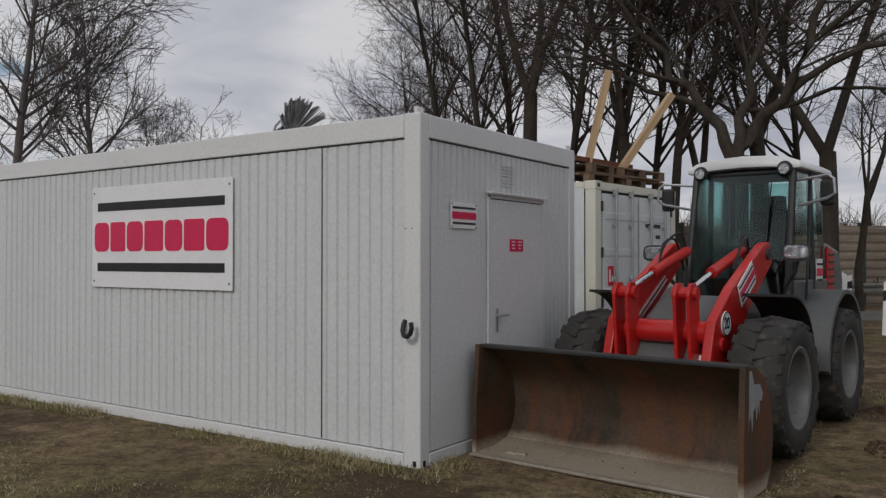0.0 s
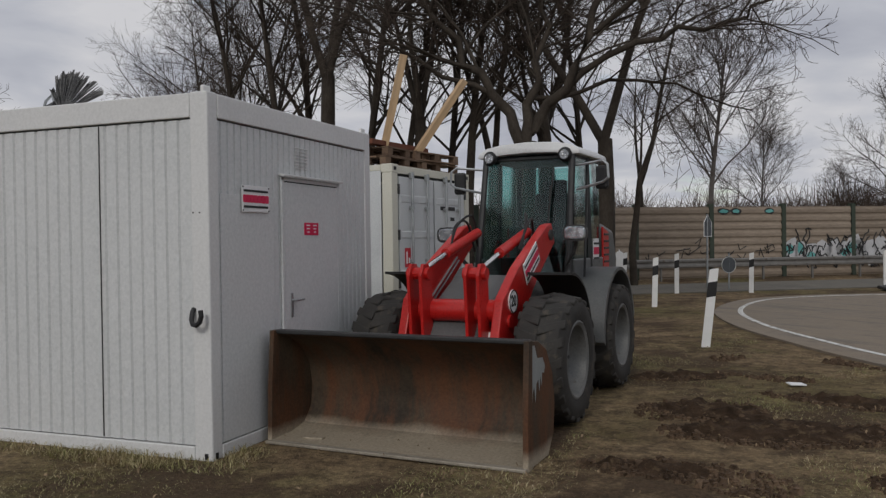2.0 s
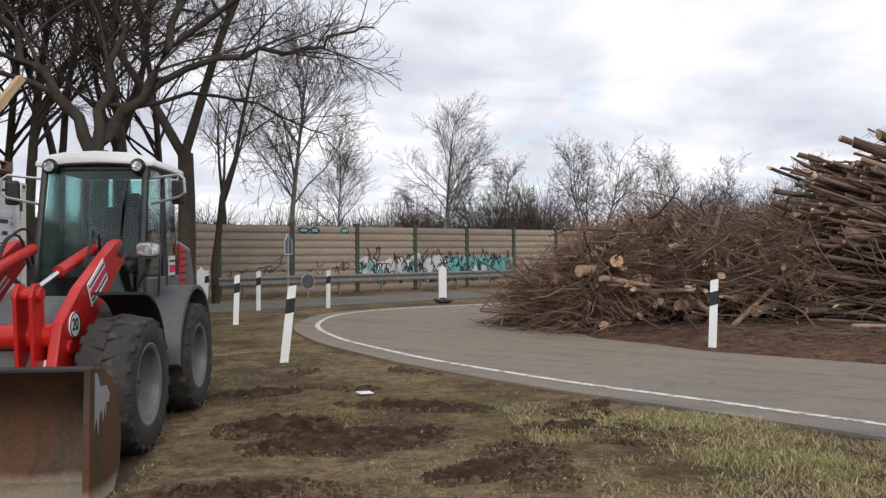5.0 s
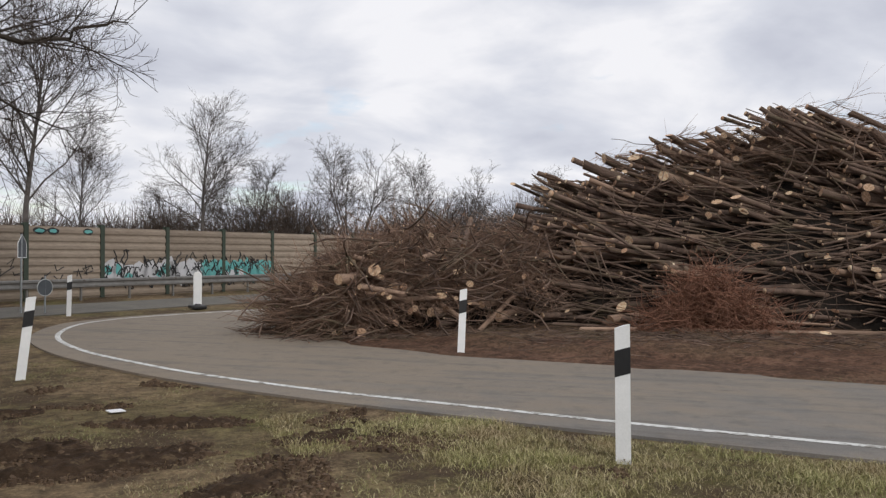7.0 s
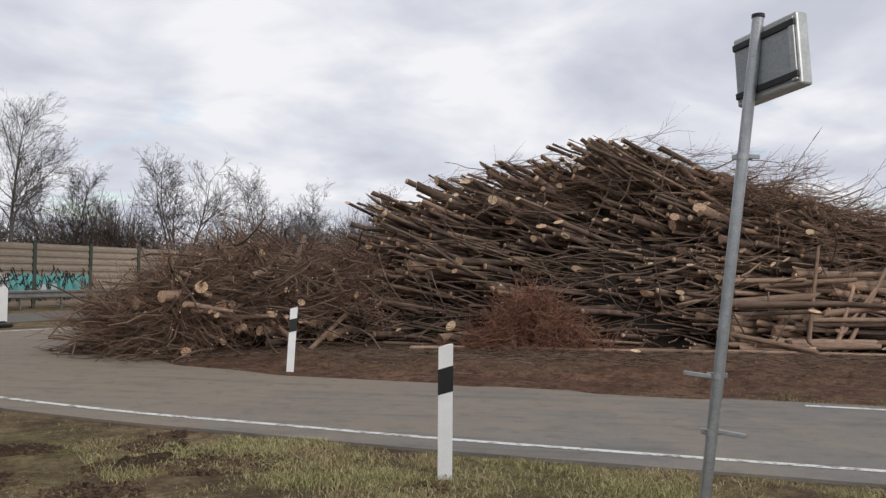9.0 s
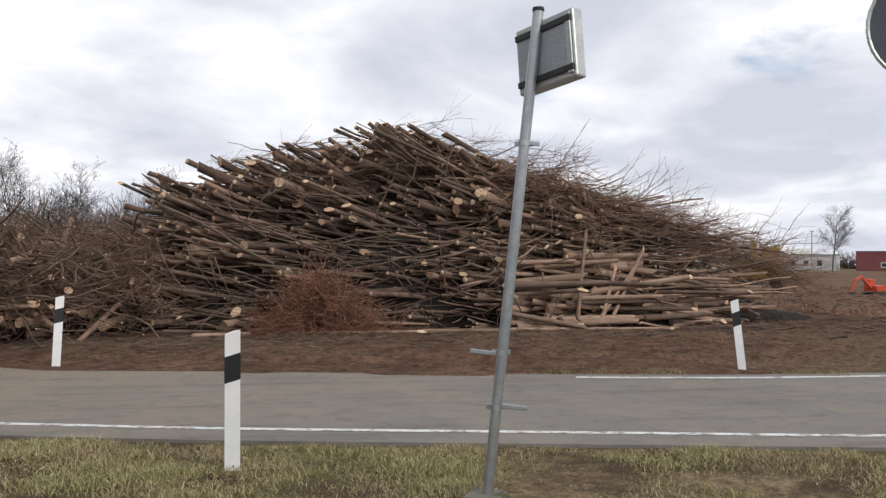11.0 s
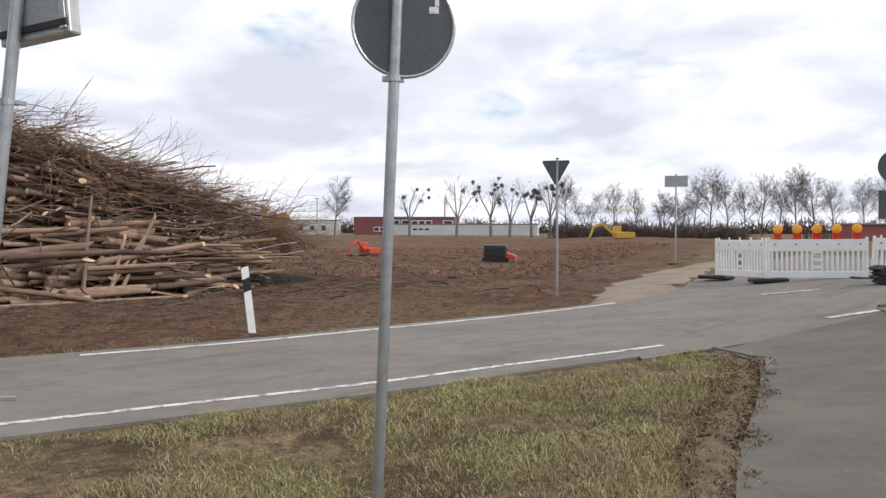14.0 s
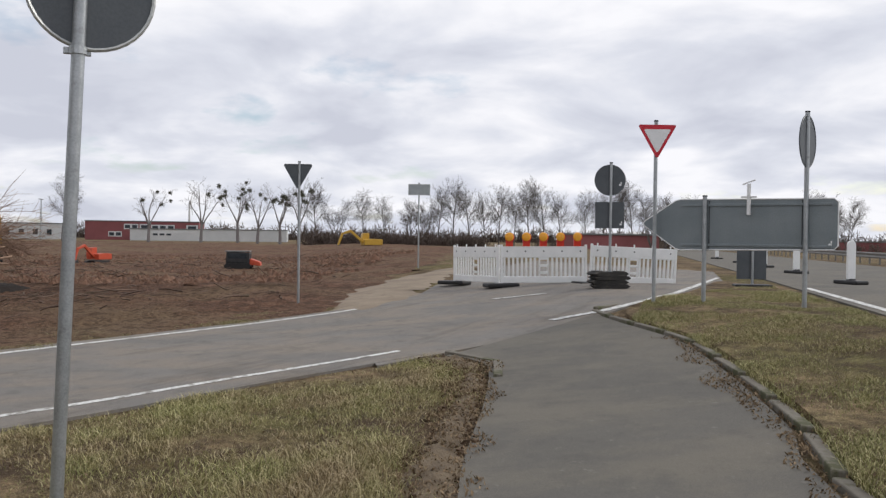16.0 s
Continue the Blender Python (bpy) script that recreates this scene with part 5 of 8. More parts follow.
# ---- delineator posts ----
def delineator():
    root = thing("delineator_post", pose(0, 0, 0), "white plastic delineator post with a slanted black band", "delineator")
    def shell(z0, z1, slant0, slant1, grow):
        bm = bmesh.new()
        out = [(-0.06 - grow, -0.045 - grow), (0.06 + grow, -0.045 - grow), (0.05 + grow, 0.0), (0.012, 0.06 + grow), (-0.012, 0.06 + grow), (-0.05 - grow, 0.0)]
        lo = [bm.verts.new((x, y, z0 + slant0 * (x + 0.06))) for x, y in out]
        hi = [bm.verts.new((x, y, z1 + slant1 * (x + 0.06))) for x, y in out]
        bm.faces.new(lo[::-1])
        bm.faces.new(hi)
        for i in range(6):
            bm.faces.new((lo[i], lo[(i + 1) % 6], hi[(i + 1) % 6], hi[i]))
        return bm
    part("body", shell(-0.1, 1.06, 0, 0.28, 0), M_WHITE, root)
    band = part("band", shell(0.67, 0.88, 0.3, 0.3, 0.0025), M_BLACK, root, "black band")
    return root


post_tpl = delineator()
post_tpl["group"] = "delineator posts along the road"
POSTS = [((7.53, 0.40), 41, -0.5, 1.0), ((9.40, 7.25), 20, 2.5, -2.0), ((16.27, -0.6), 60, -6, -3), ((2.92, 7.25), -10, 6.5, 0), ((1.49, 14.06), -8, 2, 0), ((1.60, 18.6), -5, 0.5, 0), ((3.52, 19.2), 0, 1.0, 0), ((-0.2, 21.2), 0, 3, 0)]
for i, ((x, y), rz, ry, rx) in enumerate(POSTS):
    m = pose(x, y, ground_z(x, y), rx, ry, -rz)
    if i == 0:
        post_tpl.matrix_world = m
    else:
        copy_thing(post_tpl, m)


def beacon():
    root = thing("lane_beacon", pose(0, 0, 0), "white plastic lane beacon on a black rubber foot", "beacon", "lane beacons on the road")
    bm = prism([(-0.125, 0.12), (0.125, 0.12), (0.125, 1.02), (0.09, 1.08), (0.03, 1.10), (-0.03, 1.10), (-0.09, 1.08), (-0.125, 1.02)], -0.03, 0.03, "y", 0.012)
    part("blade", bm, M_WHITE, root)
    part("handle", tube([(0, 0, 1.09), (0, 0, 1.15)], 0.02, 8), M_WHITE, root)
    foot = bmesh.new()
    add_box(foot, (0, 0, 0.05), (0.40, 0.78, 0.10), bevel=0.03)
    add_box(foot, (0, 0, 0.11), (0.16, 0.16, 0.06), bevel=0.01)
    part("foot", foot, M_BLACK, root)
    return root


bt = beacon()
SPOTS = [((22.2, -19.4), 24), ((28.8, -22.4), 24), ((35.2, -25.3), 24), ((42.5, -28.6), 24), ((52.4, -32.9), 24), ((7.05, 20.6), -55), ((-0.4, 21.6), -50)]
for i, ((x, y), rz) in enumerate(SPOTS):
    m = pose(x, y, ground_z(x, y) + 0.012, 0, 0, -rz - 60 if i < 5 else rz + 60)
    if i == 0:
        bt.matrix_world = m
    else:
        copy_thing(bt, m)


# ---- road signs seen from behind ----
def sign_pole(root, top, r=0.03, lean=(0, 0)):
    bm = tube([(0, 0, -0.1), (lean[0], lean[1], top)], r, 12)
    part("pole", bm, M_GALV, root, "galvanised steel pole", True)
    part("pole_cap", tube([(lean[0], lean[1], top), (lean[0], lean[1], top + 0.025)], r + 0.004, 12), M_BLACK, root)


def plate_back(name, root, outline, m, edge, back, face=None, t=0.012, label=""):
    """A sign plate; its back looks along its own -y."""
    ob = part(name, prism(outline, 0.0, t, "y"), back, root, label)
    ob.matrix_local = m
    rim = bmesh.new()
    k = len(outline)
    add_tube(rim, [(*(p[0],), 0.002, p[1]) for p in outline + outline[:2]], 0.011, 6, False)
    part("rim", rim, edge, ob)
    if face:
        part("face", prism([(u * 0.985, z * 0.985) for u, z in outline], t, t + 0.003, "y"), face, ob)
    return ob


def clamp(root, m):
    bm = bmesh.new()
    add_tube(bm, [(0, 0, -0.02), (0, 0, 0.02)], 0.042, 12)
    add_box(bm, (0, 0.03, 0), (0.13, 0.02, 0.035), bevel=0.004)
    ob = part("clamp", bm, M_GALV, root)
    ob.matrix_local = m


disc = lambda r, n=36: [(r * math.cos(2 * math.pi * k / n), r * math.sin(2 * math.pi * k / n)) for k in range(n)]


def sticker_marks(parent, x, z, s, ang=0):
    for dx, dz, w, h in ((0, 0, 0.5, 0.35), (0.18, 0.42, 0.22, 0.42), (-0.05, -0.1, 0.3, 0.12)):
        part("sticker", box((x + dx * s, -0.002, z + dz * s), (w * s, 0.003, h * s)), M_SIGNWHITE, parent, "small white sticker")


def round_sign_near():
    root = thing("road_sign", pose(8.304, -4.150, ground_z(8.3, -4.15)), "round traffic sign seen from its grey back on a steel pole", "road sign")
    top, lean = 3.317, (-0.006, -0.138)
    sign_pole(root, top, 0.0335, lean)
    m = Matrix.Translation((0.030, -0.160, 2.859)) @ Euler((0, radians(-3), radians(-72))).to_matrix().to_4x4()
    d = plate_back("sign_plate", root, disc(0.304), m, M_SIGNEDGE, M_SIGNBACK, M_SIGNWHITE, 0.02, "dark grey back of a round plate")
    sticker_marks(d, 0.185, 0.088, 0.114)
    for z in (2.542, 3.167):
        clamp(root, Matrix.Translation((lean[0] * z / top, lean[1] * z / top, z)) @ Euler((0, 0, radians(-70))).to_matrix().to_4x4())


def box_sign_near():
    root = thing("road_sign", pose(8.16, -1.62, 0), "leaning steel pole with a square double sign seen from behind", "road sign")
    sign_pole(root, 3.42, 0.038, (0.17, -0.30))
    m = Matrix.Translation((0.197, -0.355, 3.125)) @ Euler((0, radians(-6), radians(-102))).to_matrix().to_4x4()
    w, h = 0.275, 0.240
    ob = part("sign_box", box((0, 0.03, 0), (2 * w, 0.10, 2 * h), bevel=0.015), M_SIGNEDGE, root, "folded aluminium sign box")
    ob.matrix_local = m
    part("back_panel", box((-0.01, -0.022, 0), (2 * w - 0.06, 0.008, 2 * h - 0.08)), M_SIGNGREY, ob)
    for z in (h - 0.07, -h + 0.07):
        part("channel", box((0, -0.03, z), (2 * w - 0.02, 0.02, 0.045), bevel=0.005), M_DKGREY, ob)
    part("channel", box((w - 0.04, -0.03, 0), (0.045, 0.014, 2 * h - 0.06), bevel=0.005), M_SIGNEDGE, ob)
    for z, dx in ((0.66, 0.12), (1.04, -0.12), (2.50, 0.06)):
        q = z / 3.42
        br = part("bracket", box((0, 0.0, 0), (0.20 if z < 2 else 0.10, 0.02, 0.03), (0, 6, 0), 0.004), M_GALV, root, "bent bracket left on the pole")
        br.matrix_local = Matrix.Translation((0.17 * q + 0.62 * dx, -0.30 * q - 0.78 * dx, z)) @ Euler((0, 0, radians(-52))).to_matrix().to_4x4()
        clamp(root, Matrix.Translation((0.17 * q, -0.30 * q, z)) @ Euler((0, 0, radians(-52))).to_matrix().to_4x4())
    foot = bmesh.new()
    add_box(foot, (0, 0, 0.02), (0.26, 0.26, 0.07), (0, 0, 20), 0.02)
    part("foot_block", foot, M_CONCRETE, root)


TRI = [(-0.315, 0.36), (-0.30, 0.385), (0.30, 0.385), (0.315, 0.36), (0.02, -0.16), (-0.02, -0.16)]


def yield_back():
    x, y = 22.86, -5.66
    root = thing("road_sign", pose(x, y, ground_z(x, y)), "triangular yield sign seen from its grey back on a tall pole", "road sign")
    sign_pole(root, 3.25, 0.03)
    plate_back("sign_plate", root, TRI, Matrix.Translation((0, 0.03, 2.82)) @ Euler((0, 0, radians(-100))).to_matrix().to_4x4(), M_SIGNBACK, M_SIGNBACK, M_SIGNWHITE)


def yield_front():
    x, y = 16.78, -11.45
    z = ground_z(x, y) + 0.05
    root = thing("road_sign", pose(x, y, z), "red and white yield sign on a steel pole in the grass", "road sign")
    sign_pole(root, 3.06, 0.032)
    m = Matrix.Translation((-0.05, 0.0, 2.62)) @ Euler((0, 0, radians(-101))).to_matrix().to_4x4()
    ob = part("sign_plate", prism(TRI, 0.0, 0.012, "y"), M_REDSIGN, root, "red rim plate")
    ob.matrix_local = m
    part("face", prism([(u * 0.70, 0.128 + (z - 0.128) * 0.70) for u, z in TRI], -0.004, 0.0, "y"), M_SIGNWHITE, ob, "white face")


def far_board():
    x, y = 36.2, -10.65
    root = thing("road_sign", pose(x, y, ground_z(x, y)), "small grey board sign on a tall pole at the field", "road sign")
    sign_pole(root, 3.35, 0.03)
    plate_back("sign_plate", root, [(-0.43, -0.21), (0.43, -0.21), (0.43, 0.21), (-0.43, 0.21)], Matrix.Translation((-0.04, 0, 3.10)) @ Euler((0, 0, radians(-99))).to_matrix().to_4x4(), M_SIGNEDGE, M_SIGNGREY)


def barrier_sign():
    x, y = 20.66, -12.28
    z = ground_z(x, y)
    root = thing("road_sign", pose(x, y, z), "round and square signs seen from behind on one pole", "road sign")
    sign_pole(root, 2.72, 0.03)
    r = Euler((0, 0, radians(-103))).to_matrix().to_4x4()
    d = plate_back("sign_plate", root, disc(0.33, 28), Matrix.Translation((0.05, 0, 2.36)) @ r, M_SIGNBACK, M_SIGNBACK)
    sticker_marks(d, 0.22, -0.10, 0.10)
    d = plate_back("sign_plate", root, [(-0.31, -0.28), (0.31, -0.28), (0.31, 0.28), (-0.31, 0.28)], Matrix.Translation((0.05, 0, 1.60)) @ r, M_SIGNBACK, M_SIGNBACK)
    sticker_marks(d, 0.24, -0.20, 0.10)
    for k in range(4):
        bm = bmesh.new()
        add_prism(bm, [(-0.41, 0.040), (-0.35, 0.0), (0.35, 0.0), (0.41, 0.040), (0.34, 0.085), (-0.34, 0.085)], -0.21, 0.21, "x")
        for s in (1, -1):
            add_box(bm, (0.12 * s, 0.20 * s, 0.088), (0.14, 0.22, 0.03), (0, 0, 0), 0.008)
        ob = part("rubber_foot", bm, M_TYRE, root, "stacked black rubber foot")
        ob.matrix_local = pose(0.02 * (k % 2), 0.04 * (k % 2), 0.02 + 0.088 * k, 0, 0, 7 * k - 10)


def arrow_board():
    a, b = Vector((16.24, -12.07, 0)), Vector((15.14, -13.15, 0))
    z = ground_z(16, -12.5) + 0.05
    root = thing("direction_sign", pose(16.24, -12.07, z, 0, 0, math.degrees(math.atan2(b.y - a.y, b.x - a.x))), "large grey-backed arrow direction board on two poles", "direction sign")
    dist = (b - a).length
    for x, top in ((0.0, 1.74), (dist, 3.0)):
        part("pole", tube([(x, 0, -0.1), (x, 0, top)], 0.036, 12), M_GALV, root, "galvanised steel pole", True)
        part("pole_cap", tube([(x, 0, top), (x, 0, top + 0.02)], 0.04, 12), M_BLACK, root)
    out = [(-1.04, 1.26), (-0.50, 0.88), (-0.42, 0.86), (1.93, 0.90), (1.99, 0.96), (1.99, 1.62), (1.93, 1.68), (-0.42, 1.70), (-0.50, 1.68), (-1.04, 1.34), (-1.06, 1.30)]
    bd = plate_back("board", root, out, Matrix.Translation((0, 0.05, 0)), M_SIGNWHITE, M_SIGNGREYD, M_SIGNWHITE, 0.025, "dark grey back of an arrow board with a white edge")
    for x in (0.06, dist - 0.06):
        part("seam", box((x, -0.004, 1.28), (0.012, 0.006, 0.78)), M_DKGREY, bd)
    for zz in (0.95, 1.60):
        part("channel", box((0.75, -0.010, zz), (2.3, 0.02, 0.04), bevel=0.004), M_SIGNGREYD, bd)
    sticker_marks(bd, 1.88, 0.98, 0.09)
    lampb = bmesh.new()
    add_box(lampb, (0.70, -0.03, 1.60), (0.055, 0.05, 0.34), bevel=0.01)
    add_box(lampb, (0.70, -0.03, 1.72), (0.24, 0.05, 0.03), bevel=0.006)
    add_tube(lampb, [(0.70, -0.03, 1.74), (0.70, -0.03, 1.93)], 0.03, 8)
    add_tube(lampb, [(0.60, -0.02, 1.92), (0.80, -0.04, 1.99)], 0.012, 6)
    part("lamp_bracket", lampb, M_SIGNWHITE, root, "white lamp bracket")
    # round plate on the taller pole, seen nearly edge-on
    plate_back("sign_plate", root, disc(0.40, 28), Matrix.Translation((dist, 0.045, 2.56)) @ Euler((0, 0, radians(84))).to_matrix().to_4x4(), M_SIGNBACK, M_SIGNBACK)


M_SIGNGREYD = surface("direction_board_back", (0.185, 0.215, 0.228), (0.235, 0.265, 0.280), 2, 0.45, 0.2, relief=0.02)


def low_board():
    x, y = 20.6, -15.66
    root = thing("road_sign", pose(x, y, ground_z(x, y)), "small dark board seen from behind on a rubber foot", "road sign")
    sign_pole(root, 0.95, 0.03)
    plate_back("sign_plate", root, [(-0.31, -0.33), (0.31, -0.33), (0.31, 0.33), (-0.31, 0.33)], Matrix.Translation((0.04, 0, 0.55)) @ Euler((0, 0, radians(-112))).to_matrix().to_4x4(), M_SIGNBACK, M_SIGNBACK)
    part("rubber_foot", box((0, 0, 0.05), (0.42, 0.8, 0.10), (0, 0, -20), 0.02), M_BLACK, root)


def wall_signs():
    root = thing("road_sign", pose(2.32, 20.5, 0), "pointed sign seen edge-on on a thin pole", "road sign")
    sign_pole(root, 2.2, 0.028)
    plate_back("sign_plate", root, [(-0.3, -0.3), (0.3, -0.3), (0.3, 0.1), (0.0, 0.35), (-0.3, 0.1)], Matrix.Translation((0.02, 0.03, 1.85)) @ Euler((0, 0, radians(72))).to_matrix().to_4x4(), M_SIGNWHITE, M_SIGNBACK)
    root = thing("road_sign", pose(2.92, 20.3, 0), "round grey sign back low on a thin pole", "road sign")
    sign_pole(root, 1.05, 0.025)
    plate_back("sign_plate", root, disc(0.23, 24), Matrix.Translation((0, -0.03, 0.72)) @ Euler((0, 0, radians(35))).to_matrix().to_4x4(), M_SIGNEDGE, M_SIGNBACK)


for build in (round_sign_near, box_sign_near, yield_back, yield_front, far_board, barrier_sign, arrow_board, low_board, wall_signs):
    build()


# ---- barrier ----
M_AMBER = surface("amber_lens", (0.85, 0.36, 0.03), (0.95, 0.46, 0.06), 20, 0.2, relief=0.1, fine=90)
M_LAMPRED = surface("warning_lamp_red", (0.62, 0.03, 0.015), (0.72, 0.05, 0.02), 6, 0.35, relief=0.02)


def barrier_panel(m, w, lamps=False):
    root = thing("barrier_panel", m, "white plastic barrier fence panel with slats" + (" and five amber warning lamps" if lamps else ""), "barrier", "barrier panels across the road")
    part("top_band", box((w / 2, 0, 0.86), (w - 0.02, 0.045, 0.27), bevel=0.012), M_WHITE, root)
    part("bottom_band", box((w / 2, 0, 0.19), (w - 0.02, 0.045, 0.16), bevel=0.012), M_WHITE, root)
    for x in (0.035, w - 0.035):
        part("end_post", box((x, 0, 0.53), (0.06, 0.05, 1.02), bevel=0.01), M_WHITE, root)
    n = int(w / 0.105)
    first = None
    for k in range(1, n):
        x = w * k / n
        if abs(x - w / 2) < 0.13:
            continue
        if first is None:
            first = part("slat", box((0, 0, 0.50), (0.05, 0.032, 0.48), bevel=0.006), M_WHITE, root)
            ob = first
        else:
            ob = new("slat", first.data)
            ob.parent = root
        ob.matrix_local = pose(x, 0, 0)
    fr = bmesh.new()
    for z in (0.36, 0.53, 0.70):
        add_box(fr, (w / 2, 0, z), (0.24, 0.034, 0.06), bevel=0.006)
    for s in (1, -1):
        add_box(fr, (w / 2 + s * 0.105, 0, 0.50), (0.035, 0.034, 0.44), bevel=0.006)
    part("handle_frame", fr, M_WHITE, root)
    for k in range(5):
        part("knob", box((w * (0.08 + 0.21 * k), 0, 1.025), (0.035, 0.03, 0.07), bevel=0.008), M_WHITE, root)
        part("hole", tube([(w * (0.08 + 0.21 * k), -0.0225, 0.88), (w * (0.08 + 0.21 * k), -0.0255, 0.88)], 0.02, 8), M_DKGREY, root)
    part("foot", box((0.02, 0, 0.055), (0.82, 0.42, 0.10), (0, 0, 20), 0.03), M_BLACK, root, "black rubber foot")
    if lamps:
        for k in range(5):
            x = w * (0.09 + 0.195 * k)
            lb = bmesh.new()
            add_tube(lb, [(x + 0.04, 0.03, 1.22), (x + 0.04, -0.05, 1.22)], [0.105, 0.115], 20)
            add_prism(lb, [(x - 0.05, 1.00), (x + 0.12, 1.00), (x + 0.12, 1.22), (x - 0.05, 1.22)], -0.03, 0.06, "y")
            house = part("warning_lamp", lb, M_LAMPRED, root, "red lamp housing")
            lens = bmesh.new()
            add_tube(lens, [(x + 0.03, -0.05, 1.23), (x + 0.03, -0.075, 1.23), (x + 0.03, -0.09, 1.23)], [0.108, 0.095, 0.05], 20)
            part("lens", lens, M_AMBER, house, "amber lens", True)
    return root


CORNERS = [(25.0, -9.74), (23.15, -10.5), (22.72, -12.6), (22.6, -14.85)]
for i, (a, b) in enumerate(zip(CORNERS, CORNERS[1:])):
    w = math.dist(a, b) - 0.03
    m = pose(a[0], a[1], (0.45, 0.49, 0.55)[i], 0, (-1.0, -0.8, 2.2)[i], math.degrees(math.atan2(b[1] - a[1], b[0] - a[0])))
    barrier_panel(m, w, i == 1)


# ---- fast tube meshes for wood ----
class Wood:
    """Collects many tapered tubes and turns them into one mesh."""

    def __init__(self):
        self.v, self.f, self.m = [], [], []

    def stick(self, pts, r0, r1, seg=3, cap=False, mat=0, cap_mat=0):
        base, n = len(self.v), len(pts)
        up = None
        for i, p in enumerate(pts):
            a, b = pts[max(i - 1, 0)], pts[min(i + 1, n - 1)]
            d = (b - a).normalized()
            ref = Vector((0, 0, 1)) if abs(d.z) < 0.92 else Vector((1, 0, 0))
            s = d.cross(ref).normalized()
            u = s.cross(d)
            r = r0 + (r1 - r0) * i / (n - 1)
            for k in range(seg):
                t = 2 * math.pi * k / seg
                q = p + s * (math.cos(t) * r) + u * (math.sin(t) * r)
                self.v.append((q.x, q.y, q.z))
        for i in range(n - 1):
            for k in range(seg):
                a, b = base + i * seg + k, base + i * seg + (k + 1) % seg
                self.f.append((a, b, b + seg, a + seg))
                self.m.append(mat)
        if cap:
            self.f.append(tuple(range(base + seg - 1, base - 1, -1)))
            self.m.append(cap_mat)
            e = base + (n - 1) * seg
            self.f.append(tuple(range(e, e + seg)))
            self.m.append(cap_mat)

    def mesh(self, name, mats, smooth=True):
        me = bpy.data.meshes.new(name)
        me.from_pydata(self.v, [], self.f)
        for x in mats:
            me.materials.append(x)
        me.polygons.foreach_set("material_index", self.m)
        if smooth:
            me.polygons.foreach_set("use_smooth", [True] * len(self.f))
        return me


def bark_material(name, dark, light, vary=True, moss=None):
    m, n, l, b = material(name, 0.9, 0, 0.2)
    broad = noise_node(n, l, 2.5, 5, 0.65)
    fine = noise_node(n, l, 28, 4, 0.7, "Object", (1, 1, 0.35))
    col = mix(n, l, ramp(n, l, broad, [(0.3, 0.0), (0.7, 1.0)]), dark, light)
    if vary:
        info = n.new("ShaderNodeObjectInfo")
        geo = n.new("ShaderNodeNewGeometry")
        add = n.new("ShaderNodeMath")
        add.operation = "ADD"
        l.new(info.outputs["Random"], add.inputs[0])
        l.new(geo.outputs["Random Per Island"], add.inputs[1])
        fr = n.new("ShaderNodeMath")
        fr.operation = "FRACT"
        l.new(add.outputs[0], fr.inputs[0])
        col = mix(n, l, 0.75, col, ramp(n, l, fr.outputs[0], [(0.0, 0.28), (1.0, 0.72)]), "OVERLAY")
    if moss:
        col = mix(n, l, ramp(n, l, noise_node(n, l, 1.2, 5, 0.6), [(0.5, 0.0), (0.68, 0.8)]), col, moss)
    col = mix(n, l, 0.5, col, ramp(n, l, fine, [(0.25, 0.2), (0.75, 0.8)]), "OVERLAY")
    l.new(col, b.inputs["Base Color"])
    bump(n, l, b, fine, 0.5, 0.008)
    return m


M_BARK = bark_material("oak_bark", (0.032, 0.026, 0.021), (0.070, 0.058, 0.046), False)
M_TWIG = bark_material("twig_bark", (0.040, 0.030, 0.024), (0.085, 0.065, 0.052))
# the next two barks are paler, with distance haze mixed into the colour
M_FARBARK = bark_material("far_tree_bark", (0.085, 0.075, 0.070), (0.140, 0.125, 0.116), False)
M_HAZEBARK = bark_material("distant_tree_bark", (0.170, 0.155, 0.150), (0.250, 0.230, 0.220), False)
M_LOGBARK = bark_material("felled_log_bark", (0.066, 0.044, 0.035), (0.225, 0.156, 0.120), True, (0.130, 0.105, 0.066))
M_PALELOG = bark_material("pale_log_bark", (0.185, 0.120, 0.086), (0.395, 0.275, 0.200), True, (0.190, 0.130, 0.088))
M_CUT = bark_material("fresh_cut_wood", (0.40, 0.20, 0.105), (0.76, 0.60, 0.42))
M_REDBRUSH = bark_material("reddish_brush", (0.180, 0.085, 0.055), (0.350, 0.185, 0.125))
# colour of the heap's filler: shade in its gaps painted as near black
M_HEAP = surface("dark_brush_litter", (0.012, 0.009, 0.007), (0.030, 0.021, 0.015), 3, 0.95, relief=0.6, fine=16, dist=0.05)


def wander(rng, p, d, length, n, bend, lift=0.0):
    """A crooked line of n+1 points from p along d."""
    pts, d = [p.copy()], d.normalized()
    for _ in range(n):
        d = (d + Vector((rng.uniform(-bend, bend), rng.uniform(-bend, bend), rng.uniform(-bend, bend) + lift))).normalized()
        pts.append(pts[-1] + d * (length / n))
    return pts


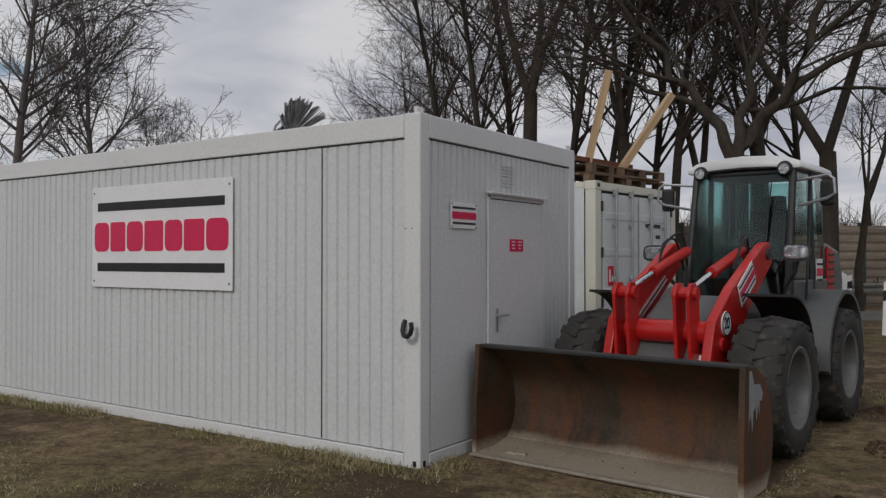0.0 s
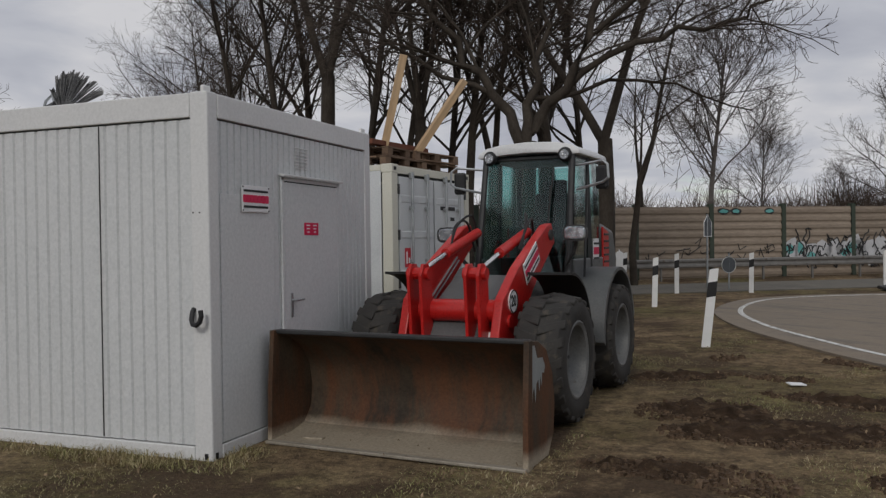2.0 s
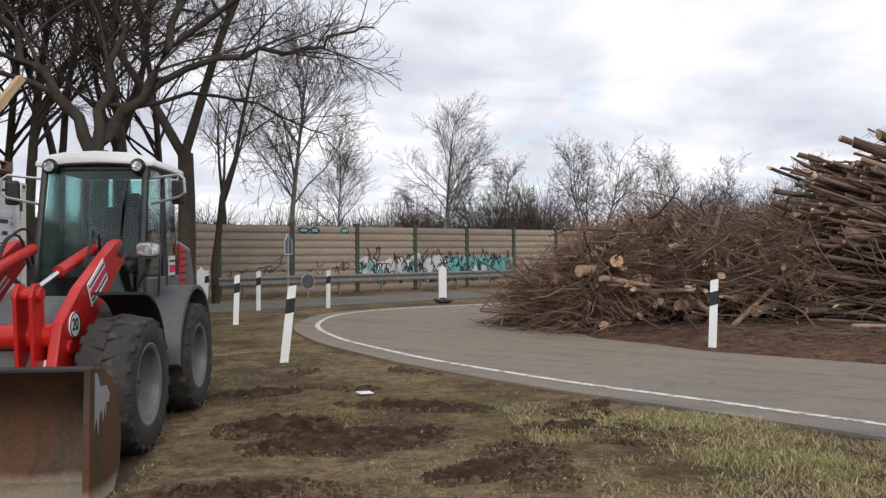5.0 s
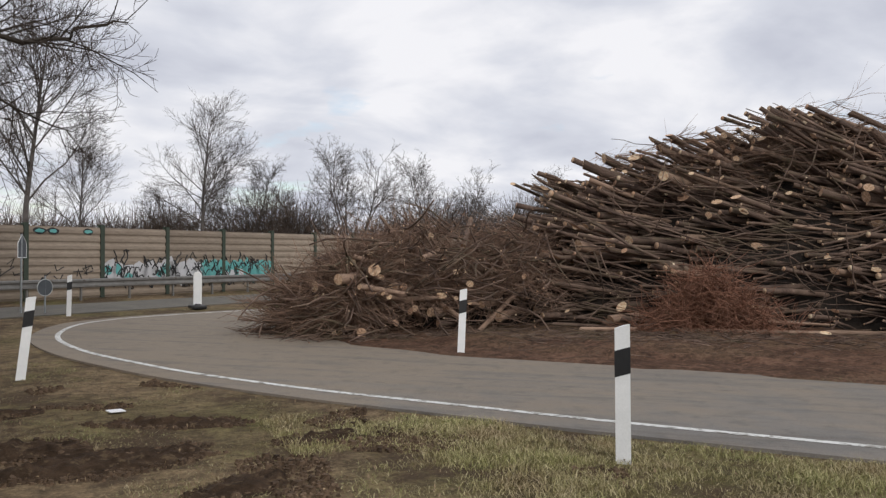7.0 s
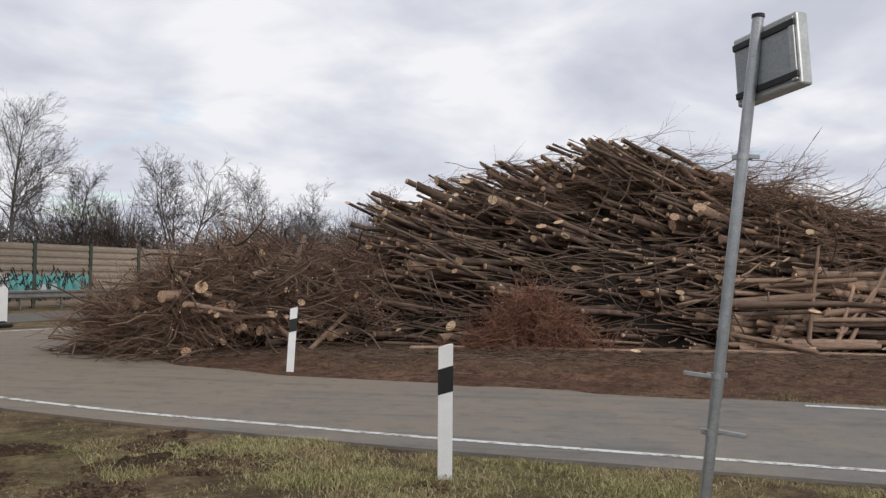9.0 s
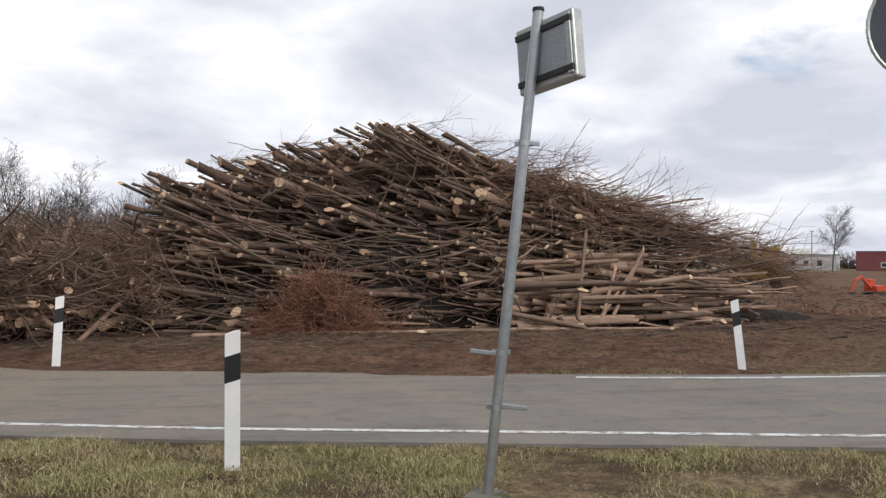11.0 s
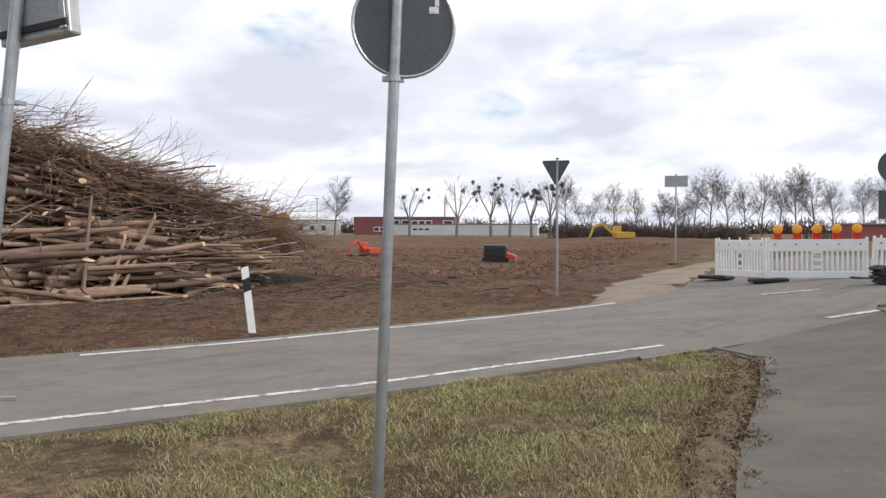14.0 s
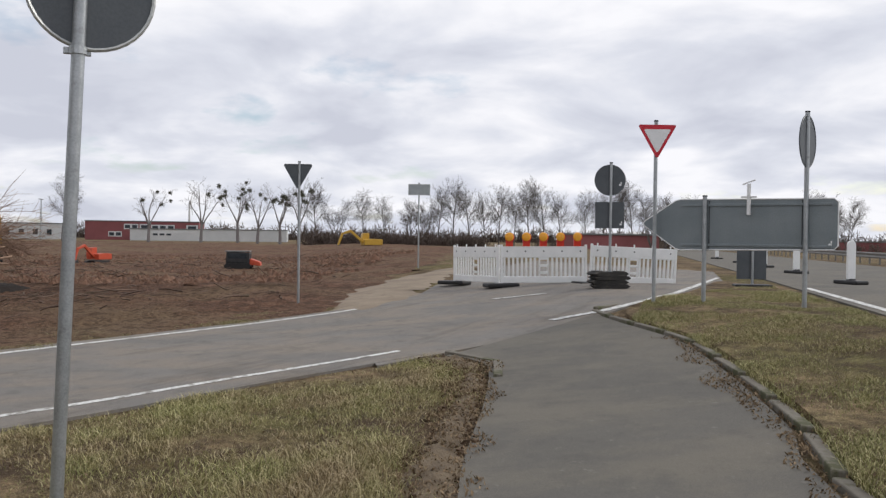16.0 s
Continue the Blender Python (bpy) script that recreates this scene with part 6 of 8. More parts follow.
def grow(rng, wood, twigs, pts, r0, r1, level, last, dens, lift, spread, thin=0.0045):
    """Side branches along a limb, down to twigs."""
    n = len(pts) - 1
    length = sum((b - a).length for a, b in zip(pts, pts[1:]))
    count = max(2, int(dens[level] * length))
    for k in range(count):
        t = rng.uniform(0.22 if level else 0.32, 1.0)
        i = min(n - 1, int(t * n))
        p = pts[i].lerp(pts[i + 1], t * n - i)
        d0 = (pts[i + 1] - pts[i]).normalized()
        side = Vector((rng.gauss(0, 1), rng.gauss(0, 1), rng.gauss(0, 1)))
        side = (side - d0 * side.dot(d0)).normalized()
        ang = rng.uniform(*spread)
        d = d0 * math.cos(ang) + side * math.sin(ang)
        r = (r0 + (r1 - r0) * t)
        ln = length * rng.uniform(0.32, 0.62) * (1.12 - 0.55 * t) if level else length * rng.uniform(0.30, 0.55) * (1.15 - 0.6 * t)
        rr = max(thin, min(r * 0.5, 0.0115 * ln + 0.002))
        seg = 5 if level == 0 else 4 if level == 1 else 3
        q = wander(rng, p, d, ln, 4 if level < 2 else 3, 0.20, lift)
        (wood if level == 0 else twigs).stick(q, rr, max(thin * 0.6, rr * 0.25), seg)
        if level < last:
            grow(rng, wood, twigs, q, rr, rr * 0.3, level + 1, last, dens, lift, spread, thin)


def tree_meshes(seed, height, r, fork=0.0, limbs=0, last=2, dens=(1.5, 2.6, 3.6), lift=0.06, spread=(0.5, 1.1), lean=0.03, wide=0.55, thin=0.0045):
    rng = random.Random(seed)
    wood, twigs = Wood(), Wood()
    d = Vector((rng.uniform(-lean, lean), rng.uniform(-lean, lean), 1))
    if limbs:
        trunk = wander(rng, Vector((0, 0, -0.15)), d, height * fork, 4, 0.04)
        wood.stick(trunk, r * 1.25, r * 0.92, 9)
        top = trunk[-1]
        for k in range(limbs):
            a = 2 * math.pi * (k + rng.uniform(-0.3, 0.3)) / limbs
            q = wander(rng, top - Vector((0, 0, 0.12 * k)), Vector((math.cos(a) * wide, math.sin(a) * wide, 0.9)), height * (1 - fork) * rng.uniform(0.8, 1.1), 7, 0.13, 0.02)
            wood.stick(q, r * 0.62, 0.02, 7)
            grow(rng, wood, twigs, q, r * 0.62, 0.03, 0, last, dens, lift, spread, thin)
    else:
        trunk = wander(rng, Vector((0, 0, -0.15)), d, height, 9, 0.05, 0.02)
        wood.stick(trunk, r * 1.15, 0.02, 8)
        grow(rng, wood, twigs, trunk, r, 0.03, 0, last, dens, lift, spread, thin)
    return wood, twigs


def tree(kind, wood, twigs, m, label, mats, group="", category="tree"):
    root = thing(kind, m, label, category, group)
    a = new("trunk", wood.mesh("trunk", [mats[0]]))
    b = new("crown", twigs.mesh("crown", [mats[1]]))
    a.parent = b.parent = root
    return root


def polar(az, d):
    """A place seen from the lawn where the camera stands: degrees from north to the east, and metres."""
    return 3.5 + d * math.sin(radians(az)), -4.8 + d * math.cos(radians(az))


# the oak behind the loader, with its wide crooked limbs
def oak():
    rng = random.Random(21)
    wood, twigs = Wood(), Wood()
    V = Vector
    trunk = [V((0.05, 0, -0.2)), V((0.0, 0, 1.0)), V((-0.02, 0, 2.4)), V((0.03, 0, 3.5))]
    wood.stick(trunk, 0.30, 0.23, 12)
    limbs = [
        ([(0, 0, 3.3), (-0.55, 0.1, 4.5), (-1.5, 0.2, 5.6), (-2.6, 0.0, 7.2), (-3.4, 0.3, 9.0)], 0.20),
        ([(0.02, 0, 3.4), (0.25, 0.2, 4.6), (0.45, 0.5, 6.4), (0.35, 0.9, 9.0)], 0.19),
        ([(0.05, 0, 3.4), (0.85, -0.1, 4.5), (1.5, -0.2, 5.9), (1.9, -0.1, 7.6), (2.7, 0.2, 9.4)], 0.20),
        ([(0.95, -0.1, 4.6), (2.2, -0.3, 5.2), (3.4, -0.4, 5.5), (4.4, -0.6, 5.8), (5.2, -0.5, 6.0)], 0.12),
        ([(1.5, -0.2, 5.6), (2.9, -0.9, 6.6), (3.8, -1.2, 7.6), (4.3, -1.3, 8.4)], 0.10),
        ([(-0.5, 0.1, 4.4), (-1.7, -0.5, 4.9), (-3.0, -0.8, 5.9), (-4.4, -0.9, 6.4)], 0.10),
        ([(0.2, 0.2, 4.4), (1.6, 1.2, 4.8), (3.2, 1.6, 4.7), (4.6, 1.9, 4.2)], 0.08),
    ]
    for pts, r in limbs:
        base = [V(p) for p in pts]
        q = []
        for i in range(len(base) - 1):
            for j in range(3):
                q.append(base[i].lerp(base[i + 1], j / 3) + V((rng.uniform(-0.15, 0.15), rng.uniform(-0.15, 0.15), rng.uniform(-0.13, 0.13))) * (1 if i + j else 0))
        q.append(base[-1])
        wood.stick(q, r * 0.64, 0.014, 8)
        grow(rng, wood, twigs, q, r * 0.6, 0.02, 0, 2, (2.8, 4.8, 6.0), 0.03, (0.5, 1.15), 0.0058)
    x, y = polar(-14.75, 16.6)
    tree("oak_tree", wood, twigs, pose(x, y, 0, 0, 0, 8), "large bare oak with a forked trunk and wide crooked limbs", (M_BARK, M_TWIG))


oak()

GROVE = "bare trees behind the containers"
g1 = tree("bare_tree", *tree_meshes(31, 13.5, 0.14, dens=(2.1, 3.2, 4.2), thin=0.0057), pose(*polar(-30.9, 24), 0), "tall bare slender tree with fine grey-brown twigs", (M_BARK, M_TWIG), GROVE)
g2 = tree("bare_tree", *tree_meshes(32, 14.5, 0.17, 0.38, 3, dens=(1.8, 3.0, 4.2), wide=0.35, thin=0.0068), pose(*polar(-28.1, 19), 0), "bare tree that forks into upright limbs", (M_BARK, M_TWIG), GROVE)
g3 = tree("bare_tree", *tree_meshes(33, 12.5, 0.12, dens=(2.2, 3.2, 4.2), lean=0.08, thin=0.0057), pose(*polar(-23.6, 23), 0), "bare leaning slender tree with fine twigs", (M_BARK, M_TWIG), GROVE)
g4 = tree("bare_tree", *tree_meshes(34, 13.0, 0.18, 0.30, 2, dens=(2.0, 3.2, 4.4), wide=0.40, thin=0.0068), pose(*polar(-9.4, 18.5), 0), "bare tree with two stems beside the loader", (M_BARK, M_TWIG), GROVE)
PLACES = [(g1, -33.6, 26, 20, 0.95), (g1, -29.5, 27, 100, 1.05), (g3, -26.0, 21, 50, 1.05), (g1, -18.8, 23, 250, 1.0), (g3, -12.4, 21, 200, 1.05), (g3, -36.5, 30, 120, 0.8), (g1, -10.8, 27, 77, 0.95), (g3, -20.2, 27, 300, 1.1), (g2, -7.0, 36, 220, 0.7), (g1, -38.5, 36, 200, 0.75), (g2, -21.9, 22, 40, 0.9), (g4, -16.6, 24, 130, 0.95), (g2, -13.4, 26, 310, 0.9)]
for src, az, d, rz, s in PLACES:
    x, y = polar(az, d)
    copy_thing(src, pose(x, y, 0, 0, 0, rz) @ Matrix.Scale(s, 4))


# the thin crooked stem by the wall
def thin_tree():
    rng = random.Random(44)
    wood, twigs = Wood(), Wood()
    V = Vector
    q = [V(p) for p in ((0, 0, -0.1), (-0.05, 0, 1.2), (0.10, 0, 2.3), (0.20, 0.05, 3.4), (0.62, 0.1, 4.6), (0.85, 0.1, 6.0), (1.3, 0.2, 8.0), (1.5, 0.2, 9.5))]
    wood.stick(q, 0.13, 0.02, 8)
    grow(rng, wood, twigs, q[3:], 0.10, 0.02, 0, 2, (1.6, 2.2, 3.0), 0.05, (0.5, 1.1))
    tree("bare_tree", wood, twigs, pose(0.0, 22.0, 0), "thin crooked bare tree by the noise wall", (M_BARK, M_TWIG), GROVE)


thin_tree()

FARG = "bare trees in the distance"
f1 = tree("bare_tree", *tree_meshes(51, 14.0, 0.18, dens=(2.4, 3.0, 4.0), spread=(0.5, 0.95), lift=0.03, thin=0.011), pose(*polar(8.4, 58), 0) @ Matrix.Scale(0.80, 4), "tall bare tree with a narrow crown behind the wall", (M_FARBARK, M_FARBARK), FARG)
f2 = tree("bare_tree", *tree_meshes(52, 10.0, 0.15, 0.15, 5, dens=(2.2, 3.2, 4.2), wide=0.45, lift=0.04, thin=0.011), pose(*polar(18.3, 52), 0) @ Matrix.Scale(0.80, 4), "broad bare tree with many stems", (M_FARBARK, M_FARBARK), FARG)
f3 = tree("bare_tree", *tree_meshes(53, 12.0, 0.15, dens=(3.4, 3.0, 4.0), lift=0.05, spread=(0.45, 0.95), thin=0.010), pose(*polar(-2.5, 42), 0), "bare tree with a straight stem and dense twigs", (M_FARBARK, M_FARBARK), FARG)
FARP = [(f1, -62.0, 34, 30, 1.1), (f1, -57.0, 40, 140, 0.98), (f2, -52.6, 46, 60, 0.95), (f2, 11.0, 60, 200, 0.75), (f2, 6.0, 64, 120, 0.6), (f2, 14.5, 62, 10, 0.62), (f2, 24.5, 56, 33, 0.75), (f2, 31.5, 62, 150, 0.7), (f2, 28.0, 58, 80, 0.55), (f3, 0.8, 55, 70, 0.7)]
rng = random.Random(77)
for src, az, d, rz, s in FARP:
    x, y = polar(az, d)
    copy_thing(src, pose(x, y, 0, 0, 0, rz) @ Matrix.Scale(s / src.scale.x, 4))
# the row of trees beyond the field, seen from the path
def row(azs, dist, lo, hi, kinds):
    for az in azs:
        x, y = polar(az, dist * rng.uniform(0.92, 1.08))
        src = rng.choice(kinds)
        copy_thing(src, pose(x, y, 0, 0, 0, rng.uniform(0, 360)) @ Matrix.Scale(rng.uniform(lo, hi) / src.scale.x, 4))
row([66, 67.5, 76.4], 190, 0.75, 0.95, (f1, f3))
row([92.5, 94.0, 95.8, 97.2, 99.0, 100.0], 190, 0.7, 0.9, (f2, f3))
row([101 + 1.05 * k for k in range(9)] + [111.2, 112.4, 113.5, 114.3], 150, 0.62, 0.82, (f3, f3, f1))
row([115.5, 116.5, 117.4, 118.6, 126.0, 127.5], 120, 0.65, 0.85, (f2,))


# mistletoe trees before the red building
def clump(w, rng, c, r, n):
    for _ in range(n):
        d = Vector((rng.gauss(0, 1), rng.gauss(0, 1), rng.gauss(0, 1))).normalized()
        w.stick([c, c + d * r * rng.uniform(0.6, 1.0)], 0.05, 0.015, 3)


M_MISTLE = surface("mistletoe", (0.085, 0.085, 0.060), (0.125, 0.125, 0.085), 6, 0.9, relief=0.3)


def mistletoe_tree(seed, az, dist, height):
    rng = random.Random(seed)
    wood, twigs = tree_meshes(seed, height, 0.24, 0.35, 4, 2, (1.2, 1.8, 2.2), wide=0.42, lift=0.05, thin=0.016)
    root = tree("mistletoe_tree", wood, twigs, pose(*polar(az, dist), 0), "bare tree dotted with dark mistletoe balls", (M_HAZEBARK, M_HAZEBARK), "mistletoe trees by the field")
    ends = [Vector(v) for v in twigs.v if v[2] > height * 0.45]
    for _ in range(rng.randint(4, 8)):
        w = Wood()
        clump(w, rng, rng.choice(ends), rng.uniform(0.45, 0.8), 70)
        ob = new("mistletoe_ball", w.mesh("mistletoe_ball", [M_MISTLE], False))
        ob.parent = root


for i, az in enumerate((81.6, 84.9, 87.3, 88.6, 90.1, 91.4)):
    mistletoe_tree(90 + i, az, 150, 9.6 + (i % 3) * 1.0)


def thicket(name, line, height, count, mat, label, category="bushes", lean=0.5, thick=0.012):
    rng = random.Random(len(line) * 17 + count)
    w = Wood()
    for _ in range(count):
        t = rng.random() * (len(line) - 1)
        i = int(t)
        a, b = line[i], line[min(i + 1, len(line) - 1)]
        x = a[0] + (b[0] - a[0]) * (t - i) + rng.gauss(0, 0.8)
        y = a[1] + (b[1] - a[1]) * (t - i) + rng.gauss(0, 0.8)
        h = height * rng.uniform(0.35, 1.05) * (0.75 + 0.35 * noise.noise((x * 0.2, y * 0.2, 4.0)))
        p = Vector((x, y, ground_z(x, y) - 0.05))
        q = wander(rng, p, Vector((rng.gauss(0, lean), rng.gauss(0, lean), 1)), h, 3, 0.22)
        w.stick(q, thick * rng.uniform(0.8, 1.5), thick * 0.3, 3)
        for _ in range(3):
            k = rng.randint(1, 2)
            w.stick(wander(rng, q[k], Vector((rng.gauss(0, 1), rng.gauss(0, 1), rng.uniform(0.2, 1))), h * 0.4, 2, 0.2), thick * 0.7, thick * 0.25, 3)
    return tagged(new(name, w.mesh(name, [mat])), label, category, kind="stuff")


M_FARBRUSH = bark_material("far_brush", (0.090, 0.068, 0.058), (0.155, 0.122, 0.102))
thicket("far_thicket", [polar(a, 62) for a in (-42, -34, -26, -19, -12, -4, 4, 12, 20, 26, 34)], 7.6, 11000, M_FARBRUSH, "low brown bushes behind the noise wall", thick=0.034)
thicket("bramble", [polar(a, 118) for a in (92.2, 95, 98, 101, 104)], 3.2, 1900, M_FARBRUSH, "dark bramble thicket at the field's far side", thick=0.05)
thicket("far_thicket", [polar(a, 330) for a in range(60, 142, 4)], 9.0, 2600, M_FARBRUSH, "distant line of brown woods", thick=0.20)
thicket("far_thicket", [polar(a, 150) for a in (108, 114, 118, 124, 130)], 2.6, 900, M_FARBRUSH, "low hedge along the main road", thick=0.05)


# ---- the heap of felled wood ----
FOOT = [(7.5, 12.4, 0.9), (8.4, 10.3, 1.75), (10.1, 10.5, 2.35), (11.75, 10.7, 2.35), (12.7, 10.3, 2.4), (13.3, 10.0, 3.7), (14.4, 9.4, 4.2), (15.6, 8.7, 4.6), (16.5, 8.1, 4.6), (17.2, 7.65, 5.25), (18.2, 7.0, 5.3), (20.5, 5.3, 4.3), (23.3, 3.5, 3.4), (26.0, 1.9, 2.4), (27.8, 1.0, 1.6), (29.2, 0.3, 0.7)]
FS = np.cumsum([0] + [math.dist(a[:2], b[:2]) for a, b in zip(FOOT, FOOT[1:])])


def foot(s):
    x, y, h = (float(np.interp(s, FS, [p[i] for p in FOOT])) for i in range(3))
    x2, y2 = (float(np.interp(s + 0.8, FS, [p[i] for p in FOOT])) for i in range(2))
    x1, y1 = (float(np.interp(s - 0.8, FS, [p[i] for p in FOOT])) for i in range(2))
    d = Vector((x2 - x1, y2 - y1, 0)).normalized()
    return Vector((x, y, ground_z(x, y))), d, Vector((-d.y, d.x, 0)), h


def wood_heap():
    root = thing("wood_heap", pose(0, 0, 0), "great heap of felled logs, branches and brush with pale cut ends", "wood pile")
    rng = random.Random(8)
    total = float(FS[-1])
    # filler inside, coloured near black for the shade deep between the logs
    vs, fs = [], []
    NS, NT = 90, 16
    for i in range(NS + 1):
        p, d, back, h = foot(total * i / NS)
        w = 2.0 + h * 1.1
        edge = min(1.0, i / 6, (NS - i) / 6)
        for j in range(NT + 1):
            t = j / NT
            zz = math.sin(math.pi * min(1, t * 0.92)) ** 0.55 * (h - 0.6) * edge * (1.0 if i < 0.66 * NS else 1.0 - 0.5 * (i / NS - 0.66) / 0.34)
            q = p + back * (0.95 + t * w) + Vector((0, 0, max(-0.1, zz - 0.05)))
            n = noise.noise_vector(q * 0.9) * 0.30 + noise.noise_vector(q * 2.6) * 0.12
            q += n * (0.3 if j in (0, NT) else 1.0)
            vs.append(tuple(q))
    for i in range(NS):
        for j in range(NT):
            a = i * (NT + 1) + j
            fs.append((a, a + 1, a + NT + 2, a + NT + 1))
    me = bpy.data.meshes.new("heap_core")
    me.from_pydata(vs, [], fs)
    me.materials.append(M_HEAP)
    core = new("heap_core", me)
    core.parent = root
    # log shapes shared by the single logs
    shapes = []
    for k in range(10):
        w = Wood()
        ln = (2.0, 2.6, 3.2, 3.8, 4.4, 2.8, 3.4, 5.0, 2.2, 4.0)[k]
        pts = wander(rng, Vector((0, 0, 0)), Vector((1, 0, 0)), ln, 5, 0.085)
        w.stick(pts, 1.0, rng.uniform(0.6, 0.85), 10, True, 0, 1)
        for side in (M_LOGBARK, M_PALELOG):
            me = Wood.mesh(w, "log", [side, M_CUT])
            me.set_sharp_from_angle(angle=radians(50))
            shapes.append((ln, me))
    # radius is set by scaling across
    def lay(p, direction, r, pale, length=None):
        ln, me = shapes[2 * rng.randrange(10) + (1 if pale else 0)]
        ob = new("log", me)
        ob.parent = root
        x = direction.normalized()
        side = x.cross(Vector((0, 0, 1))).normalized()
        up = side.cross(x)
        k = (length / ln) if length else rng.uniform(0.85, 1.15)
        m = Matrix(((x.x, side.x, up.x, p.x), (x.y, side.y, up.y, p.y), (x.z, side.z, up.z, p.z), (0, 0, 0, 1)))
        ob.matrix_local = m @ Euler((rng.uniform(0, 6.28), 0, 0)).to_matrix().to_4x4() @ Matrix.Diagonal((k, r, r, 1))
    def face(s, f):
        """A place on the heap's front: s along it, f from foot to crest."""
        p, d, back, h = foot(s)
        return p + back * (0.15 + 0.42 * h * f ** 1.5) + Vector((0, 0, 0.08 + f * (h - 0.15))), d, back, h
    def hollow(s, f):
        # deep gaps between the bundles
        g = 0.0
        for hs, hf, ws, wf in ((9.6, 0.56, 1.3, 0.15), (13.6, 0.50, 1.3, 0.10), (11.6, 0.34, 1.0, 0.14), (8.2, 0.22, 1.1, 0.16), (13.0, 0.14, 1.2, 0.10), (15.2, 0.22, 0.9, 0.12), (12.0, 0.72, 1.2, 0.06)):
            g = max(g, math.exp(-((s - hs) / ws) ** 2 - ((f - hf) / wf) ** 2))
        return min(1.0, g + 0.5 * max(0.0, noise.noise((s * 0.8, f * 5.0, 3.0))))
    s_big = 7.2
    def lie(s, f, loose=1.0):
        """The way a felled stem lies: butts to the road's bend, tops down into the heap behind."""
        swirl = noise.noise((s * 0.5, f * 2.0, 6.0))
        d, back = foot(s)[1:3]
        fall = -0.04 - 0.34 * f ** 1.4 * (1.0 if s < 16 else 0.6)
        return d * (1.0 + rng.gauss(0, 0.08)) + back * (0.66 + 0.30 * swirl + rng.gauss(0, 0.13 * loose)) + Vector((0, 0, fall + 0.10 * noise.noise((s * 0.7, f * 2.0, 1.0)) + rng.gauss(0, 0.07 * loose)))
    for k in range(300):
        s, f = rng.uniform(s_big - 0.2, 17.6), rng.random() ** 0.95
        p, d, back, h = face(s, f)
        g = hollow(s, f)
        if rng.random() < g * 0.75:
            continue
        r = rng.choice((0.035, 0.042, 0.048, 0.055, 0.06, 0.07, 0.085, 0.11)) * rng.uniform(0.85, 1.15)
        q = p + back * (g * 1.0 + rng.uniform(-0.5, 0.45)) - d * rng.uniform(0, 0.5)
        lay(q, lie(s, f), r, rng.random() < 0.22)
    for k in range(34):
        # butts that jut out at the high flank
        f = rng.uniform(0.34, 0.97)
        p, d, back, h = face(s_big + 0.5, f)
        lay(p - d * rng.uniform(0.1, 1.25) * (0.4 + f) + back * rng.uniform(-0.2, 1.6), lie(s_big + 0.6, f * 0.9), rng.uniform(0.025, 0.062), rng.random() < 0.2, rng.uniform(3.2, 4.8))
    for k in range(48):
        # stacked pale stems at the low end, nearly level
        s = rng.uniform(14.6, 17.6)
        p, d, back, h = foot(s)
        z = 0.10 + rng.random() * (1.75 if s < 18 else 1.15)
        way = d + back * rng.gauss(0.12, 0.25) + Vector((0, 0, rng.gauss(-0.03, 0.10)))
        lay(p + back * (-0.15 + z * 0.45) + Vector((0, 0, z)), way, rng.uniform(0.055, 0.12), rng.random() < 0.75, rng.uniform(1.6, 2.8))
    # the neat low stack, course upon course
    for row_up in range(12):
        for k in range(6):
            s = 18.4 + rng.uniform(-0.4, 0.6) + 0.07 * row_up + 0.8 * (k % 3)
            p, d, back, h = foot(s)
            lay(p + back * (-0.25 + 0.26 * k + 0.05 * row_up + rng.uniform(-0.12, 0.10)) + Vector((0, 0, 0.07 + 0.108 * row_up + rng.uniform(-0.02, 0.02))), d + back * rng.gauss(0.05, 0.16) + Vector((0, 0, rng.gauss(-0.02, 0.06))), rng.uniform(0.035, 0.088), rng.random() < 0.7, rng.uniform(1.1, 2.4))
    for s, a, ln in ((16.4, 1.30, 2.7), (17.2, 0.95, 2.6), (17.0, 1.12, 1.8), (16.8, 0.8, 2.2), (5.2, 0.62, 2.6)):
        p, d, back, h = foot(s)
        lay(p - back * 0.25, d * math.cos(a) + back * 0.35 * math.sin(a) + Vector((0, 0, math.sin(a))), 0.055, True, ln)
    for s in (1.6, 2.8, 3.3, 4.2, 2.2, 5.0, 4.6, 3.9, 2.0, 2.4, 3.0, 3.6, 5.4, 4.4, 5.8, 3.5, 2.6):
        p, d, back, h = foot(s)
        lay(p + Vector((0, 0, rng.uniform(0.12, 0.8 * h))) + back * rng.uniform(-0.35, 0.1), d * rng.gauss(0.5, 0.5) + back * 0.8 + Vector((0, 0, rng.gauss(0, 0.15))), rng.uniform(0.06, 0.12), rng.random() < 0.6, rng.uniform(1.2, 2.2))
    # cut branches in the brush, butts to the road
    for k in range(46):
        s, f = rng.gauss(3.6, 1.7), rng.random() ** 0.8
        if not 0.9 < s < 6.9:
            continue
        p, d, back, h = foot(s)
        q = p + back * (-0.30 + 0.40 * h * f * f + rng.uniform(-0.1, 0.15)) + Vector((0, 0, 0.12 + f * h * 0.86))
        lay(q, back * 0.8 + d * rng.gauss(0.35, 0.45) + Vector((0, 0, rng.gauss(-0.05, 0.16))), rng.uniform(0.028, 0.075), rng.random() < 0.5, rng.uniform(0.9, 2.2))
    for k in range(5):
        p, d, back, h = foot(2.55 + 0.12 * k)
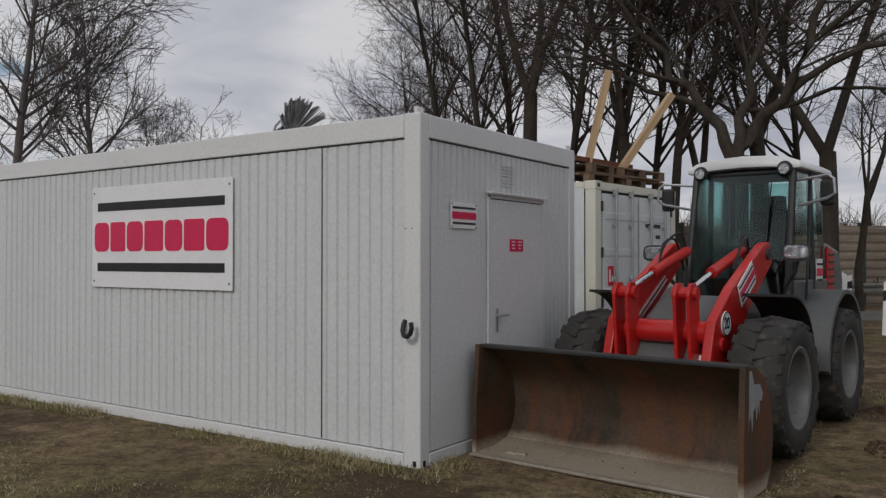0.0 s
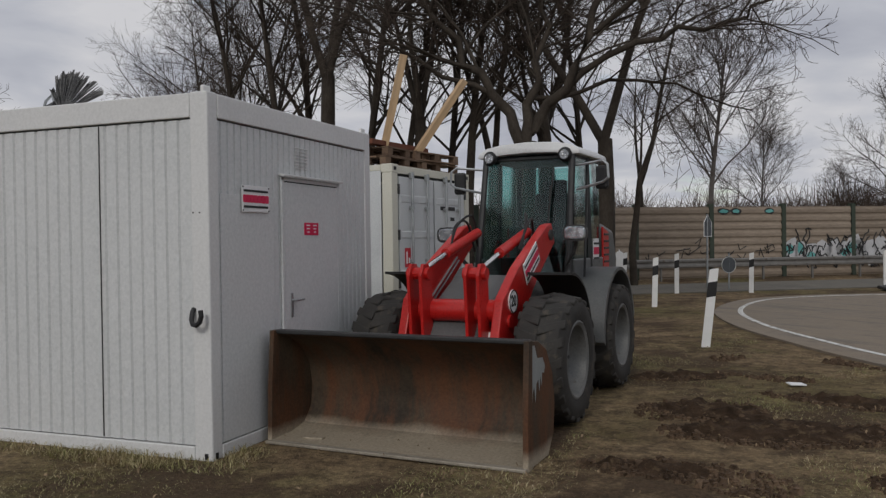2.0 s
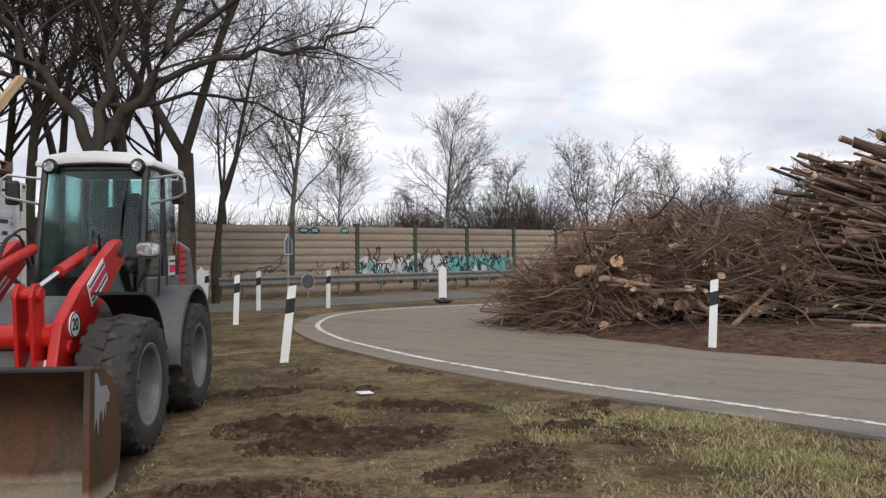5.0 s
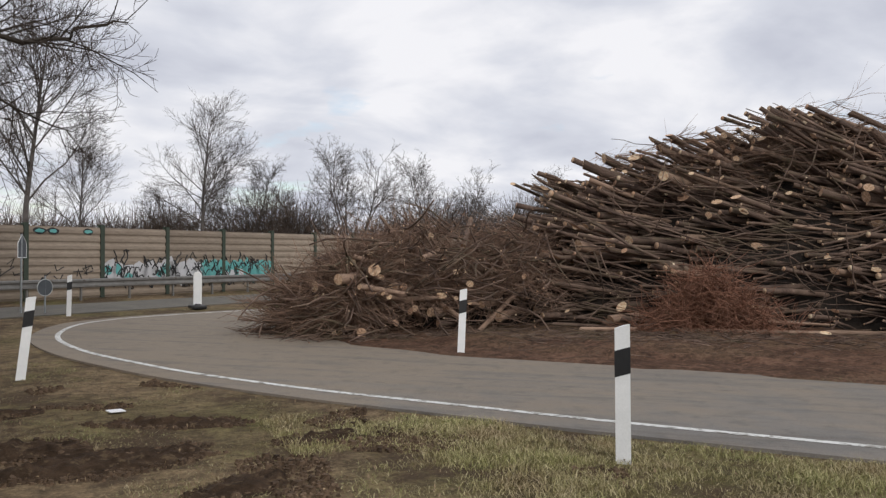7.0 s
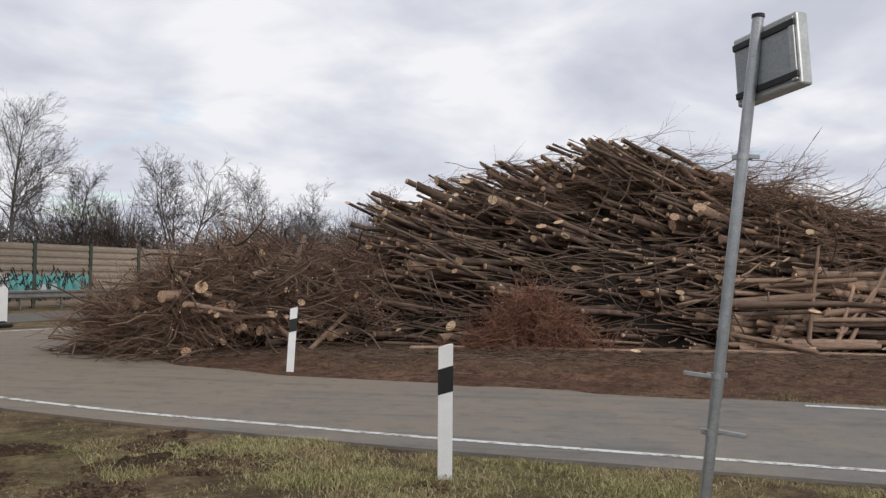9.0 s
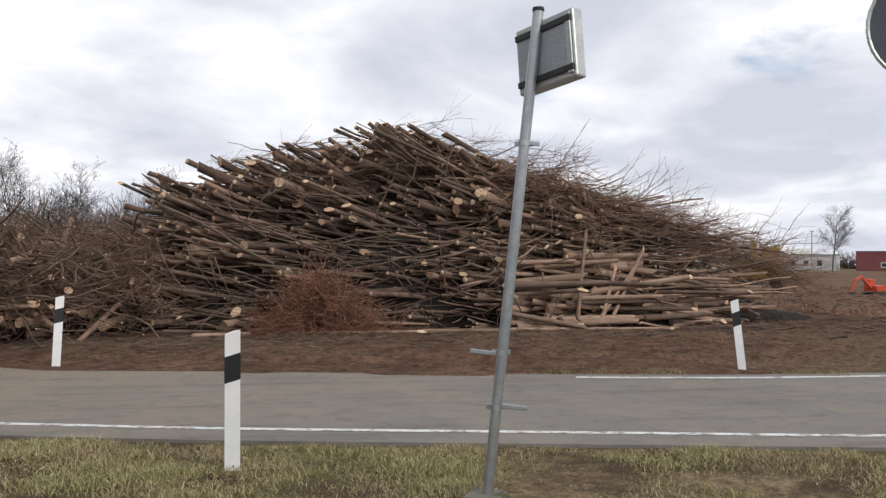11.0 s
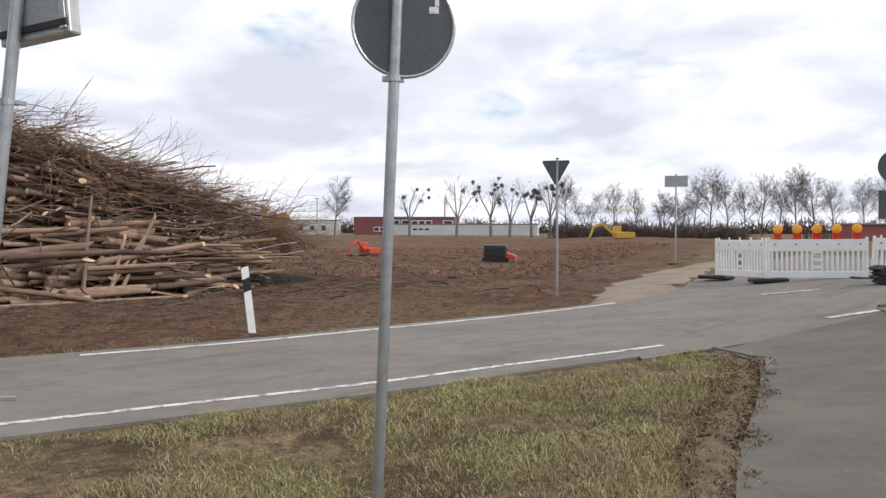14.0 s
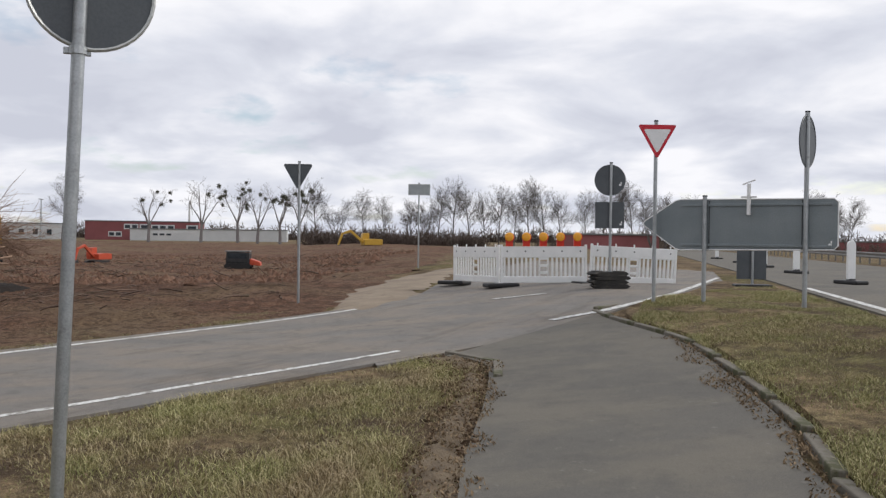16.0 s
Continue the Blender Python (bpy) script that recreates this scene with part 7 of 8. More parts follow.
        lay(p - back * rng.uniform(0.35, 0.5) + Vector((0, 0, 1.02 - 0.05 * k + rng.uniform(-0.05, 0.05))), d * 0.9 + back * rng.gauss(0.45, 0.2) + Vector((0, 0, -0.12)), rng.uniform(0.04, 0.06), True, rng.uniform(0.7, 1.1))
    # stems along the foot of the heap
    for s, ln in ((9.5, 3.0), (12.5, 3.6), (14.5, 4.2), (7.6, 2.4)):
        p, d, back, h = foot(s)
        lay(p - back * 0.45 + Vector((0, 0, 0.09)), d + back * rng.gauss(0, 0.08), 0.05, True, ln)
    # the many thinner poles, joined
    w = Wood()
    for k in range(1150):
        s, f = rng.uniform(s_big - 0.4, 19.5), rng.random()
        p, d, back, h = face(s, f)
        g = hollow(s, f)
        if rng.random() < g * 0.5:
            continue
        p = p + back * g * 0.85
        way = lie(s, f, 2.0)
        r = rng.uniform(0.010, 0.040)
        w.stick(wander(rng, p - d * rng.uniform(-0.2, 1.0) + back * rng.uniform(-0.1, 0.9), way, rng.uniform(1.0, 3.4), 5, 0.17), r, r * 0.6, 5, True, 0, 1)
    for k in range(330):
        s, f = rng.uniform(s_big - 0.3, 18.8), rng.random() ** 0.8
        p, d, back, h = face(s, f)
        g = hollow(s, f)
        if rng.random() < g * 0.7:
            continue
        p = p + back * g * 1.1
        way = lie(s, f, 1.4)
        r = rng.uniform(0.045, 0.085)
        w.stick(wander(rng, p - d * rng.uniform(0, 0.8) + back * rng.uniform(-0.3, 0.6), way, rng.uniform(1.6, 3.6), 5, 0.10), r, r * 0.7, 7, True, 0, 1)
    # level stems and tops over the low end
    for k in range(800):
        s, f = 14.2 + 7.6 * rng.random() ** 1.25, 0.12 + 0.88 * rng.random()
        p, d, back, h = foot(s)
        q = p + back * (0.1 + f * h * 0.55 + rng.uniform(-0.2, 0.5)) + Vector((0, 0, 0.08 + f * (h - 0.3)))
        r = rng.uniform(0.010, 0.05)
        w.stick(wander(rng, q - d * rng.uniform(0, 1.2), d + back * rng.gauss(0.15, 0.25) + Vector((0, 0, rng.gauss(-0.06, 0.12))), rng.uniform(0.9, 2.2), 4, 0.17), r, r * 0.6, 5, True, 2 if rng.random() < 0.6 and f < 0.8 else 0, 1)
    # crooked sticks in the brush at the other end
    for k in range(520):
        s, f = rng.uniform(0.2, 6.9), rng.random()
        if f < 0.33 and s > 2.9 and rng.random() < 0.8:
            continue
        p, d, back, h = foot(s)
        q = p + back * (-0.15 + 0.4 * h * f * f + rng.uniform(-0.15, 0.3)) + Vector((0, 0, 0.1 + f * h * 0.95))
        r = rng.uniform(0.008, 0.030)
        w.stick(wander(rng, q - back * rng.uniform(0, 0.25), Vector((rng.gauss(0, 1), rng.gauss(0, 1), rng.gauss(-0.1, 0.45))), rng.uniform(0.5, 1.5), 4, 0.30), r, r * 0.5, 5, True, 0, 1)
    # a spray of butts thrown up at the crest
    for k in range(14):
        p, d, back, h = foot(rng.uniform(11.6, 13.2))
        q = p + back * rng.uniform(1.2, 2.6) + Vector((0, 0, h + rng.uniform(-0.7, 0.0)))
        r = rng.uniform(0.025, 0.06)
        w.stick(wander(rng, q, d * 0.9 + back * rng.gauss(0.3, 0.2) + Vector((0, 0, rng.uniform(-0.75, -0.30))), rng.uniform(1.4, 2.6), 3, 0.06), r, r * 0.8, 6, True, 0, 1)
    # thin stuff deep in the gaps
    for k in range(900):
        s, f = rng.uniform(s_big - 0.5, 18.5), rng.random()
        p, d, back, h = face(s, f)
        g = hollow(s, f)
        if g < 0.25:
            continue
        r = rng.uniform(0.008, 0.030)
        w.stick(wander(rng, p + back * rng.uniform(0.5, 0.95) - d * rng.uniform(0.3, 1.2), d + back * rng.gauss(0.1, 0.25) + Vector((0, 0, rng.gauss(-0.1, 0.25))), rng.uniform(1.0, 2.6), 4, 0.16), r, r * 0.6, 4, True, 0, 0)
    # crooked branches that lie across the face
    for k in range(150):
        s, f = rng.uniform(4.5, 18.0), rng.random()
        p, d, back, h = face(s, f)
        r = rng.uniform(0.008, 0.024)
        w.stick(wander(rng, p - back * rng.uniform(0.0, 0.45), Vector((rng.gauss(0, 0.8), rng.gauss(0, 0.5), -abs(rng.gauss(0.2, 0.6)) if f > 0.7 else rng.gauss(-0.4, 0.8))), rng.uniform(0.6, 1.9), 5, 0.3), r, r * 0.5, 5, True, 0, 1)
    # tips that stick out at the high end's flank
    for k in range(40):
        p, d, back, h = foot(s_big + 0.7)
        q = p + back * rng.uniform(0.3, 2.2) + Vector((0, 0, rng.uniform(1.4, 3.3)))
        r = rng.uniform(0.018, 0.05)
        w.stick(wander(rng, q - d * rng.uniform(-0.3, 1.0), d + back * rng.gauss(0.4, 0.25) + Vector((0, 0, rng.gauss(-0.26, 0.12))), rng.uniform(1.6, 3.0), 4, 0.16), r, r * 0.8, 6, True, 0, 1)
    ob = new("thin_wood", w.mesh("thin_wood", [M_LOGBARK, M_CUT, M_PALELOG]))
    ob.parent = root
    tagged(ob, "tangle of thin felled stems", kind="stuff")
    # brush on the crest and the whole of the low left end
    w = Wood()
    for k in range(7200):
        s = rng.uniform(0.0, 6.9) if k < 5000 else rng.uniform(8.0, total - 1.8)
        p, d, back, h = foot(s)
        if k < 5000:
            f = rng.random() ** 0.7
            if f < 0.36 and s > 2.9 and rng.random() < 0.85:
                continue
            q = p + back * (0.05 + 0.5 * h * f * f + rng.uniform(-0.3, 0.5)) + Vector((0, 0, 0.05 + f * h * rng.uniform(0.80, 0.95)))
            way = Vector((rng.gauss(0, 1), rng.gauss(0, 1), rng.gauss(0.05, 0.5)))
            ln, r = rng.uniform(0.5, 1.3), rng.uniform(0.004, 0.011)
        else:
            f = rng.uniform(0.70, 0.98)
            q = p + back * (0.5 + rng.uniform(0.2, 0.9) * h * 0.9) + Vector((0, 0, h * f))
            way = d * rng.uniform(0.4, 1.3) + back * rng.gauss(0.3, 0.5) + Vector((0, 0, rng.gauss(-0.04, 0.22)))
            ln, r = rng.uniform(0.6, 1.7), rng.uniform(0.004, 0.011)
        pts = wander(rng, q, way, ln, 4, 0.26)
        w.stick(pts, r, r * 0.4, 3)
        for _ in range(2):
            i = rng.randint(1, 3)
            w.stick(wander(rng, pts[i], way.normalized() + Vector((rng.gauss(0, 0.6), rng.gauss(0, 0.6), rng.gauss(0.1, 0.6))), ln * 0.4, 2, 0.2), r * 0.6, r * 0.25, 3)
    # bushy tops of felled trees that hang out at the low end
    for k in range(420):
        s = rng.uniform(15.0, total - 1.6)
        p, d, back, h = foot(s)
        q = p + back * rng.uniform(0.6, 2.6) + Vector((0, 0, h * rng.uniform(0.6, 1.0)))
        way = d * rng.uniform(0.3, 1.0) + Vector((rng.gauss(0, 0.4), rng.gauss(0, 0.4), rng.gauss(-0.06, 0.22)))
        pts = wander(rng, q, way, rng.uniform(0.9, 2.0), 4, 0.18)
        w.stick(pts, 0.012, 0.004, 3)
        for _ in range(6):
            i = rng.randint(1, 3)
            w.stick(wander(rng, pts[i], way.normalized() + Vector((rng.gauss(0, 0.7), rng.gauss(0, 0.7), rng.gauss(0.2, 0.6))), rng.uniform(0.3, 0.8), 2, 0.25), 0.006, 0.003, 3)
    ob = new("brush", w.mesh("brush", [M_BRUSH]))
    ob.parent = root
    tagged(ob, "dry brown brush and twigs", kind="stuff")
    w = Wood()
    for k in range(1700):
        c, d, back, h = foot(10.3)
        a = rng.gauss(0, 1)
        q = c - back * 0.45 + d * max(-1.5, min(1.7, a * 0.75)) + back * rng.uniform(-0.25, 0.7)
        top = 1.45 * max(0.10, 1 - abs(a * 0.75 / 1.5) ** 1.3)
        q.z += rng.random() * top
        pts = wander(rng, q, Vector((rng.gauss(0, 1), rng.gauss(0, 1), rng.gauss(0.0, 0.6))), rng.uniform(0.4, 1.0), 4, 0.4)
        w.stick(pts, 0.0085, 0.004, 3)
    ob = new("red_brush", w.mesh("red_brush", [M_REDBRUSH]))
    ob.parent = root
    tagged(ob, "clump of fine reddish brush", kind="stuff")
    return root


M_BRUSH = bark_material("dry_brush", (0.140, 0.084, 0.060), (0.350, 0.232, 0.166))
wood_heap()

# chips and sticks strewn on the mud
w = Wood()
rng = random.Random(3)
for k in range(4200):
    s = rng.uniform(0, float(FS[-1]) + 6)
    p, d, back, h = foot(min(s, float(FS[-1])))
    q = p - back * abs(rng.gauss(0, 1.6 if s > 5 else 0.35)) + d * max(0, s - float(FS[-1])) + d * rng.gauss(0, 0.4)
    q.z = ground_z(q.x, q.y) + 0.05
    a = rng.uniform(0, 6.28)
    ln = rng.uniform(0.12, 0.7)
    w.stick(wander(rng, q, Vector((math.cos(a), math.sin(a), 0.03)), ln, 2, 0.15), rng.uniform(0.004, 0.014), 0.004, 4)
tagged(new("stick_litter", w.mesh("stick_litter", [M_LOGBARK])), "sticks and bark strewn over the mud", "litter", kind="stuff")


# ---- grass ----
def grass_material(name, lo, hi, k=1.0):
    m, n, l, b = material(name, 0.75, 0, 0.25)
    geo = n.new("ShaderNodeNewGeometry")
    patchy = noise_node(n, l, 1.0, 7, 0.74)
    straw = ramp(n, l, geo.outputs["Random Per Island"], [(0.0, (0.15, 0.105, 0.052)), (0.5, (0.33, 0.255, 0.140)), (1.0, (0.54, 0.45, 0.29))])
    green = ramp(n, l, geo.outputs["Random Per Island"], [(0.0, (0.135 * k, 0.145 * k, 0.052 * k)), (0.6, (0.285 * k, 0.275 * k, 0.110 * k)), (1.0, (0.50 * k, 0.45 * k, 0.25 * k))])
    col = mix(n, l, ramp(n, l, patchy, [(lo, 0.0), (hi, 0.9)]), straw, green)
    l.new(col, b.inputs["Base Color"])
    return m


M_GRASS = grass_material("grass_blades", 0.38, 0.55, 0.92)
M_ISLANDGRASS = grass_material("island_grass_blades", 0.26, 0.50, 1.05)
M_GREENGRASS = grass_material("green_grass_blades", 0.38, 0.58, 1.2)


def grass(name, inside, box2, count, hmin, hmax, seed, label, lift=-0.03, mat=None):
    rng = np.random.RandomState(seed)
    vs, fs = [], []
    x0, y0, x1, y1 = box2
    done = 0
    while done < count:
        x, y = rng.uniform(x0, x1), rng.uniform(y0, y1)
        if not inside(x, y):
            continue
        dense = noise.noise((x * 0.8, y * 0.8, 9.0)) + 0.5 * noise.noise((x * 2.4, y * 2.4, 3.0))
        if rng.rand() > 0.62 + 0.9 * dense:
            continue
        done += 1
        z = turf_z(x, y) + lift
        h = rng.uniform(hmin, hmax) * (0.8 + 0.6 * max(-0.5, dense))
        a, lean, w = rng.uniform(0, 6.283), rng.uniform(0.2, 1.3), rng.uniform(0.0018, 0.0042)
        ca, sa = math.cos(a), math.sin(a)
        b = a + rng.uniform(-1.2, 1.2) + 1.57
        lx, ly = math.cos(b) * lean * h, math.sin(b) * lean * h
        k = len(vs)
        vs += [(x - ca * w, y - sa * w, z), (x + ca * w, y + sa * w, z), (x + lx * 0.45 + ca * w * 0.7, y + ly * 0.45 + sa * w * 0.7, z + h * 0.65), (x + lx * 0.45 - ca * w * 0.7, y + ly * 0.45 - sa * w * 0.7, z + h * 0.65), (x + lx, y + ly, z + h * 0.85)]
        fs += [(k, k + 1, k + 2, k + 3), (k + 3, k + 2, k + 4)]
    me = bpy.data.meshes.new(name)
    me.from_pydata(vs, [], fs)
    me.materials.append(mat or M_GRASS)
    return tagged(new(name, me), label, "grass", kind="stuff")


near_pts = offset_line(NEAR, -0.62)
NX, NY = np.array([p[0] for p in near_pts]), np.array([p[1] for p in near_pts])
PLX, PLY = np.array([p[0] for p in JL[1:]][::-1]), np.array([p[1] for p in JL[1:]][::-1])


def on_lawn(x, y):
    """Lawn between the path and the slip road."""
    if y < -3 and y < float(np.interp(x, PLX, PLY)) + 0.08 + 0.12 * noise.noise((x * 2, y * 2, 0)):
        return False
    i = int(np.argmin((NX - x) ** 2 + (NY - y) ** 2))
    j = min(i + 1, len(NX) - 1)
    i = j - 1
    cross = (NX[j] - NX[i]) * (y - NY[i]) - (NY[j] - NY[i]) * (x - NX[i])
    if cross > -0.04 * noise.noise((x * 3, y * 3, 1)):
        return False
    if in_spot(x, y, 0.85) and noise.noise((x * 23, y * 23, 8.0)) > -0.22:
        return False
    if x > 6.0 and y - float(np.interp(x, PLX, PLY)) < 0.36 + 0.22 * noise.noise((x * 1.6, y * 1.6, 7.0)) and noise.noise((x * 19, y * 19, 1.0)) > 0.0:
        return False
    return not (-6.1 < x < 0.02 and 0 < y < 2.62)


grass("grass_lawn", lambda x, y: on_lawn(x, y) and x + y * 0.4 > 2.5 and x > 5.2, (5.2, -8.0, 15.0, 3.4), 175000, 0.035, 0.125, 1, "dry yellow-green winter grass on the lawn", mat=M_GREENGRASS)
grass("grass_lawn", lambda x, y: on_lawn(x, y) and not (0.05 < x < 2.2 and 0.4 < y < 2.6), (-3.5, -3.2, 5.6, 9.0), 190000, 0.018, 0.062, 2, "short brown trodden winter grass")
grass("grass_foot", lambda x, y: -6.0 < x < 0.35 and -0.3 < y < -0.02 or 0.02 < x < 0.3 and -0.1 < y < 0.4, (-6.0, -0.35, 0.4, 0.5), 5000, 0.05, 0.13, 5, "longer grass at the office container's foot")
IX = [2.0, 5.5, 7.9, 9.1, 10.4, 11.7, 13.3, 15.2, 17.0, 20.4]
IY = [-7.35, -7.85, -8.42, -8.98, -9.42, -9.82, -10.22, -10.35, -11.4, -15.3]
grass("grass_island", lambda x, y: y < float(np.interp(x, IX, IY)) and y > -13.35 - (x - 13.4) * 0.42 + 0.2, (5.0, -16.0, 20.4, -7.5), 120000, 0.03, 0.085, 3, "short green grass on the traffic island", 0.05, M_ISLANDGRASS)
FX, FY = np.array([p[0] for p in offset_line(FAR, 0.75)][::-1]), np.array([p[1] for p in offset_line(FAR, 0.75)][::-1])
grass("grass_verge", lambda x, y: 0.0 < math.hypot(*(np.array((FX, FY)).T[int(np.argmin((FX - x) ** 2 + (FY - y) ** 2))] - (x, y))) < 0.75 and x + y * 0.86 > 12.6, (12.0, -7.5, 24.0, 4.0), 24000, 0.04, 0.12, 4, "thin grass on the muddy verge")


# ---- pallets, planks and brush on the roofs ----
def pallet():
    root = thing("pallet", pose(0, 0, 0), "weathered wooden pallet stacked on the freight container", "pallet", "pallets on the freight container")
    for k in range(5):
        part("board", box((0, -0.32 + 0.16 * k, 0.125), (1.2, 0.10, 0.022), bevel=0.003), M_OLDWOOD, root)
    for y in (-0.32, 0, 0.32):
        part("bearer", box((0, y, 0.012), (1.2, 0.10, 0.022), bevel=0.003), M_OLDWOOD, root)
        for x in (-0.53, 0, 0.53):
            part("block", box((x, y, 0.068), (0.14, 0.10, 0.088), bevel=0.004), M_OLDWOOD, root)
    return root


ptl = pallet()
base = pose(-1.02, 5.40, 2.592, 0, 0, -6.5)
for i, (x, y, z, rz) in enumerate(((-0.55, 0.75, 0.0, 90), (-0.55, 1.75, 0.0, 86), (-0.6, 0.85, 0.14, 92), (-0.5, 1.65, 0.14, 84), (-1.6, 1.2, 0.0, 88))):
    m = base @ pose(x, y, z, 0, 0, rz)
    if i == 0:
        ptl.matrix_world = m
    else:
        copy_thing(ptl, m)


def plank(name, a, b, w, t, mat, label):
    a, b = Vector(a), Vector(b)
    d = (b - a)
    bm = box((0, 0, d.length / 2), (w, t, d.length), bevel=0.004)
    ob = finish(bm, name, mat)
    ob.matrix_world = Matrix.Translation(a) @ d.to_track_quat("Z", "Y").to_matrix().to_4x4()
    return tagged(ob, label, "plank", "planks on the freight container")


plank("plank", base @ Vector((-0.45, 0.55, 0.28)), base @ Vector((-0.20, 0.72, 1.62)), 0.12, 0.11, M_WOODP, "fresh pine plank standing up from the pallets")
plank("plank", base @ Vector((-0.35, 1.35, 0.28)), base @ Vector((0.10, 2.10, 1.45)), 0.11, 0.10, M_WOODP, "fresh pine plank leaning out of the pallets")
for k in range(1, 4):
    plank("beam", base @ Vector((-0.30 - 0.14 * k, 0.12, 0.31 + 0.03 * k)), base @ Vector((-0.34 - 0.14 * k, 1.85, 0.34 + 0.02 * k)), 0.12, 0.07, M_RUSTWOOD if k % 2 else M_OLDWOOD, "old reddish timber beam lying on the pallets")


def sweeper_brush():
    root = thing("sweeper_brush", pose(-2.68, 1.30, 2.62) @ Matrix.Scale(0.98, 4), "worn dark sweeper brush with splayed bristles on the roof", "brush")
    rng = random.Random(2)
    hub = part("hub", tube([(-0.06, 0, 0.16), (0.06, 0, 0.20)], 0.12, 14), M_DKGREY, root)
    for k in range(13):
        a = radians(-25 + 19 * k)
        c = Vector((0.05, 0, 0.18))
        d = Vector((0.55 + 0.15 * math.cos(a), math.cos(a) * 0.6, math.sin(a))).normalized()
        w = Wood()
        for q in range(26):
            e = (d + Vector((rng.gauss(0, 0.04), rng.gauss(0, 0.04), rng.gauss(0, 0.04)))).normalized()
            w.stick([c + d * 0.05, c + e * 0.24, c + e * rng.uniform(0.38, 0.46)], 0.007, 0.005, 3)
        ob = new("tuft", w.mesh("tuft", [M_BRISTLE]))
        ob.parent = root
    wire = bmesh.new()
    add_tube(wire, [(-0.38, 0, 0.0), (-0.24, 0.02, 0.12), (-0.18, 0.03, 0.32), (-0.08, 0.02, 0.38), (-0.02, 0, 0.22)], 0.014, 6)
    part("wire_loop", wire, M_GALV, root)
    part("axle", tube([(-0.35, 0, 0.02), (-0.02, 0, 0.18)], 0.045, 8), M_DKGREY, root)


sweeper_brush()


# ---- machines and buildings beyond the field ----
def excavator(m, mat, label, s=1.0):
    root = thing("excavator", m, label, "excavator")
    for sx in (1, -1):
        tr = bmesh.new()
        add_prism(tr, [(-1.3, 0.2), (-1.1, 0.0), (1.1, 0.0), (1.3, 0.2), (1.3, 0.45), (1.1, 0.62), (-1.1, 0.62), (-1.3, 0.45)], sx * 0.75 - 0.22, sx * 0.75 + 0.22, "y")
        part("track", tr, M_DKGREY, root, "muddy steel track")
    part("body", prism([(-1.5, 0.75), (0.9, 0.75), (0.9, 1.45), (-0.2, 1.55), (-1.5, 1.5)], -0.95, 0.95, "y", 0.06), mat, root)
    cab = part("cab", prism([(0.0, 1.45), (0.95, 0.9), (1.0, 1.6), (0.8, 2.25), (0.0, 2.3)], -0.95, -0.1, "y", 0.05), mat, root)
    part("window", prism([(0.12, 1.55), (0.86, 1.5), (0.72, 2.12), (0.12, 2.15)], -0.965, -0.955, "y"), M_DARKGLASS, cab, "dark cab window")
    part("boom", prism([(0.8, 1.2), (1.0, 1.0), (2.6, 2.35), (3.6, 2.05), (3.7, 2.25), (2.55, 2.72)], 0.05, 0.35, "y", 0.03), mat, root)
    part("stick", prism([(3.45, 2.3), (3.75, 2.3), (4.3, 0.7), (4.1, 0.6)], 0.08, 0.30, "y", 0.02), mat, root)
    part("bucket", prism([(4.0, 0.75), (4.35, 0.7), (4.5, 0.2), (4.1, 0.0), (3.7, 0.2)], -0.2, 0.55, "y", 0.03), M_DKGREY, root)
    return root


M_DARKGLASS = surface("dark_window_glass", (0.02, 0.025, 0.03), (0.05, 0.06, 0.07), 2, 0.15, relief=0.0)
M_ORANGE = surface("machine_orange_red", (0.46, 0.06, 0.025), (0.54, 0.085, 0.035), 4, 0.5, relief=0.02, stain=((0.25, 0.08, 0.04), 4, 0.66))
x, y = polar(96.3, 98)
excavator(pose(x, y, 0, 0, 0, 100) @ Matrix.Scale(0.92, 4), M_YELLOW, "yellow excavator with its arm stretched over the soil")
x, y = polar(79.0, 46)
excavator(pose(*polar(72.3, 43), 0.2, 0, 0, 20), M_YELLOW, "yellow excavator standing behind the wood heap")
excavator(pose(x, y, 0.05, 0, 0, 150) @ Matrix.Scale(0.40, 4), M_ORANGE, "small orange-red excavator on the bare field")


def forestry_machine():
    x, y = polar(88.0, 37.5)
    root = thing("tracked_mulcher", pose(x, y, 0.2, 0, 0, -95) @ Matrix.Scale(0.75, 4), "low dark tracked machine with a faded red front", "machine")
    part("body", prism([(-0.75, 0.35), (0.6, 0.35), (0.62, 0.95), (-0.7, 1.0)], -0.5, 0.5, "y", 0.05), M_DKGREY, root)
    part("roof", box((-0.08, 0, 1.03), (1.4, 1.04, 0.06), bevel=0.02), M_RIM, root)
    part("window", prism([(-0.6, 0.62), (0.45, 0.62), (0.45, 0.9), (-0.6, 0.92)], -0.51, -0.503, "y"), M_DARKGLASS, root)
    part("nose", prism([(0.62, 0.25), (1.25, 0.2), (1.2, 0.42), (0.62, 0.62)], -0.45, 0.45, "y", 0.04), M_ORANGE, root)
    for s in (1, -1):
        part("track", prism([(-0.85, 0.15), (-0.7, 0.0), (0.6, 0.0), (0.75, 0.15), (0.6, 0.36), (-0.7, 0.36)], s * 0.45 - 0.12, s * 0.45 + 0.12, "y", 0.02), M_BLACK, root)
    return root


forestry_machine()
# facade red, muted and lightened in the colour to imitate distance haze
M_BRICKRED = surface("red_facade_panels", (0.205, 0.062, 0.064), (0.255, 0.080, 0.082), 0.3, 0.6, relief=0.0, stain=((0.19, 0.075, 0.072), 0.5, 0.64))
M_PALEWALL = surface("pale_hall_cladding", (0.50, 0.51, 0.51), (0.62, 0.62, 0.61), 0.2, 0.6, relief=0.0)


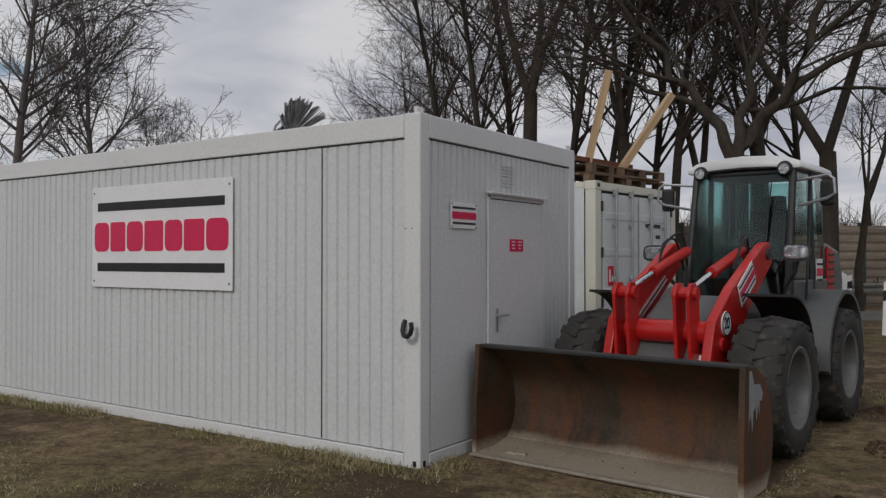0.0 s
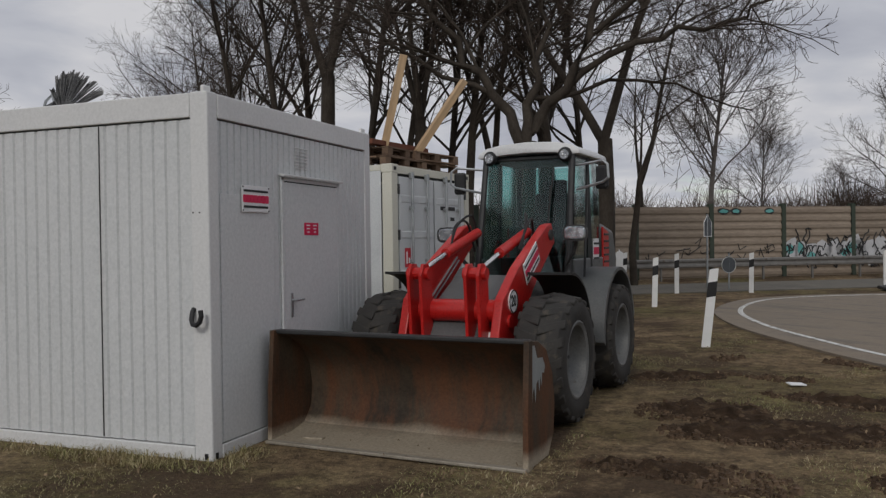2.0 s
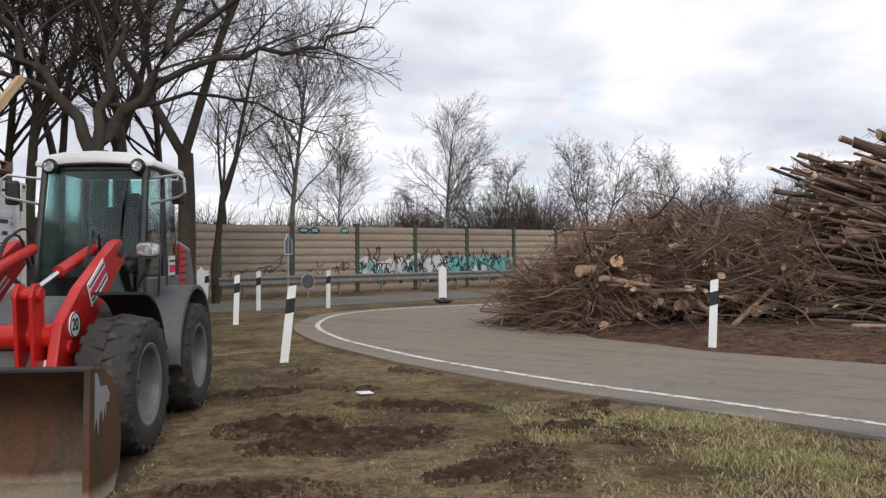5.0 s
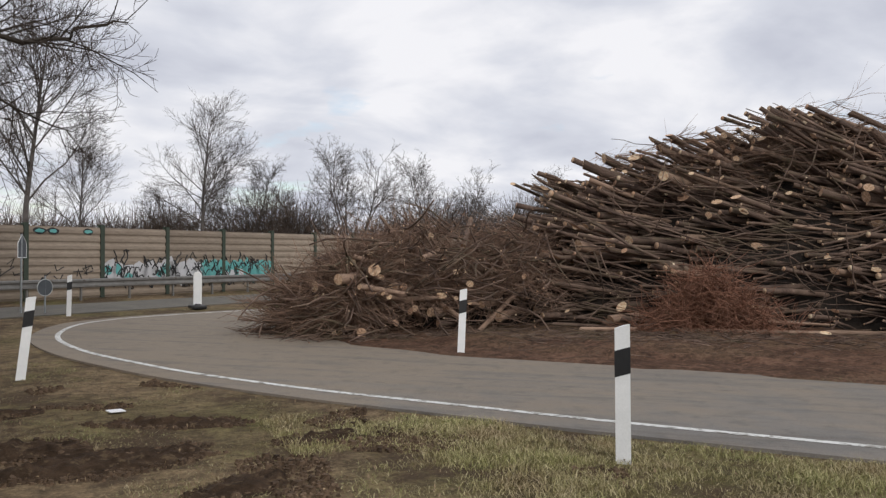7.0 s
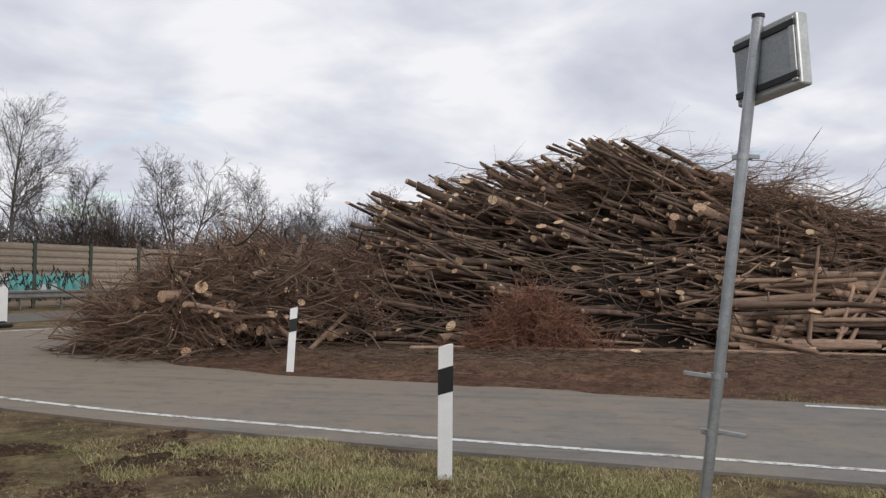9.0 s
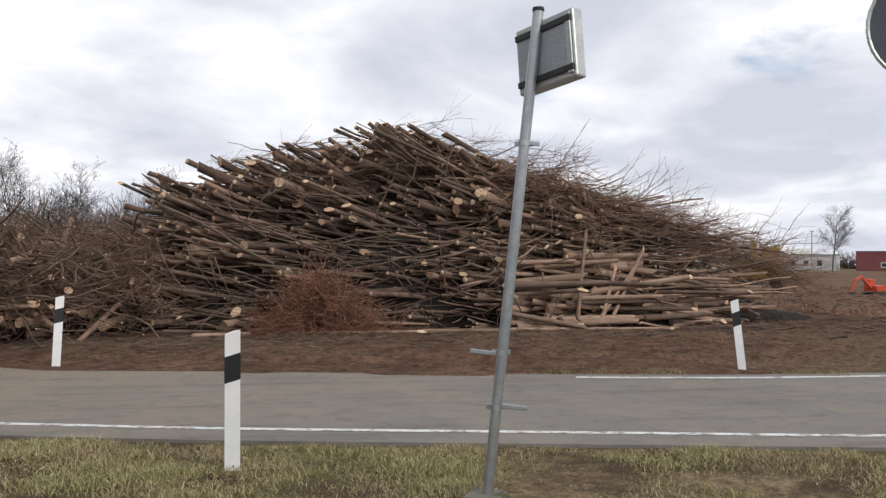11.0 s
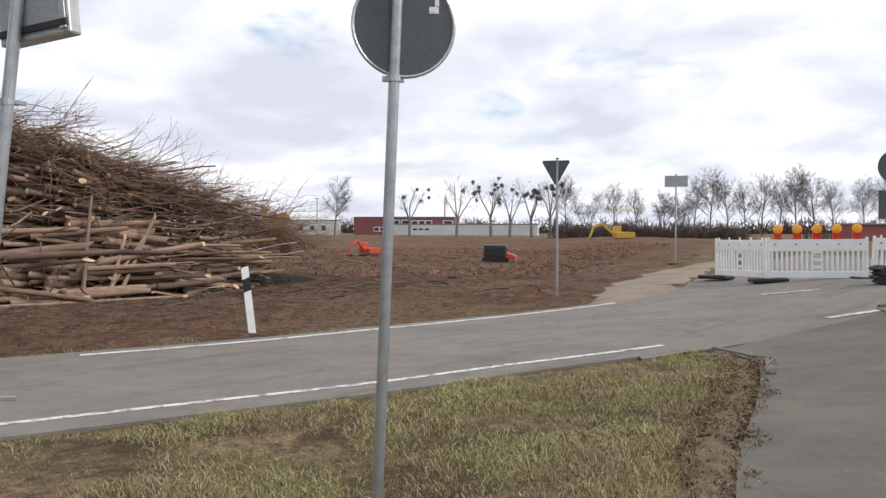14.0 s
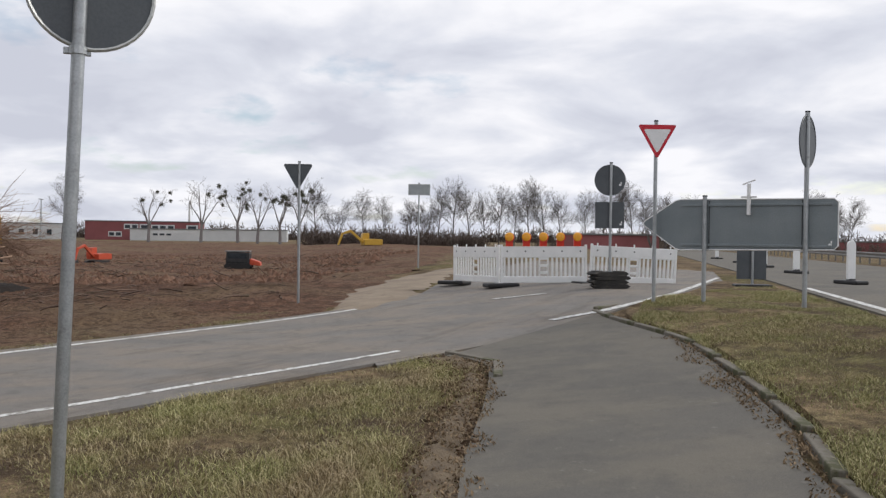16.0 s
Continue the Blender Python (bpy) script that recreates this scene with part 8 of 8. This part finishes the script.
def hall(name, az0, az1, dist, h, mat, label, windows):
    a, b = Vector((*polar(az0, dist), 0)), Vector((*polar(az1, dist * 0.98), 0))
    w = (b - a).length
    root = thing(name, pose(a.x, a.y, 0, 0, 0, math.degrees(math.atan2(b.y - a.y, b.x - a.x))), label, "building")
    part("wall", box((w / 2, 7.5, h / 2), (w, 15, h)), mat, root)
    part("roof", box((w / 2, 7.5, h + 0.12), (w + 0.3, 15.3, 0.25), bevel=0.04), M_RIM, root)
    for x0, z, ww, hh in windows:
        fr = part("window", box((x0 * w, -0.02, z), (ww, 0.08, hh)), M_PALEWALL, root, "pale window band")
        n = max(1, int(ww / 1.6))
        for k in range(n):
            part("pane", box((x0 * w - ww / 2 + ww * (k + 0.5) / n, -0.07, z), (ww / n * 0.72, 0.03, hh * 0.62)), M_DARKGLASS, fr)
    return root


hall("red_hall", 77.7, 84.7, 235, 4.9, M_BRICKRED, "flat-roofed red hall with pale window bands", ((0.40, 3.6, 3.6, 1.4), (0.52, 3.6, 2.6, 1.4), (0.68, 3.4, 6.0, 1.5), (0.94, 3.4, 3.0, 1.5), (0.26, 1.6, 3.4, 1.4)))
hall("pale_hall", 80.4, 90.5, 225, 2.9, M_PALEWALL, "long low white hall before the red one", ((0.2, 1.6, 5, 0.8),))
hall("pale_hall", 68.0, 76.6, 240, 4.0, M_PALEWALL, "long pale hall with a row of bays", tuple((0.08 + 0.09 * k, 1.9, 1.6, 2.2) for k in range(10)))
hall("red_roof_hall", 117.0, 131.0, 170, 1.7, M_BRICKRED, "low dark red hall beyond the main road", ())
# hall shape reused as a stand-in for a small red lorry-like object
hall("red_hall", 109.7, 110.5, 120, 2.3, M_BRICKRED, "dark red lorry-sized block behind the barrier", ())


def street_lamp(az, dist, h):
    root = thing("street_lamp", pose(*polar(az, dist), 0), "grey street lamp with two arms", "street lamp")
    part("pole", tube([(0, 0, 0), (0, 0, h)], [0.16, 0.10], 8), M_GALV, root)
    for s in (1, -1):
        part("lamp_head", box((s * 0.7, 0, h), (1.2, 0.35, 0.16), bevel=0.05), M_RIM, root)


street_lamp(75.2, 200, 9.0)


def wind_turbine():
    root = thing("wind_turbine", pose(*polar(84.0, 900), 0), "distant pale wind turbine", "wind turbine")
    part("tower", tube([(0, 0, 0), (0, 0, 36)], [1.4, 0.8], 10), M_PALEWALL, root)
    for k in range(3):
        a = radians(40 + 120 * k)
        part("blade", tube([(0, -1, 36), (12 * math.sin(a), -3.0, 36 + 15 * math.cos(a))], [0.7, 0.15], 6), M_PALEWALL, root)


wind_turbine()

litter = finish(box((0, 0, 0), (0.17, 0.11, 0.012), (4, 3, 25), 0.004), "litter_scrap", M_SIGNWHITE)
litter.matrix_world = pose(3.95, 4.25, turf_z(3.95, 4.25) + 0.03)
tagged(litter, "scrap of white paper lying on the grass", "litter")


# ---- clods and dead leaves on the trodden ground ----
def scatter(name, count, box2, keep, make, mat, seed, label, category):
    rng = random.Random(seed)
    vs, fs = [], []
    done = 0
    while done < count:
        x, y = rng.uniform(box2[0], box2[2]), rng.uniform(box2[1], box2[3])
        if not keep(x, y):
            continue
        done += 1
        make(rng, x, y, vs, fs)
    me = bpy.data.meshes.new(name)
    me.from_pydata(vs, [], fs)
    me.materials.append(mat)
    return tagged(new(name, me), label, category, kind="stuff")


def clod(rng, x, y, vs, fs):
    r = rng.uniform(0.008, 0.032) * (1.7 if rng.random() < 0.08 else 1)
    z = turf_z(x, y) + r * 0.2
    k = len(vs)
    vs += [(x + r * math.cos(a) * rng.uniform(0.7, 1.2), y + r * math.sin(a) * rng.uniform(0.7, 1.2), z - r * 0.4) for a in (0, 1.26, 2.51, 3.77, 5.03)]
    vs += [(x + r * 0.55 * math.cos(a) * rng.uniform(0.6, 1.3), y + r * 0.55 * math.sin(a) * rng.uniform(0.6, 1.3), z + r * rng.uniform(0.35, 0.7)) for a in (0.6, 1.9, 3.1, 4.4, 5.6)]
    fs += [(k + i, k + (i + 1) % 5, k + 5 + (i + 1) % 5, k + 5 + i) for i in range(5)] + [tuple(k + 5 + i for i in range(5))]


def leaf(rng, x, y, vs, fs):
    z = turf_z(x, y) + rng.uniform(0.015, 0.04)
    a, s = rng.uniform(0, 6.28), rng.uniform(0.008, 0.019)
    c, d = math.cos(a) * s, math.sin(a) * s
    k = len(vs)
    t = rng.uniform(-0.02, 0.02)
    vs += [(x - c, y - d, z + t), (x + d * 0.5, y - c * 0.5, z + rng.uniform(0, 0.02)), (x + c, y + d, z - t + 0.01), (x - d * 0.5, y + c * 0.5, z + rng.uniform(0, 0.02))]
    fs += [(k, k + 1, k + 2), (k, k + 2, k + 3)]


M_LEAF = bark_material("dead_leaf", (0.135, 0.092, 0.054), (0.300, 0.222, 0.140))
M_CLOD = bark_material("soil_clod", (0.050, 0.032, 0.020), (0.140, 0.094, 0.060))
trodden = lambda x, y: in_spot(x, y, 1.15) or (on_lawn(x, y) and noise.noise((x * 0.9, y * 0.9, 12.0)) > 0.30)
scatter("soil_clods", 7000, (2.3, -2.5, 8.0, 7.0), trodden, clod, M_CLOD, 4, "dark churned soil clods on the trodden grass", "soil")
scatter("dead_leaves", 3200, (-1.0, -7.5, 14.5, 8.0), on_lawn, leaf, M_LEAF, 6, "brown dead leaves scattered in the grass", "leaves")
edge = lambda x, y: abs(y - float(np.interp(x, PLX, PLY)) - 0.18) < 0.26 + 0.2 * noise.noise((x * 2, y * 2, 5.0)) or -0.12 < y - float(np.interp(x, IX, IY)) < 0.30 + 0.25 * noise.noise((x * 1.7, y * 1.7, 6.0))
scatter("dead_leaves", 7000, (5.0, -11.5, 13.6, -6.0), edge, leaf, M_LEAF, 7, "leaf litter along the path's edges", "leaves")
scatter("soil_clods", 600, (6.0, -8.2, 14.2, -6.0), lambda x, y: -0.05 < y - float(np.interp(x, PLX, PLY)) < 0.4 + 0.2 * noise.noise((x * 1.5, y * 1.5, 3.0)), clod, M_CLOD, 8, "loose soil along the path's edge", "soil")
mudk = lambda x, y: noise.noise((x * 0.7, y * 0.7, 2.0)) > -0.15 and 0.7 < (x - 9.4) * 0.62 * 1.0 + (y - 7.0) * 0.78 < 6.0
scatter("soil_clods", 9000, (9.0, -4.0, 26.0, 10.0), mudk, lambda r, x, y, v, f: clod(r, x, y, v, f), M_CLOD, 9, "mud clods between the road and the wood heap", "soil")


def field_clod(rng, x, y, vs, fs):
    r = rng.uniform(0.03, 0.13) * (1.8 if rng.random() < 0.06 else 1)
    z = field_z(x, y, 10.0) + 0.02
    k = len(vs)
    vs += [(x + r * math.cos(a) * rng.uniform(0.7, 1.3), y + r * math.sin(a) * rng.uniform(0.7, 1.3), z - r * 0.3) for a in (0, 1.26, 2.51, 3.77, 5.03)]
    vs.append((x + rng.uniform(-0.3, 0.3) * r, y + rng.uniform(-0.3, 0.3) * r, z + r * rng.uniform(0.4, 0.9)))
    fs += [(k + i, k + (i + 1) % 5, k + 5) for i in range(5)]


M_FIELDCLOD = bark_material("field_clod", (0.085, 0.044, 0.028), (0.220, 0.130, 0.088))
scatter("field_clods", 8500, (27, -14, 62, 24), lambda x, y: y > -8.0 - (x - 29) * 0.26 + 1.5 and noise.noise((x * 0.25, y * 0.25, 1.0)) > -0.25 * random.random(), field_clod, M_FIELDCLOD, 14, "brown clods and roots over the cleared field", "soil")
w = Wood()
rng = random.Random(15)
for k in range(650):
    x, y = rng.uniform(22, 52), rng.uniform(-9, 14)
    if y < -8.0 - (x - 29) * 0.26 + 1.2:
        continue
    q = Vector((x, y, (field_z(x, y, 10.0) if x > 31 else ground_z(x, y) + 0.1) + 0.05))
    a = rng.uniform(0, 6.28)
    r = rng.uniform(0.008, 0.03)
    w.stick(wander(rng, q, Vector((math.cos(a), math.sin(a), rng.uniform(0, 0.2))), rng.uniform(0.2, 0.8), 3, 0.2), r, r * 0.5, 4)
tagged(new("stick_litter", w.mesh("stick_litter", [M_LOGBARK])), "sticks and roots strewn over the cleared field", "litter", kind="stuff")
